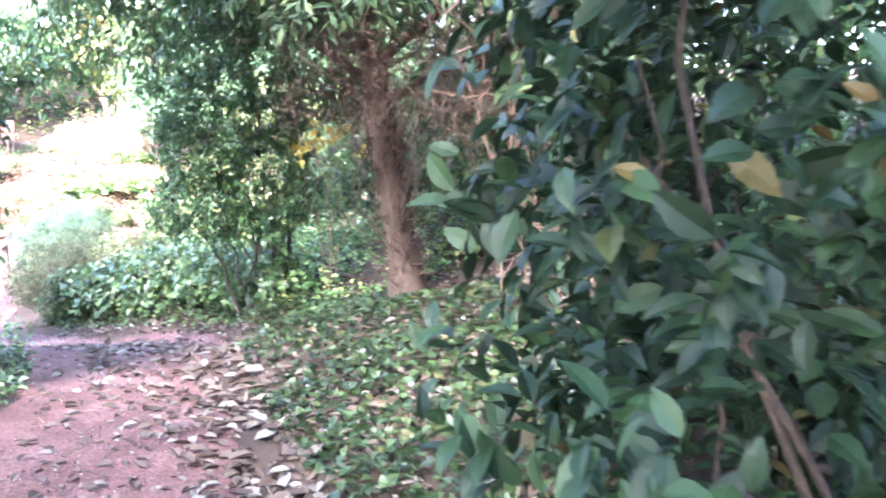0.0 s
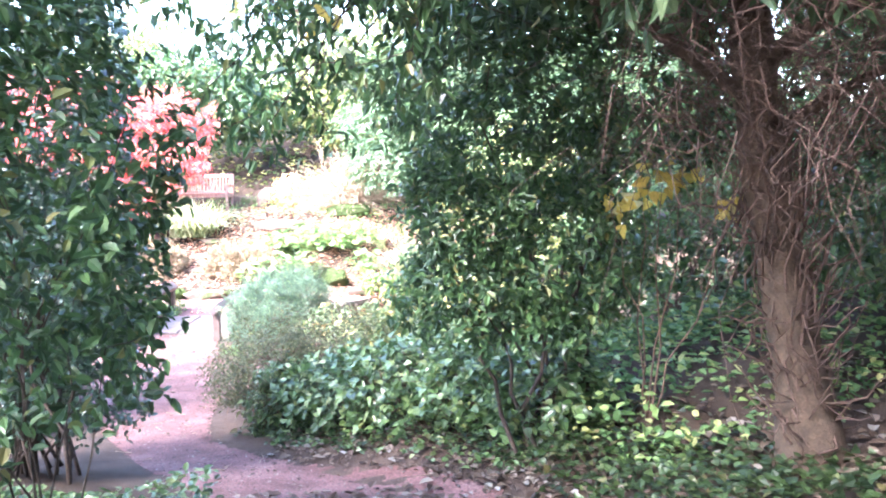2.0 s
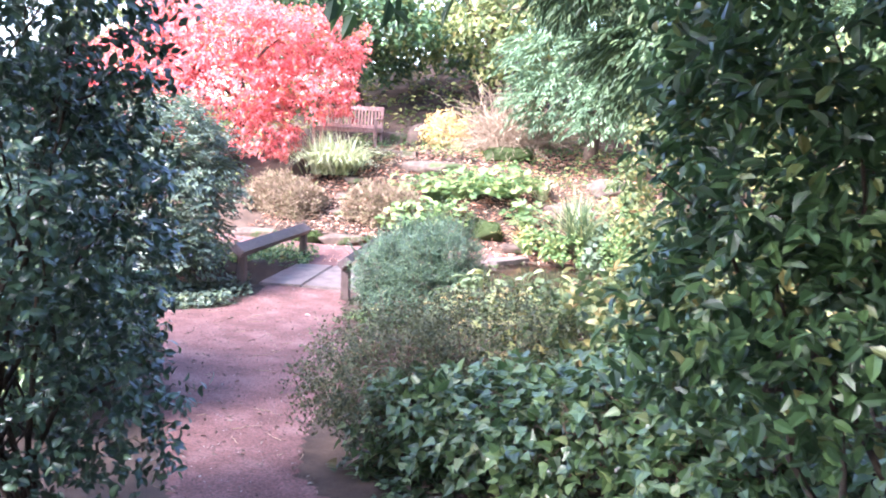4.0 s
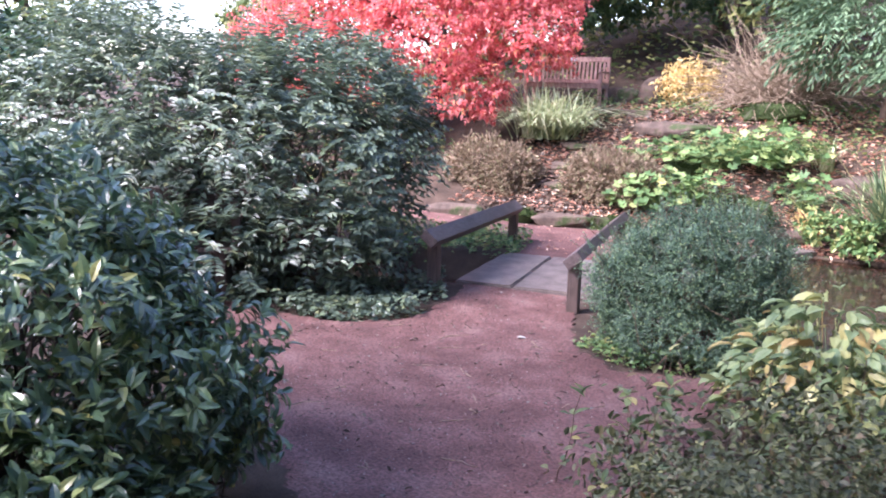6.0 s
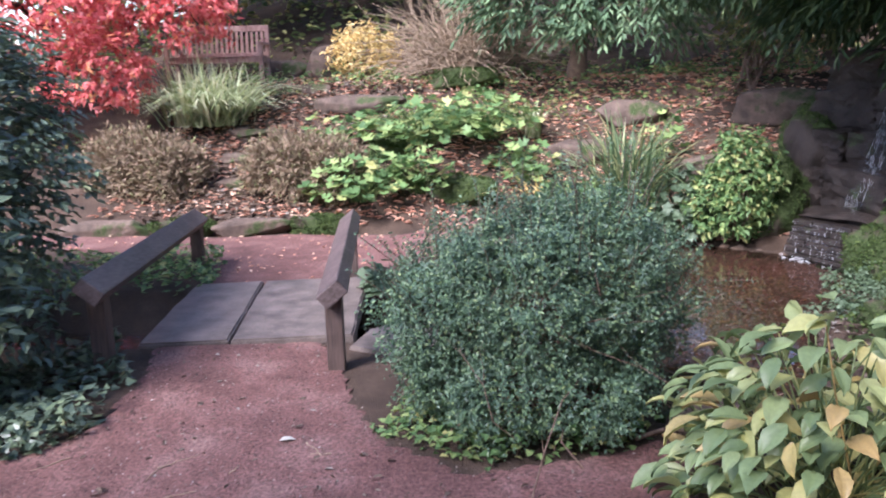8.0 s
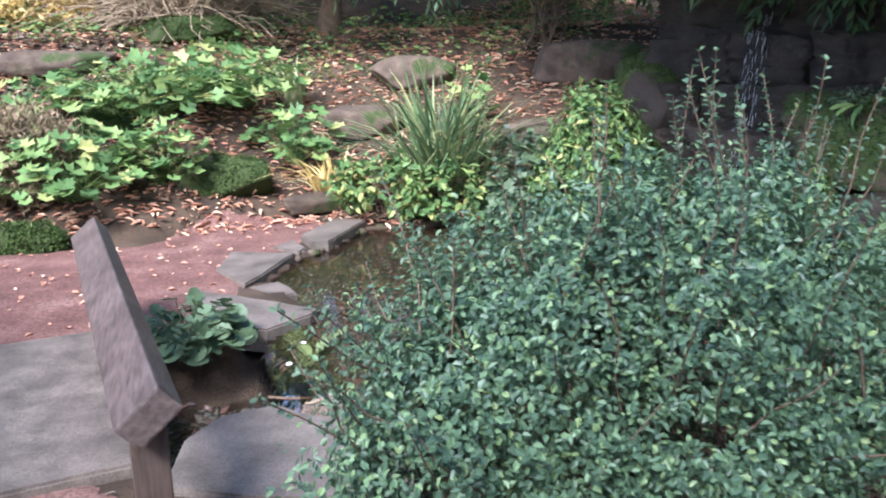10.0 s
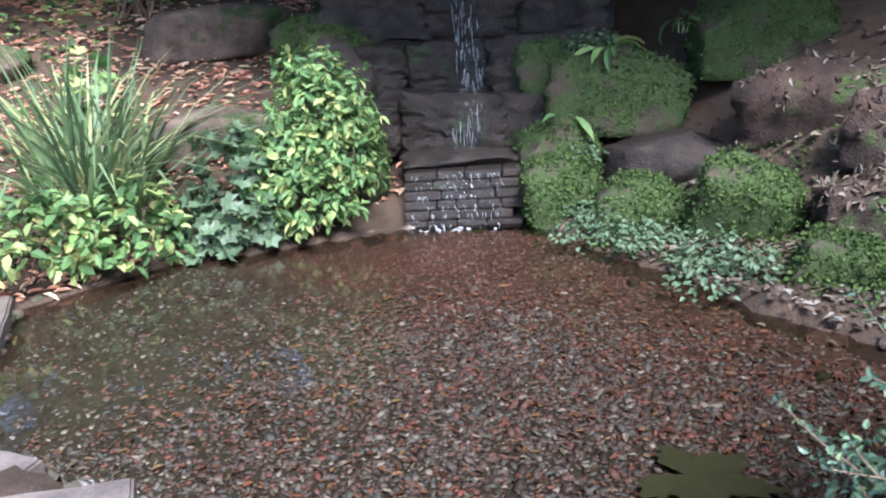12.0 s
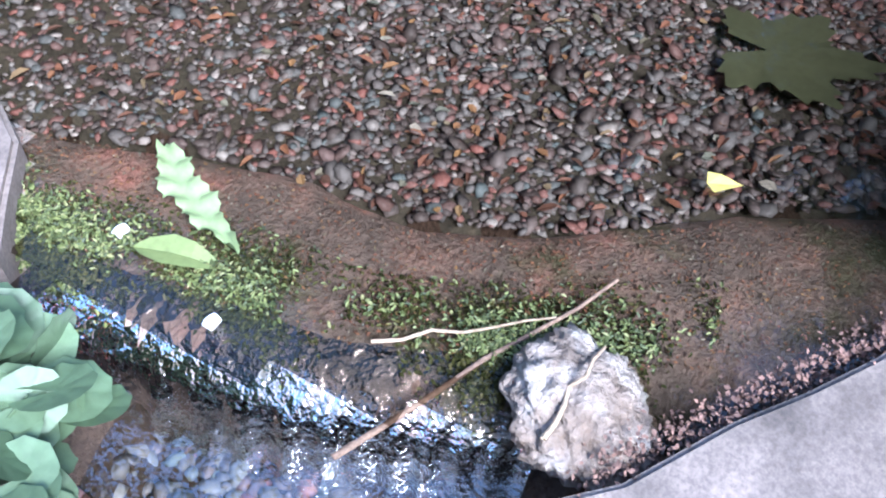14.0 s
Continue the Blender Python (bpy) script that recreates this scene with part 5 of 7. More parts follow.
rock("outflow_rock", (-6.47, 14.79, -1.08), (0.3, 0.25, 0.14), PALEROCK, "pale rough rock at the end of the sill", turn=25, tilt=10, seed=33, square=0.1, detail=5, craggy=0.32)
for outline, z in (([(-6.68, 14.78), (-6.58, 14.7), (-6.42, 14.58), (-6.19, 14.41), (-5.85, 14.2), (-6.05, 13.9), (-6.75, 14.08), (-7.05, 14.2), (-7.03, 14.55), (-6.9, 14.72)], -0.995),
                   ([(-7.25, 16.34), (-7.19, 16.6), (-6.85, 16.35), (-6.5, 16.08), (-6.54, 15.96), (-6.76, 15.78), (-6.9, 15.85), (-7.0, 16.08)], -1.02),
                   ([(-7.13, 17.06), (-7.08, 17.52), (-6.61, 17.36), (-6.83, 16.81), (-6.92, 16.64)], -1.02), ([(-6.91, 16.66), (-6.71, 16.75), (-6.6, 16.49), (-6.71, 16.42)], -1.045),
                   ([(-6.79, 17.65), (-6.62, 17.84), (-6.54, 17.56), (-6.6, 17.42)], -1.035), ([(-6.57, 17.83), (-6.31, 18.35), (-6.04, 18.25), (-6.37, 17.56), (-6.5, 17.56)], -1.0)):
    bm = flag(bmesh.new(), rough_outline(outline, 0.13, 0.006), z, 0.13, 0.01)
    tagged(solid("kerb_stone", bm, SLAB), "flat grey flagstone edging the pond", "stone slab", "pond edging stones")

# Cascade: courses of thin dark stones stepping back, with water over them.
CA = math.degrees(math.atan2(-0.46, 0.35))
cas = Matrix.Translation((-3.69, 17.26, -1.1)) @ Matrix.Rotation(radians(CA), 4, "Z")
cascade = thing("cascade", -3.69, 17.26, -1.1, "little stepped cascade of thin dark wet stones", "waterfall")
for c in range(6):
    x = -0.34
    while x < 0.33:
        w = rng.uniform(0.12, 0.24)
        bm = box(bmesh.new(), (w - 0.008, 0.3, 0.052), (x + w / 2, 0.1 + c * 0.028 + rng.uniform(-0.012, 0.012), 0.03 + c * 0.058), None, 0.012)
        bm.transform(cas)
        part("stone", bm, WETROCK, cascade)
        x += w
for wide, z0, z1, y0 in ((0.6, 0.0, 0.36, -0.07),):
    n = 40
    co = []
    for r in range(14):
        s = r / 13
        xs = np.linspace(-wide / 2, wide / 2, n)
        co.append(np.stack([xs, np.full(n, y0 + 0.16 * s) - 0.02 * np.abs(np.sin(s * 19)) + 0.006 * np.sin(xs * 55 + r), np.full(n, z0 + (z1 - z0) * s)], -1))
    co = np.array(co).reshape(-1, 3)
    co = (np.array(cas.to_3x3()) @ co.T).T + np.array(cas.translation)
    k = (np.arange(13)[:, None] * n + np.arange(n - 1)[None]).ravel()
    w = piece("water_sheet", arrays_to_mesh("water_sheet", co, [np.stack([k, k + 1, k + n + 1, k + n], -1)], FALLING, True), cascade, "thin falling water")
    w.visible_shadow = False
FOAM = rough_material("white_foam", [(0.3, (0.6, 0.62, 0.63)), (0.7, (0.85, 0.86, 0.87))], 30.0, 0.4)
lines = []
for _ in range(75):
    x, z = rng.uniform(-0.3, 0.3), rng.choice([0.05, 0.11, 0.16, 0.22, 0.28, 0.34])
    y = -0.1 + z * 0.37
    a = np.array([x, y - 0.012, z])
    lines.append((np.array([a, a + [rng.normal(0, 0.01), -0.006, -rng.uniform(0.01, 0.05)]]), [0.0011, 0.0006]))
for x in rng.uniform(-0.3, 0.3, 16):
    lines.append((np.array([[x, -0.14 + rng.normal(0, 0.03), 0.033], [x + 0.02, -0.16 + rng.normal(0, 0.03), 0.033]]), [0.004, 0.002]))
lines = [((np.array(cas.to_3x3()) @ np.asarray(p).T).T + np.array(cas.translation), r) for p, r in lines]
piece("foam_work", tubes("foam", lines, FOAM, 4), cascade, "white streaks of falling water")

BACK = np.array([0.8, 0.6])
ALONGC = np.array([0.61, -0.79])


def by_fall(u, v, z):
    """u metres to the cascade's side, v metres behind it."""
    p = np.array([-3.69, 17.26]) + ALONGC * u + BACK * v
    return (p[0], p[1], z)


for k, (u, v, z, size, mat, name, label, turn) in enumerate([
        (0.0, 0.55, -0.75, (0.9, 0.8, 0.2), WETROCK, "ledge_rock", "dark wet ledge above the cascade", CA), (-0.75, 0.9, -0.3, (0.5, 0.7, 0.9), WETROCK, "stream_rock", "dark wet rock beside the falling stream", CA - 5),
        (-0.75, 0.35, -0.85, (0.6, 0.6, 0.75), MOSSY, "mossy_rock", "moss-covered rock beside the cascade", CA), (0.62, 0.3, -0.85, (0.55, 0.6, 0.75), MOSSY, "mossy_rock", "moss-covered rock beside the cascade", CA + 12),
        (0.85, 0.85, -0.3, (0.95, 0.7, 0.6), MOSSY, "mossy_rock", "bright green mossy boulder above the pond", CA + 5), (0.7, 1.5, 0.25, (0.9, 0.8, 0.7), MOSSY, "mossy_rock", "dark mossy boulder above the cascade", CA),
        (-0.5, 1.8, 0.25, (0.9, 0.8, 0.8), WETROCK, "stream_rock", "dark rock above the falling stream", CA), (0.25, 2.2, 0.55, (0.8, 0.8, 0.9), WETROCK, "stream_rock", "dark wet rock at the head of the fall", CA),
        (-1.0, 1.35, 0.05, (0.8, 0.6, 0.45), MOSSY, "mossy_rock", "mossy rock block in the bank", CA - 20)]):
    x, y, z = by_fall(u, v, z)
    rock(name, (x, y, max(z, z_at(x, y) + size[2] * 0.12)), size, mat, label, turn=turn, seed=k + 11, square=0.75, craggy=0.14)
for k, (x, y, z, size, mat, turn, name, label) in enumerate([
        (-2.61, 16.77, -0.36, (0.95, 0.55, 0.55), MOSSY, -48, "mossy_rock", "big mossy block above the pond bank"), (-2.3, 15.5, -0.42, (1.1, 0.6, 0.55), BANKROCK, -70, "bank_rock", "brown sandstone face in the pond bank"),
        (-3.2, 15.6, -0.85, (0.6, 0.45, 0.5), MOSSY, -70, "mossy_rock", "mossy rock on the pond bank"), (-3.1, 15.0, -0.82, (0.6, 0.45, 0.36), BANKROCK, -75, "bank_rock", "reddish rock on the pond bank"),
        (-3.62, 14.95, -1.0, (0.5, 0.4, 0.36), MOSSY, -60, "mossy_rock", "rounded mossy rock by the water"), (-3.3, 16.74, -0.9, (0.5, 0.4, 0.55), MOSSY, -50, "mossy_rock", "mossy rock beside the cascade"),
        (-3.2, 16.25, -0.98, (0.55, 0.4, 0.42), MOSSY, -55, "mossy_rock", "mossy rock at the water's edge"), (-2.69, 16.35, -0.78, (0.9, 0.4, 0.4), WETROCK, -55, "bank_rock", "dark damp rock under the mossy block"),
        (-1.9, 16.1, -0.05, (1.1, 0.6, 0.55), MOSSY, -55, "mossy_rock", "dark mossy block high in the bank"), (-2.6, 14.95, -0.5, (0.75, 0.5, 0.5), BANKROCK, -80, "bank_rock", "brown mossy rock in the pond bank"),
        (-3.55, 18.45, -0.05, (0.6, 0.4, 0.45), MOSSY, -40, "mossy_rock", "mossy rock above the yellowing shrub"), (-3.95, 18.1, -0.55, (0.55, 0.5, 0.75), MOSSY, -35, "mossy_rock", "mossy rock beside the cascade"),
        (-2.2, 14.2, -0.1, (1.2, 0.7, 0.7), BANKROCK, -85, "bank_rock", "brown sandstone block in the pond bank")]):
    rock(name, (x, y, z), size, mat, label, turn=turn, seed=k + 70, square=0.85, craggy=0.16)
shore = thing("shore_stones", -4.0, 16.0, -1.1, "small dark stones along the pond's rim", "stones", kind="stuff")
co, fc = [], []
rim = POND[4:16]
for k in range(120):
    q = rng.integers(0, len(rim) - 1)
    f = rng.uniform()
    x, y = (rim[q][c] * (1 - f) + rim[q + 1][c] * f + rng.normal(0, 0.1) for c in range(2))
    r = rng.uniform(0.015, 0.06)
    co.append(ICO * np.array([r * rng.uniform(0.8, 1.4), r, r * 0.6]) * (1 + rng.normal(0, 0.1, (12, 1))) + np.array([x, y, max(z_at(x, y), -1.12) - r * 0.15]))
    fc.append(ICOF + 12 * k)
piece("pebbles", arrays_to_mesh("pebbles", np.concatenate(co), [np.concatenate(fc)], SANDSTONE, True), shore, kind="stuff")
wall = thing("cascade_wall", *by_fall(0.1, 0.7, -0.7), "dark wet stone courses behind the cascade", "stone wall")
for c in range(4):
    u = -0.95
    while u < 0.8:
        w = rng.uniform(0.4, 0.85)
        x, y, z = by_fall(u + w / 2, 0.78 + c * 0.2 + rng.uniform(-0.07, 0.07), -0.52 + c * 0.36)
        bm = bmesh.new()
        bmesh.ops.create_icosphere(bm, subdivisions=4, radius=1)
        turn = pose(x, y, z + rng.uniform(-0.03, 0.03), rng.uniform(-5, 5), rng.uniform(-5, 5), CA + rng.uniform(-10, 10))
        off = Vector((u * 9, c * 3.3, w * 20))
        for v in bm.verts:
            d = v.co.normalized()
            p = d * (0.1 + 0.9 / max(abs(d.x), abs(d.y), abs(d.z))) * (1 + 0.14 * noise.noise(d * 2 + off) + 0.09 * noise.noise(d * 6 + off) + 0.06 * abs(noise.noise(d * 14 + off)))
            v.co = turn @ Vector((p.x * w * 0.53, p.y * 0.28, p.z * 0.2))
        part("stone", bm, WETROCK, wall)
        u += w
n, co = 24, []
for r in range(16):
    s = r / 15
    us = np.linspace(-0.08, 0.14, n) + 0.05 * math.sin(s * 4)
    co.append([by_fall(q, 0.36 + 0.66 * s - 0.02 * abs(math.sin(s * 21)), -0.68 + 1.3 * s) for q in us])
k = (np.arange(15)[:, None] * n + np.arange(n - 1)[None]).ravel()
trickle = piece("water_sheet", arrays_to_mesh("water_sheet", np.array(co), [np.stack([k, k + 1, k + n + 1, k + n], -1)], FALLING, True), wall, "thin trickle of water")
trickle.visible_shadow = False
lines = []
for _ in range(110):
    s = rng.uniform(0, 1)
    p = np.array(by_fall(rng.uniform(-0.06, 0.12) + 0.05 * math.sin(s * 4), 0.33 + 0.66 * s, -0.68 + 1.3 * s))
    lines.append((np.array([p, p - np.array([0.02, 0.015, rng.uniform(0.03, 0.1)])]), [0.001, 0.0005]))
piece("foam_work", tubes("foam", lines, FOAM, 4), wall, "white streaks of falling water")

# Rocks of the far bank.
for k, (x, y, z, size, turn, mat, label) in enumerate([
        (-4.35, 18.85, -0.02, (1.15, 0.5, 0.38), -18, SANDSTONE, "long brown sandstone block set in the bank"), (-5.9, 19.9, 0.05, (0.9, 0.5, 0.35), -5, SANDSTONE, "brown sandstone block half covered by litter"),
        (-5.3, 20.6, 0.4, (1.0, 0.5, 0.4), -10, SANDSTONE, "brown sandstone block in the bank"), (-6.35, 18.85, -0.72, (0.8, 0.35, 0.2), 8, SANDSTONE, "low flat rock edging the path"),
        (-7.2, 18.95, -0.55, (0.9, 0.45, 0.42), -4, MOSSY, "squat mossy block edging the path"), (-8.25, 19.5, -0.2, (0.5, 0.4, 0.45), 10, MOSSY, "mossy rock in the bank"), (-9.0, 20.7, 0.3, (1.4, 0.5, 0.28), 5, SANDSTONE, "flat grey ledge stone"),
        (-10.0, 22.25, 0.95, (0.75, 0.5, 0.75), 30, SANDSTONE, "upright grey boulder leaning beside the bench"), (-10.75, 22.35, 0.8, (0.9, 0.5, 0.5), 5, SANDSTONE, "grey boulder behind the bench"),
        (-9.95, 18.75, -0.6, (0.6, 0.3, 0.14), 5, SANDSTONE, "thin rough stone step in the bank"), (-10.1, 19.3, -0.35, (0.6, 0.35, 0.14), -5, SANDSTONE, "thin rough stone step in the bank"), (-10.3, 19.9, -0.08, (0.65, 0.35, 0.14), 8, SANDSTONE, "thin rough stone step in the bank"),
        (-7.7, 21.6, 0.75, (1.1, 0.5, 0.3), 12, MOSSY, "mossy ledge rock on the slope"), (-4.9, 13.35, -1.02, (0.5, 0.35, 0.22), 20, SANDSTONE, "wet grey rock at the water's edge"), (-3.6, 19.9, 0.5, (1.2, 0.6, 0.5), -25, SANDSTONE, "dark sandstone block in the bank")]):
    z = min(z, z_at(x, y) + size[2] * 0.22)
    rock("bank_rock" if k not in (9, 10, 11) else "step_stone", (x, y, z), size, mat, label, turn=turn, seed=k + 40, square=0.7)
kerb = [(-11.6, 17.62), (-10.6, 17.74), (-9.8, 17.8), (-8.95, 18.0), (-8.3, 18.0)]
for k, ((ax, ay), (bx, by)) in enumerate(zip(kerb, kerb[1:])):
    rock("edging_stone", ((ax + bx) / 2, (ay + by) / 2, -0.97), (math.hypot(bx - ax, by - ay) * 1.05, 0.2, 0.24), (SANDSTONE, MOSSY)[k % 2], "low weathered stone edging the far path", "edging stone", math.degrees(math.atan2(by - ay, bx - ax)), group="edging of the far path", square=0.9, seed=k + 120, craggy=0.1)

rosette("hosta", "large hosta with broad yellowing ribbed leaves", "plant", -4.6, 12.45, 0.6, 520, BROAD, 0.14, 0.075, LEAF_HOSTA, 0.78, stalk=0.005, each=3)
rosette("hosta", "hosta clump turning yellow", "plant", -4.1, 12.75, 0.5, 220, BROAD, 0.15, 0.08, LEAF_HOSTA, 0.8, stalk=0.005, each=3)
rosette("lady_mantle", "soft green scalloped leaves hanging over the outflow", "plant", -7.12, 15.58, 0.27, 150, SCALLOP, 0.085, 0.085, LEAF_MANTLE, 0.27, z=-1.05)
tuft("iris_clump", "clump of long green strap leaves by the pond", -5.35, 18.68, 0.45, 260, 1.15, 0.024, LEAF_SEDGE, z=-0.85, lean=1.0)
shrub("astilbe_clump", "leafy green clump at the water's edge", "plant", (-5.75, 18.45, -1.0), [(-5.85, 18.4, -0.75, 0.42, 0.3, 0.22), (-5.4, 18.28, -0.82, 0.35, 0.26, 0.22)], 240, 5, 0.09, OVAL, 0.085, 0.045, LEAF_FRESH, TWIG, 20, 0.004)
shrub("yellowing_shrub", "leafy shrub turning yellow beside the cascade", "shrub", (-4.35, 17.85, -1.0), [(-4.42, 17.88, -0.7, 0.34, 0.3, 0.36), (-4.28, 17.78, -0.42, 0.3, 0.28, 0.44)], 620, 5, 0.1, LANCE, 0.072, 0.034,
      LEAF_FRESH, TWIG, 26, 0.005, droop=0.5)
shrub("lobed_leaf_clump", "clump of broad lobed green leaves by the water", "plant", (-4.75, 18.08, -1.0), [(-4.72, 18.02, -0.7, 0.3, 0.26, 0.36), (-4.85, 18.15, -0.88, 0.3, 0.25, 0.2)], 110, 4, 0.09, PALM, 0.1, 0.1, LEAF_MANTLE, TWIG, 16, 0.004, droop=0.4)
tuft("sedge_clump", "pale arching grass clump below the bench", -11.0, 20.15, 0.7, 900, 0.95, 0.024, LEAF_PALE, lean=1.2)
tuft("strap_leaf_clump", "small clump of strap leaves in the litter", -6.6, 20.6, 0.2, 50, 0.5, 0.03, LEAF_PALE, lean=0.5)
tuft("strap_leaf_clump", "yellow dying strap leaves", -6.3, 18.95, 0.2, 60, 0.45, 0.025, LEAF_STRAW, lean=1.0)
for x, y, r in ((-11.4, 18.75, 0.55), (-10.75, 18.6, 0.42), (-9.3, 18.8, 0.52), (-8.8, 18.75, 0.45)):
    z = z_at(x, y)
    shrub("heather", "brown twiggy heather mound", "plant", (x, y, z), [(x, y, z + 0.2, r, r * 0.8, 0.42)], 1700, 5, 0.14, SPRAY, 0.075, 0.018, LEAF_HEATHER, TWIG, 50, 0.004, spread=0.35, droop=-0.1, group="heathers of the far bank")
for x, y, r, n in ((-7.9, 19.9, 0.9, 330), (-7.2, 20.3, 0.75, 240), (-8.35, 18.65, 0.65, 230), (-7.7, 18.85, 0.4, 90), (-6.6, 19.5, 0.4, 80), (-5.0, 19.5, 0.3, 30), (-9.0, 19.6, 0.35, 40)):
    rosette("geranium_clump", "mound of lobed leaves with some turning yellow", "plant", x, y, r, n, PALM, 0.14, 0.14, LEAF_FRESH, 0.58, "leafy mounds of the far bank")
shrub("yellow_fern", "golden dying fern beside the boulder", "plant", (-9.4, 22.3, z_at(-9.4, 22.3)), [(-9.4, 22.3, z_at(-9.4, 22.3) + 0.35, 0.5, 0.4, 0.4)], 260, 6, 0.2, LANCE, 0.1, 0.03, LEAF_STRAW, TWIG, 12, 0.004)

# Ivy patch at the left rail, and under the bushy holly.
def carpet(name, label, category, poly, n, shape, length, width, leaf, lift=0.12, kind="stuff", level=None):
    ob = thing(name, sum(p[0] for p in poly) / len(poly), sum(p[1] for p in poly) / len(poly), 0, label, category, kind=kind)
    ob.location.z = z_at(ob.location.x, ob.location.y)
    px, py = np.array([p[0] for p in poly]), np.array([p[1] for p in poly])
    xs, ys, got = [], [], 0
    while got < n:
        x, y = rng.uniform(px.min(), px.max(), n), rng.uniform(py.min(), py.max(), n)
        k = inside(poly, x, y) & (ripple(x, y, 2.3) + ripple(x, y, 5.7) * 0.6 + rng.normal(0, 0.5, n) > -0.7)
        xs.append(x[k]), ys.append(y[k])
        got += k.sum()
    x, y = np.concatenate(xs)[:n], np.concatenate(ys)[:n]
    at = np.stack([x, y, height(x, y) + rng.uniform(0.015, 1, n) * lift * (0.6 + 0.5 * ripple(x, y, 3.1)).clip(0.15)], -1)
    face = UPV + rng.normal(0, 0.42, at.shape)
    k = rng.uniform(0.6, 1.25, n)
    piece("foliage", leaf_cloud("foliage", shape, at, rng.normal(0, 1, at.shape) * np.array([1, 1, 0.25]), face, length * k, width * k, leaf), ob, kind="stuff")
    return ob


carpet("ivy_carpet", "green ivy leaves covering the bank", "ivy", [(-0.1, 2.9), (-0.6, 3.9), (-1.0, 5.0), (-1.35, 6.0), (-1.4, 6.7), (-1.6, 7.45), (-2.2, 7.95), (-2.9, 8.15), (-3.6, 8.45), (-4.2, 8.85), (-3.3, 9.4), (-2.2, 8.6), (-0.8, 7.9), (0.2, 6.6), (0.8, 5), (1.6, 3.2)], 8500, IVYLEAF, 0.05, 0.046, LEAF_IVY, 0.17)
carpet("ivy_carpet", "tall bright green ground cover behind the trunk", "ground cover", [(-3.1, 8.3), (-2.2, 8.05), (-1.5, 7.6), (-0.9, 7.1), (0.2, 7.4), (1.5, 8.5), (0, 9.5), (-3.2, 9.4)], 4500, OVAL, 0.065, 0.045, LEAF_FRESH, 0.35)
carpet("ground_ivy", "low green groundcover at the foot of the shrub", "ground cover", [(-9.4, 12.0), (-8.7, 12.0), (-8.25, 12.15), (-7.9, 12.7), (-8.05, 13.4), (-8.5, 13.9), (-9.4, 13.2)], 2600, IVYLEAF, 0.06, 0.05, LEAF_MAHONIA, 0.22)
carpet("ground_ivy", "low green groundcover under the grey-green shrub", "ground cover", [(-6.55, 13.0), (-6.0, 12.68), (-5.35, 12.95), (-5.2, 13.2), (-5.6, 13.5), (-6.4, 13.6)], 1300, IVYLEAF, 0.045, 0.035, LEAF_FRESH, 0.16)
carpet("ground_ivy", "weeds at the foot of the bare-legged shrub", "ground cover", [(-2.3, 3.8), (-2.35, 5.0), (-2.65, 5.8), (-3.2, 6.7), (-4.2, 6.4), (-3.8, 4.2), (-2.8, 3.4)], 3400, OVAL, 0.055, 0.03, LEAF_BRAMBLE, 0.24)
carpet("ground_ivy", "moss and weeds over the cascade's bank", "ground cover", [(-3.75, 16.3), (-3.2, 16.8), (-2.4, 16.2), (-2.6, 15.0), (-3.4, 14.2), (-4.1, 14.6), (-3.85, 15.5)], 2600, OVAL, 0.03, 0.022, MOSS, 0.08)
carpet("ground_ivy", "leaves trailing beside the timber handrail", "ground cover", [(-8.6, 15.4), (-9.1, 16.6), (-10.0, 16.8), (-10.0, 15.3)], 900, IVYLEAF, 0.06, 0.05, LEAF_FRESH, 0.2)

for poly, n, size, leaf, lift, label in (
        ([(0.4, 2.6), (8, 2), (9, 12), (-0.8, 12.6), (-2.4, 10.8), (-3.0, 9.4), (0.5, 8.2), (1.0, 5)], 20000, 0.09, LEAF_SCREEN, 0.55, "dark undergrowth on the slope"),
        ([(-24, 22.4), (-12.8, 22.7), (-9, 23.2), (-5.5, 23.4), (-2, 22), (2, 18), (9, 20), (7, 34), (-24, 34)], 15000, 0.15, LEAF_DISTANT, 0.9, "yellow-green planting on the hillside"),
        ([(-24, 9.5), (-11, 9.5), (-8, 8.6), (-5.8, 7.6), (-4.6, 6.4), (-4, 3), (-3, -2), (-14, -4), (-26, 4)], 9000, 0.1, LEAF_SCREEN, 0.4, "dark undergrowth beside the path"),
        ([(-24, 14), (-13, 14.6), (-12, 16.7), (-13.8, 17.8), (-12.2, 19.4), (-16, 22), (-24, 22)], 8000, 0.1, LEAF_FRESH, 0.5, "green border planting below the maple"),
        ([(-13, 15.2), (-9.7, 15.1), (-9.5, 16.5), (-13, 16.7)], 1800, 0.07, LEAF_FRESH, 0.3, "green leaves along the stream"),
        ([(-4.2, 13.0), (-3.4, 12.4), (-1.5, 13), (-1.8, 15), (-3.2, 14.6), (-4.0, 14.2)], 2200, 0.06, LEAF_FRESH, 0.35, "green leaves on the pond bank"),
        ([(-11.5, 20.8), (-9.0, 21.2), (-6.4, 20.9), (-4.0, 20.3), (-2.0, 20.8), (-3, 22.6), (-9, 23), (-12, 23)], 3200, 0.08, LEAF_FRESH, 0.3, "low green plants at the top of the bank")):
    carpet("undergrowth", label, "undergrowth", poly, n, OVAL, size, size * 0.55, leaf, lift)
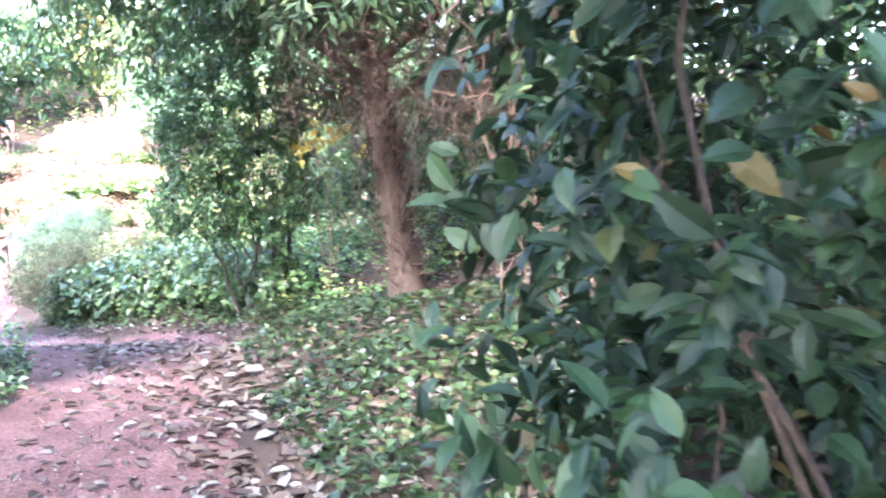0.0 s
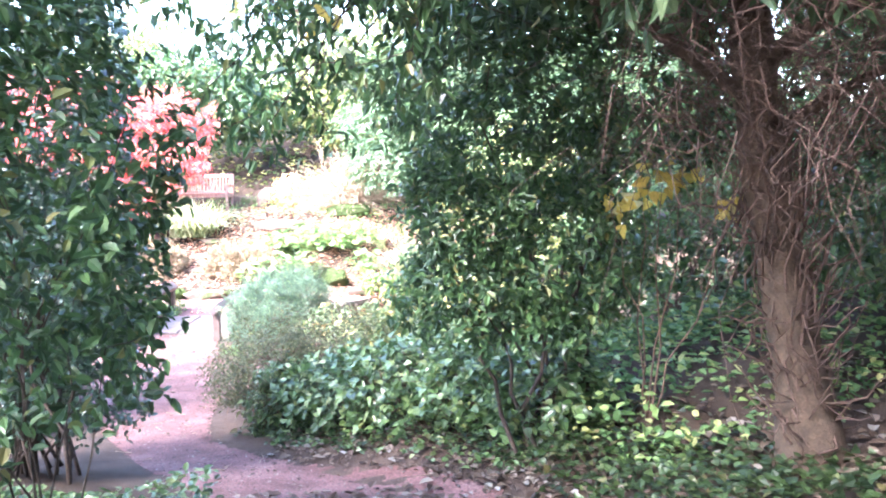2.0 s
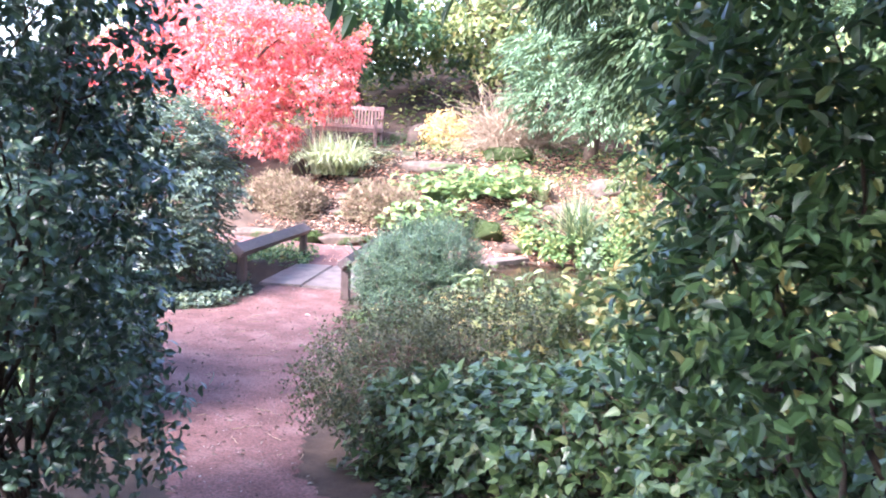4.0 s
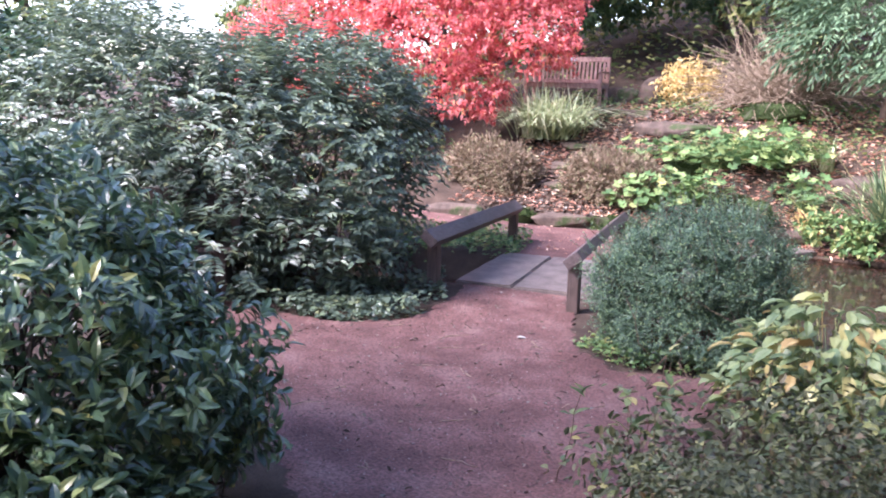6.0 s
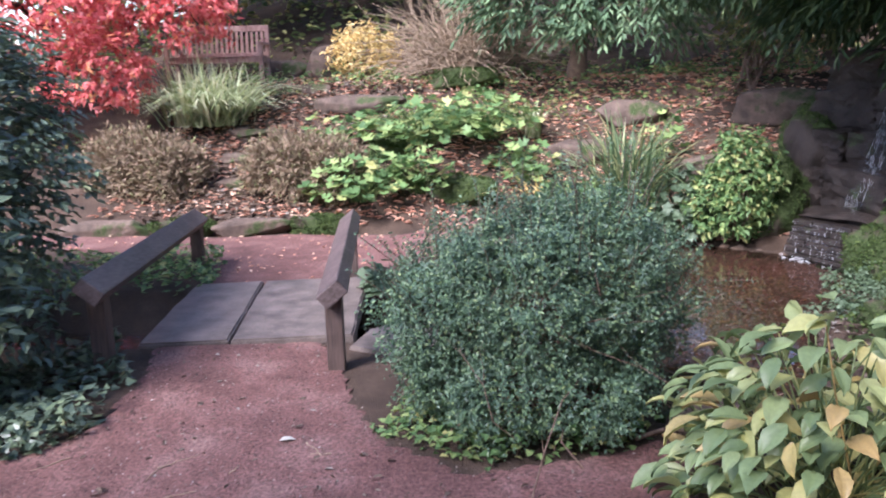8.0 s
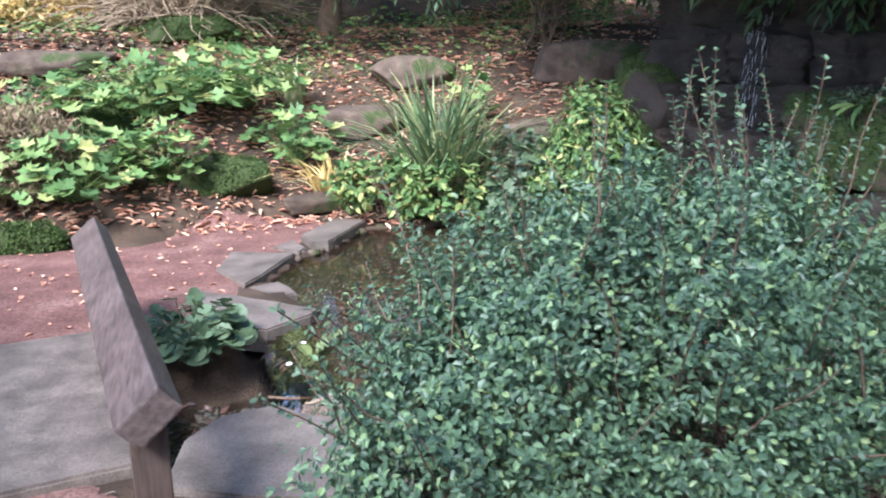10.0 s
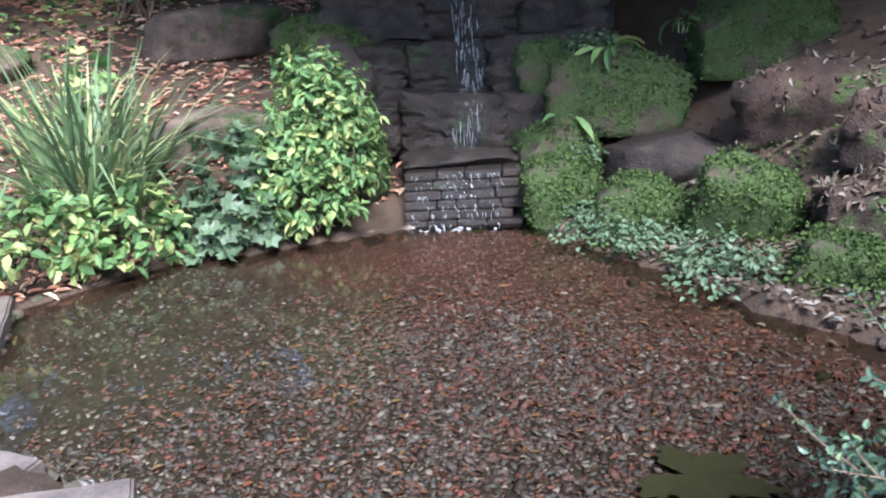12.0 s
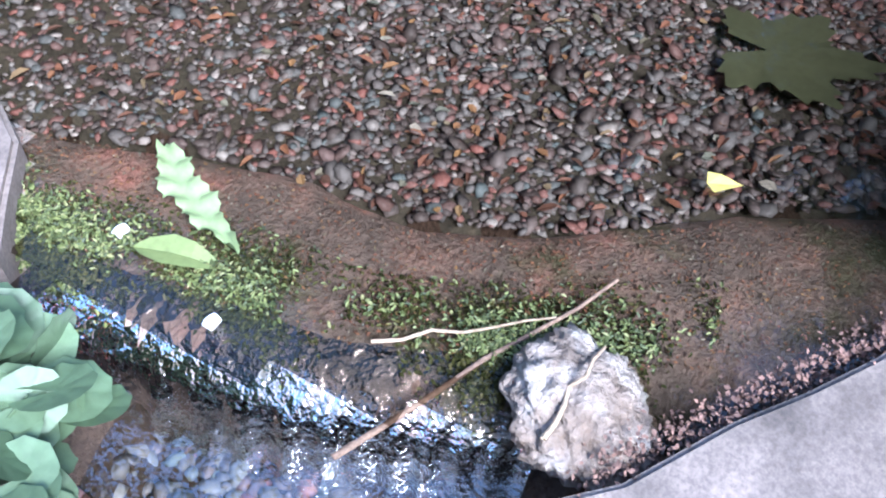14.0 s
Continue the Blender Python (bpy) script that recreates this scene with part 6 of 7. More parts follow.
# Litter: dead leaves on path edges and bank, needles on the far bank.
def litter(name, label, poly, n, length, width, leaf, shape=OVAL):
    px, py = np.array([p[0] for p in poly]), np.array([p[1] for p in poly])
    x, y = rng.uniform(px.min(), px.max(), n * 3), rng.uniform(py.min(), py.max(), n * 3)
    k = inside(poly, x, y) & ~inside(POND, x, y)
    x, y = x[k][:n], y[k][:n]
    at = np.stack([x, y, height(x, y) + rng.uniform(0.014, 0.03, len(x))], -1)
    s = rng.uniform(0.5, 1.3, len(x))
    ob = new(name, leaf_cloud(name, shape, at, rng.normal(0, 1, at.shape) * np.array([1, 1, 0.12]), UPV + rng.normal(0, 0.22, at.shape), length * s, width * s, leaf))
    return tagged(ob, label, "leaf litter", kind="stuff")


litter("leaf_litter", "fallen brown leaves over the bank", [(0.4, 1.5), (-0.9, 3.4), (-1.6, 4.9), (-2.4, 6.0), (-3.2, 6.9), (-2, 8), (1, 8), (2, 4)], 3600, 0.08, 0.046, LEAF_DEAD)
litter("leaf_litter", "scattered fallen leaves on the path", PATH_NEAR, 3200, 0.035, 0.016, LEAF_DEAD)
litter("leaf_litter", "fallen leaves on the shaded start of the path", [(-1.6, 0.5), (-2.4, 4.2), (-3.2, 5.6), (-2.4, 6.2), (-1.2, 4.6), (0.2, 1)], 700, 0.065, 0.038, LEAF_DEAD)
litter("leaf_litter", "large pale fallen leaves along the path edge", [(-0.1, 2.6), (-0.9, 3.8), (-1.35, 5.0), (-1.8, 6.0), (-2.2, 6.8), (-1.5, 6.9), (-1.0, 5.6), (-0.3, 3.8), (0.4, 2.6)], 420, 0.11, 0.065, LEAF_DEAD)
litter("leaf_litter", "brown leaves and crumbs along the pond's bank", [(-4.3, 14.3), (-4.0, 15.6), (-3.8, 16.2), (-3.3, 16.0), (-3.4, 14.6), (-3.7, 13.9)], 800, 0.05, 0.026, LEAF_DEAD)
litter("leaf_litter", "fallen leaves below the bramble mounds", [(-3.7, 8.25), (-2.3, 7.7), (-1.65, 7.2), (-1.2, 7.5), (-2.0, 8.2), (-3.5, 8.7)], 500, 0.06, 0.034, LEAF_DEAD)
carpet("ground_ivy", "low weeds below the bramble mounds", "ground cover", [(-3.8, 8.5), (-2.4, 7.9), (-1.7, 7.45), (-1.2, 7.6), (-2.0, 8.3), (-3.5, 8.8)], 800, OVAL, 0.05, 0.035, LEAF_BRAMBLE, 0.1)
litter("leaf_litter", "fallen leaves on the far path", PATH_FAR, 260, 0.045, 0.025, LEAF_RUST)
litter("needle_litter", "rust-coloured needles and leaves on the far bank", [(-11.5, 18), (-6.4, 18.3), (-3.2, 17.6), (-1.5, 19), (-2, 23), (-11, 23)], 13000, 0.09, 0.025, LEAF_RUST)
litter("leaf_litter", "pale fallen leaves on the steps", [(-10.9, 17.9), (-9.0, 18.0), (-8.0, 20.5), (-8.5, 22.2), (-11.5, 22.2), (-10.8, 20)], 3000, 0.08, 0.05, LEAF_DEAD)
litter("leaf_litter", "brown leaves on the cascade bank", [(-3.6, 16.0), (-2.0, 17.5), (-1.5, 14), (-4, 13.5)], 900, 0.06, 0.035, LEAF_DEAD)

for u, v, z, n in ((1.0, 0.45, -0.12, 9), (1.5, 0.75, -0.02, 7), (0.7, 0.3, -0.5, 6), (2.0, 0.9, -0.1, 6)):
    x, y, _ = by_fall(u, v, z)
    rosette("hart_tongue_fern", "fern with long undivided green fronds on mossy rock", "fern", x, y, 0.12, n, BROAD, 0.2, 0.05, LEAF_FRESH, 0.1, "ferns round the cascade", z=z)
for u, v, z, r in ((0.7, 0.08, -1.0, 0.16), (1.0, -0.02, -1.03, 0.2), (1.35, 0.0, -1.03, 0.2), (1.75, 0.1, -1.02, 0.2), (2.2, 0.25, -1.0, 0.2), (1.15, 0.25, -0.95, 0.2), (1.5, 0.3, -0.9, 0.2), (0.75, 0.2, -0.75, 0.2), (1.9, 0.4, -0.85, 0.2), (1.3, 0.6, -0.6, 0.2), (2.4, 0.6, -0.75, 0.2), (0.9, 0.55, -0.1, 0.2)):
    x, y, _ = by_fall(u, v, z)
    rosette("bank_weed", "small bright green weeds at the water's edge", "plant", x, y, r, 150, OVAL, 0.04, 0.03, LEAF_MANTLE, 0.14, "weeds along the pond bank", stems=False, z=z)


for k in range(20):
    f = (k / 19) ** 1.4 * 0.75
    x = np.interp(f, [0, 0.35, 0.6, 0.85, 1], [-3.25, -3.68, -3.8, -4.05, -4.12]) + rng.normal(0.12, 0.08)
    y = np.interp(f, [0, 0.35, 0.6, 0.85, 1], [16.85, 16.2, 15.6, 15.1, 14.6]) + rng.normal(0, 0.05)
    rosette("bank_weed", "small bright green weeds at the water's edge", "plant", x, y, rng.uniform(0.1, 0.2), 110, OVAL, 0.036, 0.028, LEAF_MANTLE, rng.uniform(0.1, 0.2), "weeds along the pond bank", stems=False, z=max(z_at(x, y), -1.07))


# ---- small things on the sill and in the water ----
def single_leaf(name, label, x, y, z, length, width, turn, leaf, shape):
    ob = new(name, leaf_cloud(name, shape, [[0, 0, 0]], [[math.cos(radians(turn)), math.sin(radians(turn)), 0.02]], [[0.05, 0.04, 1]], length, width, leaf))
    ob.location = (x, y, z)
    return tagged(ob, label, "leaf")


single_leaf("fern_frond", "pale green fern frond lying on the wet sill", -6.38, 15.75, WATER_Z + 0.012, 0.33, 0.07, -117, LEAF_FROND, FROND)
single_leaf("fallen_leaf", "yellow and brown fallen leaf on the wet sill", -6.6, 15.63, WATER_Z + 0.01, 0.17, 0.07, -72, LEAF_YELLOWING, FINELEAF)
single_leaf("fallen_leaf", "orange-yellow fallen leaf in the water", -5.89, 14.78, WATER_Z + 0.006, 0.075, 0.06, -60, LEAF_YELLOW, IVYLEAF)
single_leaf("sunken_leaf", "large olive lobed leaf sunk on the pebbles", -5.42, 14.95, WATER_Z - 0.02, 0.4, 0.38, -75, LEAF_SUNKEN, SYCAMORE)
single_leaf("fallen_leaf", "curled white leaf on the grit path", -6.93, 12.8, z_at(-6.93, 12.8) + 0.02, 0.08, 0.04, 30, LEAF_WHITE, OVAL)
for x, y in ((-6.65, 15.41), (-6.58, 15.68)):
    tagged(rock("white_pebble", (x, y, WATER_Z), (0.034, 0.026, 0.016), FOAM, "small white pebble on the wet sill", "pebble", seed=5, detail=3), group="white pebbles on the sill")
for a, b, r in (((-6.74, 15.1, -1.1), (-6.22, 14.84, -1.05), 0.0065), ((-6.58, 14.82, -1.02), (-6.4, 14.8, -0.99), 0.005), ((-6.55, 15.15, -1.06), (-6.35, 14.9, -1.05), 0.004), ((-5.3, 13.05, -0.97), (-4.6, 13.4, -0.85), 0.012)):
    p = wander(a, b, 7, 0.008)
    tagged(new("stick", tubes("stick", [(p, np.linspace(r, r * 0.5, 7))], TWIG_PALE if r < 0.006 else TWIG, 6)), "thin weathered fallen stick by the water", "stick")
moss_on = thing("sill_moss", -6.6, 15.2, -1.09, "green moss tufts along the wet lip of the sill", "moss", kind="stuff")
j = rng.uniform(2, 46, 26000)
s = np.clip(rng.normal(0.7, 0.12, 26000), 0.4, 1.0)
xy = np.stack([np.interp(j, np.arange(60), e0[:, c]) * (1 - s) + np.interp(j, np.arange(60), e1[:, c]) * s for c in range(2)], -1)
k = ripple(xy[:, 0], xy[:, 1], 9) + ripple(xy[:, 0], xy[:, 1], 23) * 0.5 + rng.normal(0, 0.35, 26000) - 4 * np.clip(s - 0.8, 0, 1) > -0.05
at = np.stack([xy[k, 0], xy[k, 1], np.interp(s[k], [0.4, 0.72, 0.88, 1], [-1.088, -1.084, -1.1, -1.137]) + rng.uniform(0, 0.014, k.sum())], -1)
piece("moss", leaf_cloud("moss", OVAL, at, rng.normal(0, 1, at.shape) * np.array([1, 1, 0.5]), UPV + rng.normal(0, 0.5, at.shape), rng.uniform(0.006, 0.016, len(at)), 0.006, SILL_MOSS), moss_on, kind="stuff")
s = rng.uniform(0.08, 0.75, 5000)
j = rng.uniform(2, 58, 5000)
xy = np.stack([np.interp(j, np.arange(60), e0[:, c]) * (1 - s) + np.interp(j, np.arange(60), e1[:, c]) * s for c in range(2)], -1)
at = np.column_stack([xy, np.interp(s, [0, 0.12, 0.55, 0.75], [-1.145, -1.1, -1.079, -1.078])])
tagged(new("sill_grit", leaf_cloud("sill_grit", SPRAY, at, rng.normal(0, 1, at.shape) * np.array([1, 1, 0.4]), UPV + rng.normal(0, 0.6, at.shape), rng.uniform(0.003, 0.011, len(at)), rng.uniform(0.002, 0.006, len(at)), LEAF_SCRAP)), "fine grit and leaf crumbs on the sill", "grit", kind="stuff")
f = rng.uniform(0, 1, 1500)
at = np.column_stack([-6.6 + 0.68 * f + rng.normal(0, 0.018, 1500), 14.735 - 0.46 * f + rng.normal(0, 0.018, 1500), rng.uniform(-1.06, -0.992, 1500)])
tagged(new("kerb_soil", leaf_cloud("kerb_soil", SPRAY, at, rng.normal(0, 1, at.shape), UPV + rng.normal(0, 0.6, at.shape), rng.uniform(0.004, 0.014, 1500), rng.uniform(0.004, 0.01, 1500), LEAF_SOIL)), "crumbled rust-red soil along the flagstone's edge", "soil", kind="stuff")
lines = []
for _ in range(320):
    x, y = rng.uniform(-8.5, -1.0), rng.uniform(2, 14)
    if inside(PATH_NEAR, np.array([x]), np.array([y]))[0]:
        a = rng.uniform(0, 6.28)
        l = rng.uniform(0.05, 0.22)
        z = z_at(x, y) + 0.018
        p = wander((x, y, z), (x + l * math.cos(a), y + l * math.sin(a), z), 5, 0.012)
        p[:, 2] = z
        lines.append((p, np.linspace(0.003, 0.0015, 5)))
tagged(new("path_twigs", tubes("path_twigs", lines, TWIG_PALE, 4)), "thin pale twigs scattered on the path", "twig litter", kind="stuff")
n = 17000
x, y = rng.uniform(-9, -0.5, n * 3), rng.uniform(1.5, 14.2, n * 3)
k = inside(PATH_NEAR, x, y)
x, y = x[k][:n], y[k][:n]
at = np.stack([x, y, height(x, y) + 0.016], -1)
tagged(new("path_grit", leaf_cloud("path_grit", SPRAY, at, rng.normal(0, 1, at.shape) * np.array([1, 1, 0.3]), UPV + rng.normal(0, 0.5, at.shape), rng.uniform(0.006, 0.02, len(x)), rng.uniform(0.005, 0.012, len(x)), LEAF_CHIP)), "loose chips and needles on the path", "grit", kind="stuff")

# ---- bench ----
def bench():
    bm_turn = Matrix.Translation((-11.6, 21.75, z_at(-11.5, 21.5))) @ Matrix.Rotation(radians(12), 4, "Z")
    ob = thing("garden_bench", -11.6, 21.75, z_at(-11.5, 21.5), "weathered teak slatted garden bench on a terrace", "bench")

    def slat(name, size, at, turn=None):
        bm = box(bmesh.new(), size, at, turn, 0.006)
        bm.transform(bm_turn)
        return part(name, bm, TEAK, ob)
    for x in (-0.72, 0.72):
        slat("leg", (0.065, 0.065, 0.62), (x, -0.25, 0.31))
        slat("leg", (0.065, 0.065, 0.92), (x, 0.26, 0.45), Matrix.Rotation(radians(-6), 4, "X"))
        slat("armrest", (0.07, 0.6, 0.035), (x, 0.0, 0.635))
        slat("rail", (0.05, 0.5, 0.07), (x, 0, 0.38))
    slat("rail", (1.4, 0.035, 0.08), (0, -0.25, 0.39))
    top_rail = slat("top_rail", (1.5, 0.04, 0.09), (0, 0.31, 0.88), Matrix.Rotation(radians(-8), 4, "X"))
    bm = box(bmesh.new(), (0.17, 0.006, 0.055), (0, 0.286, 0.883), Matrix.Rotation(radians(-8), 4, "X"), 0.001)
    bm.transform(bm_turn)
    part("plaque", bm, FOAM, top_rail, "small pale metal plaque")
    slat("rail", (1.42, 0.035, 0.06), (0, 0.25, 0.48))
    for j in range(5):
        slat("seat_slat", (1.46, 0.085, 0.025), (0, -0.24 + j * 0.11, 0.44))
    for j in range(17):
        slat("back_slat", (0.045, 0.018, 0.36), (-0.64 + j * 0.08, 0.28, 0.67), Matrix.Rotation(radians(-7), 4, "X"))


bench()
bm = flag(bmesh.new(), rough_outline([(-12.6, 21.2), (-9.6, 21.0), (-9.2, 21.6), (-10.2, 22.1), (-12.6, 22.3)], 0.15, 0.02), z_at(-11.2, 21.5) + 0.01, 0.14)
tagged(solid("terrace", bm, SANDSTONE), "rough stone terrace under the bench", "paving", kind="structure")

old = thing("low_bench", -9.75, 11.9, z_at(-9.75, 11.9), "dark timber plank bench half hidden in leaves", "bench")
for name, size, at in (("seat", (0.95, 0.34, 0.05), (0, 0, 0.46)), ("backrest", (0.95, 0.05, 0.34), (0, 0.19, 0.78)), ("armrest", (0.09, 0.4, 0.05), (0.42, 0, 0.74)), ("post", (0.07, 0.07, 0.26), (0.42, -0.15, 0.6)), ("leg", (0.1, 0.24, 0.44), (-0.26, 0, 0.22)), ("leg", (0.1, 0.24, 0.44), (0.26, 0, 0.22))):
    bm = box(bmesh.new(), size, at, None, 0.008)
    bm.transform(Matrix.Translation((-9.75, 11.9, z_at(-9.75, 11.9))) @ Matrix.Rotation(radians(38), 4, "Z"))
    part(name, bm, TIMBER, old)

# ---- the red maple and the planting behind ----
maple, mb = limb_tree("japanese_maple", "broad Japanese maple in bright red autumn leaf", (-13.6, 20.2, z_at(-13.6, 20.2)), (-13.4, 20.3, 2.4), 0.12, 0.07,
                      [(0.4, (-11.4, 20.4, 1.6), 0.05), (0.5, (-15.8, 19.4, 2.0), 0.05), (0.6, (-13.5, 18.4, 2.2), 0.05), (0.9, (-12.4, 21.4, 3.2), 0.05), (0.9, (-14.6, 21.5, 3.3), 0.04), (0.3, (-11.9, 19.3, 0.8), 0.04)], TWIG_DARK)
MAPLE = [(-13.4, 20.0, 2.6, 1.9, 1.6, 0.9), (-11.7, 20.3, 1.7, 1.0, 0.9, 0.7), (-15.6, 19.5, 2.0, 1.5, 1.3, 0.8), (-13.0, 19.0, 1.6, 1.2, 0.9, 0.8), (-14.5, 20.5, 3.3, 1.5, 1.3, 0.6), (-12.2, 21.0, 2.7, 1.3, 1.0, 0.7),
         (-12.0, 19.2, 0.75, 0.65, 0.6, 0.55), (-16.8, 19.0, 1.4, 1.1, 1.0, 0.7), (-14.6, 18.6, 1.1, 1.1, 0.9, 0.7)]
at, along, face = clustered(MAPLE, 7000, 6, 0.16, 0.7, 0.9)
piece("crown", leaf_cloud("crown", IVYLEAF, at, along, face, rng.uniform(0.06, 0.11, len(at)), 0.05, LEAF_MAPLE), maple)


def conifer(name, label, base, lobes, n, leaf, length, trunk_top, r=0.12):
    ob, _ = limb_tree(name, label, base, trunk_top, r, r * 0.4, [(0.25 + 0.6 * k / 6, (l[0], l[1], l[2]), 0.03) for k, l in enumerate(lobes[:6])], BARK)
    p, nn = on_lobes(lobes, n, 0.45)
    axis = unit(nn * np.array([1, 1, 0.25]) + rng.normal(0, 0.3, p.shape) - UPV * 0.25)
    per = 9
    s = np.tile(np.linspace(0, 1, per), n)
    A, P = np.repeat(axis, per, 0), np.repeat(p, per, 0)
    sd = unit(np.cross(A, UPV)) * np.tile([1.0, -1.0, 0.4], (n * per) // 3 + 1)[:n * per, None]
    at = P + A * (s * length * 2.2)[:, None] - UPV * (0.35 * length * s ** 2)[:, None]
    piece("crown", leaf_cloud("crown", SPRAY, at, sd * 0.8 + A - UPV * 0.3, UPV + rng.normal(0, 0.3, at.shape), rng.uniform(0.6, 1.2, len(at)) * length, length * 0.26, leaf), ob)
    return ob


conifer("feathery_cypress", "feathery green cypress with drooping sprays", (-6.1, 22.2, z_at(-6.1, 22.2)), [(-6.4, 21.6, 1.7, 1.1, 0.9, 0.7), (-5.4, 21.4, 1.6, 1.1, 0.9, 0.6), (-6.6, 22.2, 2.6, 1.2, 1.0, 0.8), (-5.0, 22.0, 2.7, 1.4, 1.1, 0.9), (-4.0, 21.3, 1.9, 1.1, 0.9, 0.5), (-5.8, 22.4, 3.6, 1.3, 1.1, 0.8)], 2000, LEAF_CONIFER, 0.17, (-5.8, 22.3, 4.2))
# Last lobes, above the pond, are unseen boughs added to darken cascade and bank.
conifer("dark_conifer", "dark conifer shading the cascade", (-1.6, 19.6, z_at(-1.6, 19.6)), [(-2.6, 18.8, 1.7, 1.3, 1.1, 0.7), (-1.4, 18.0, 1.8, 1.4, 1.3, 0.8), (-3.2, 19.8, 2.1, 1.3, 1.0, 0.6), (-1.0, 16.6, 1.7, 1.4, 1.2, 0.9), (-2.2, 18.6, 3.0, 2.0, 1.8, 1.0), (-1.0, 15.2, 1.9, 1.4, 1.2, 0.9), (-2.6, 17.2, 2.6, 1.2, 1.2, 0.6), (-3.0, 18.6, 1.35, 0.9, 0.8, 0.35), (-2.2, 17.9, 1.1, 0.8, 0.8, 0.4), (-4.0, 18.9, 1.9, 1.0, 0.9, 0.4), (-2.0, 16.8, 1.2, 0.8, 0.8, 0.4), (-2.5, 18.1, 1.6, 1.2, 1.2, 0.35), (-3.4, 17.9, 2.0, 0.9, 0.9, 0.3), (-3.6, 16.4, 2.3, 1.1, 1.0, 0.35), (-3.0, 15.4, 2.2, 1.1, 1.0, 0.35), (-4.1, 15.7, 3.0, 1.2, 1.1, 0.35), (-2.2, 14.4, 2.2, 1.0, 1.0, 0.4)], 10500, LEAF_YEW, 0.17, (-1.6, 19.3, 4.5), 0.2)
twiggy = thing("bare_shrub", -7.9, 22.6, z_at(-8.2, 22.6), "dome of bare pale brown twigs", "shrub")
lines = []
for _ in range(800):
    a = np.array([-7.9 + rng.normal(0, 0.3), 22.6 + rng.normal(0, 0.3), z_at(-8.2, 22.6) + 0.2])
    d = unit(rng.normal(0, 1, 3) * np.array([1, 1, 0.5]) + np.array([0, 0, 0.45]))
    e = a + d * rng.uniform(0.8, 1.9)
    e[2] -= 0.15
    lines.append((wander(a, e, 6, 0.06, 0.15), np.linspace(0.009, 0.003, 6)))
piece("twig_work", tubes("twig_work", lines, TWIG_PALE, 4), twiggy)
shrub("golden_shrub", "yellow-green leafy shrub on the slope", "shrub", (-3.9, 15.0 + 5.6, z_at(-3.9, 20.6)), [(-3.4, 21.2, 1.2, 0.8, 0.7, 0.7)], 500, 5, 0.1, OVAL, 0.07, 0.04, LEAF_YELLOWING)
shrub("golden_shrub", "yellow-green leafy shrub above the pond bank", "shrub", (-2.7, 12.2, z_at(-2.7, 12.2)), [(-2.75, 12.2, 0.75, 0.65, 0.7, 0.8), (-2.2, 12.6, 1.1, 0.8, 0.8, 0.9), (-2.3, 11.6, 0.5, 0.7, 0.7, 0.6)], 1400, 6, 0.1, OVAL, 0.06, 0.035, LEAF_YELLOWING)

# Shrubs and trees that close the garden all round.
def wood_tree(x, y, h, r, leaf, label, n, size, name="tree"):
    z = z_at(x, y)
    ob, _ = limb_tree(name, label, (x, y, z), (x + rng.normal(0, 0.3), y + rng.normal(0, 0.3), z + h * 0.75), 0.06 + h * 0.018, 0.05,
                      [(rng.uniform(0.3, 0.9), (x + rng.normal(0, r * 0.6), y + rng.normal(0, r * 0.6), z + h * rng.uniform(0.5, 0.9)), 0.05) for _ in range(6)], BARK)
    lobes = [(x + rng.normal(0, r * 0.45), y + rng.normal(0, r * 0.45), z + h * rng.uniform(0.3, 0.9), r * rng.uniform(0.4, 0.65), r * rng.uniform(0.4, 0.65), h * rng.uniform(0.13, 0.22)) for _ in range(8)]
    at, along, face = clustered(lobes, n, 5, size * 2, 0.3)
    piece("crown", leaf_cloud("crown", IVYLEAF, at, along, face, rng.uniform(0.7, 1.3, len(at)) * size, size * 0.6, leaf), ob)
    return ob


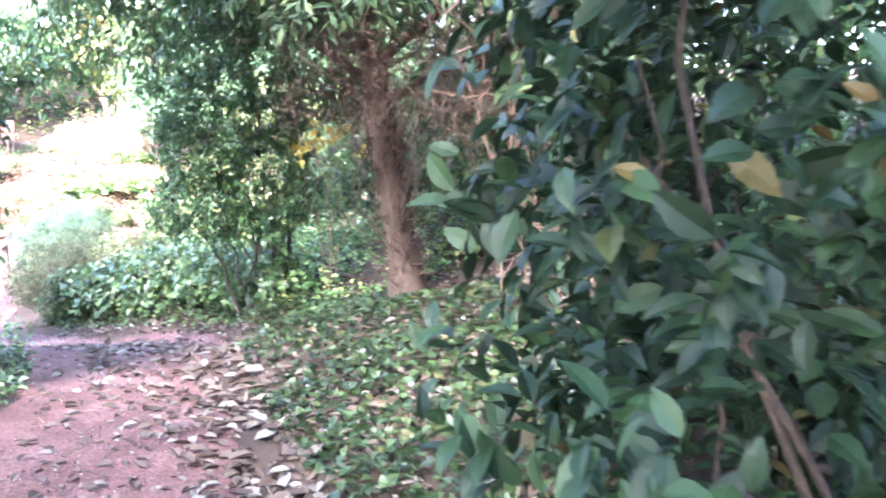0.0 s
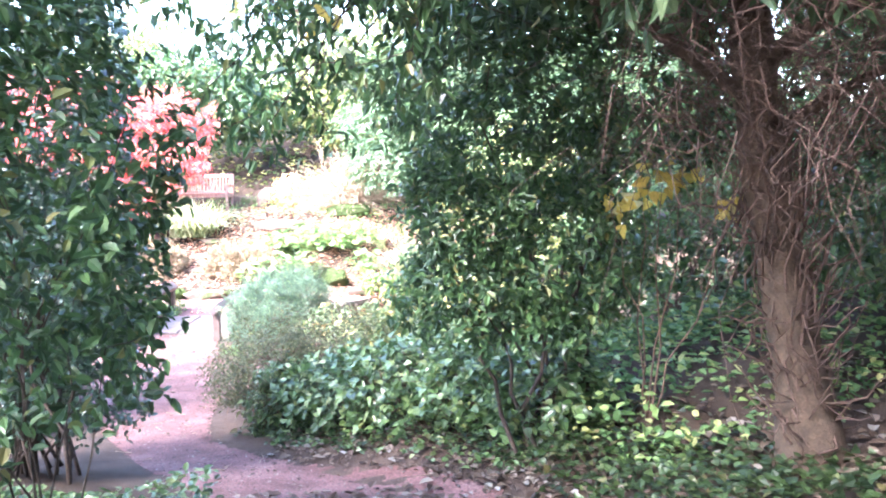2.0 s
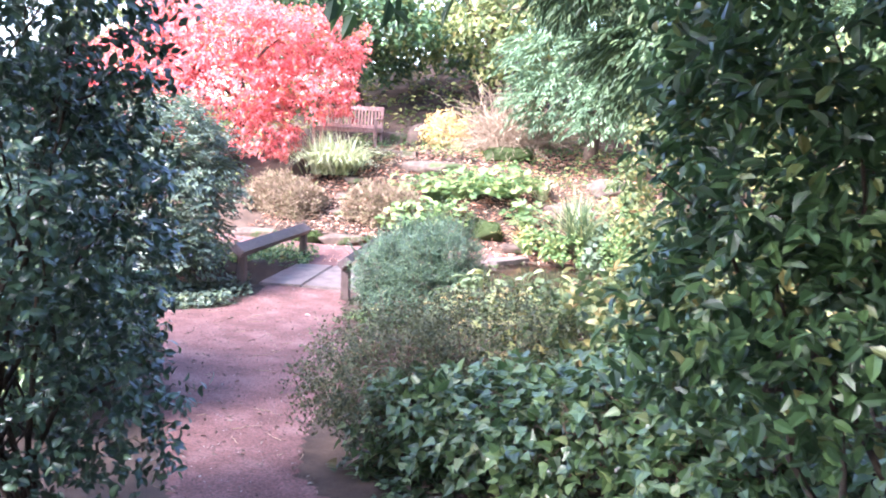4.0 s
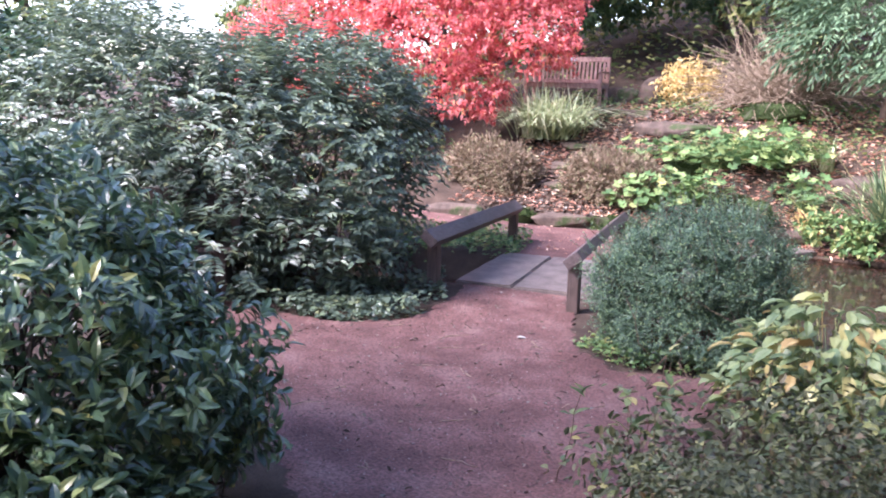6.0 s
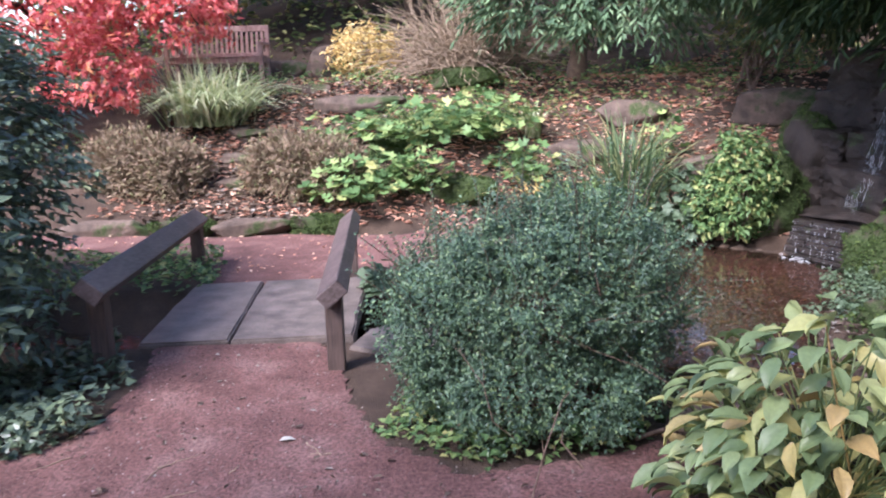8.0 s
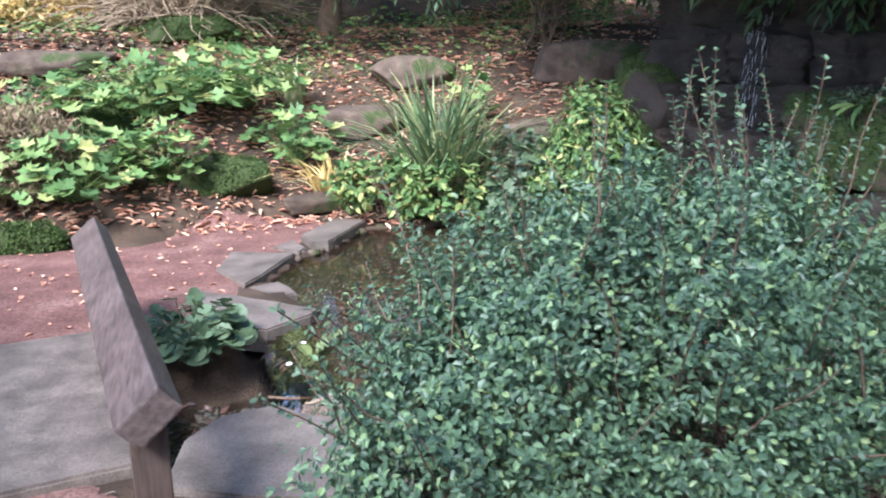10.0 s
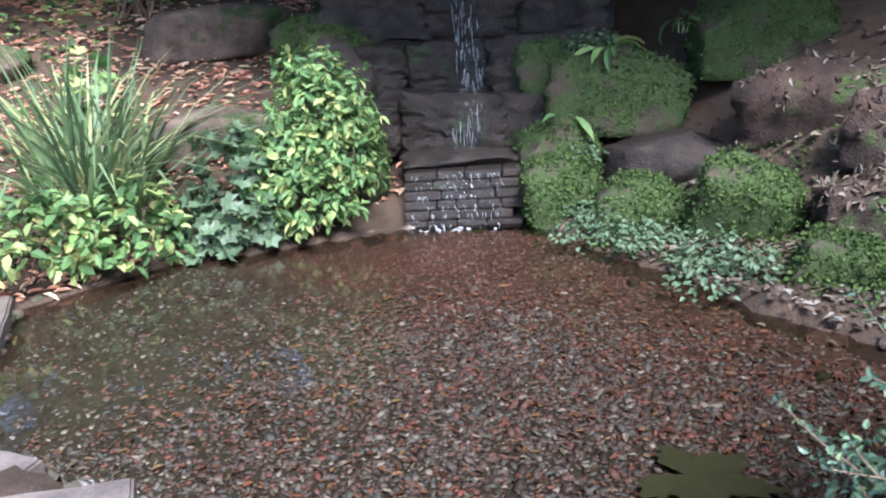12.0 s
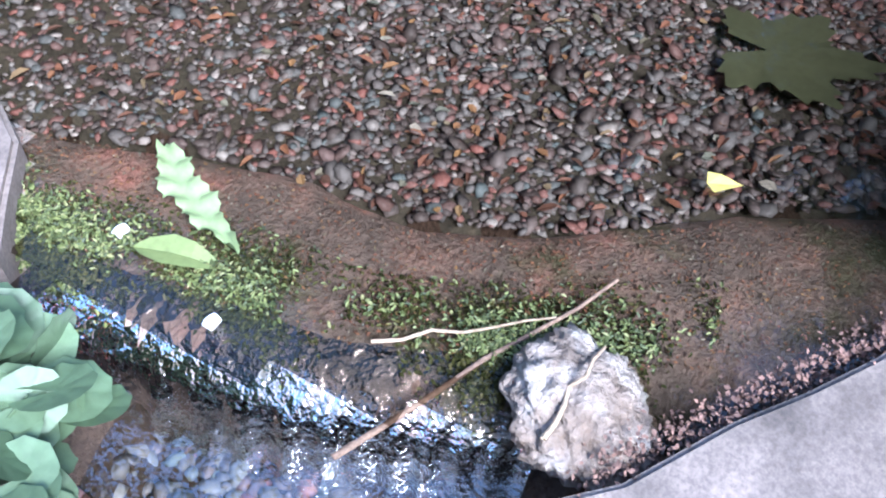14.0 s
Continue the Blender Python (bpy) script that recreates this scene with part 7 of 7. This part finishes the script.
for x, y, h, r, leaf, label in ((-12.8, 24.5, 3.4, 2.2, LEAF_SCREEN, "dark green shrub behind the bench"), (-9.2, 25.0, 3.6, 2.0, LEAF_DISTANT, "yellow-green leafy tree on the hillside"), (-6.5, 26.0, 6.0, 2.6, LEAF_YELLOWING, "leafy tree turning yellow in autumn"),
                                (-10.8, 27.5, 5.5, 2.6, LEAF_DISTANT, "leafy tree on the slope"), (-16.5, 25.5, 4.5, 2.4, LEAF_DISTANT, "pale green tree in the distance"), (-20.5, 23.0, 5.0, 2.8, LEAF_DISTANT, "pale green tree in the distance"), (-18.5, 29.5, 7.0, 3.4, LEAF_YELLOWING, "tall tree turning yellow"),
                                (-24.5, 18.0, 5.5, 3.0, LEAF_DISTANT, "pale green tree in the distance"), (-25.5, 11.5, 5.5, 3.0, LEAF_SCREEN, "dark green tree shading the garden"), (-1.5, 24.0, 6.0, 2.8, LEAF_SCREEN, "dark green tree shading the garden"), (2.5, 19.0, 6.0, 3.0, LEAF_SCREEN, "dark green tree shading the garden"),
                                (3.0, 14.0, 5.5, 2.8, LEAF_SCREEN, "dark green tree shading the garden"), (3.2, 9.0, 5.0, 2.8, LEAF_SCREEN, "dark green tree shading the garden"), (4.0, 3.5, 5.0, 2.6, LEAF_SCREEN, "dark green tree shading the garden"), (-16.5, 12.0, 3.2, 2.0, LEAF_SCREEN, "dark green shrub behind the border"),
                                # Unseen trees left of and behind the route, added to shade path and clearing.
                                (-6.9, 2.8, 8.0, 2.8, LEAF_SCREEN, "dark green tree shading the garden"), (-2.6, -2.2, 8.0, 2.1, LEAF_SCREEN, "dark green tree shading the garden"), (-5.3, -0.4, 7.5, 2.2, LEAF_SCREEN, "dark green tree shading the garden"), (1.5, -4.0, 5.0, 2.6, LEAF_SCREEN, "dark green tree shading the garden"), (-4.0, -4.5, 5.0, 2.6, LEAF_SCREEN, "dark green tree shading the garden"),
                                (-9.4, 6.8, 8.5, 1.9, LEAF_SCREEN, "dark green tree shading the garden")):
    wood_tree(x, y, h, r, leaf, label, 900 if r < 2 else 1300, 0.17)
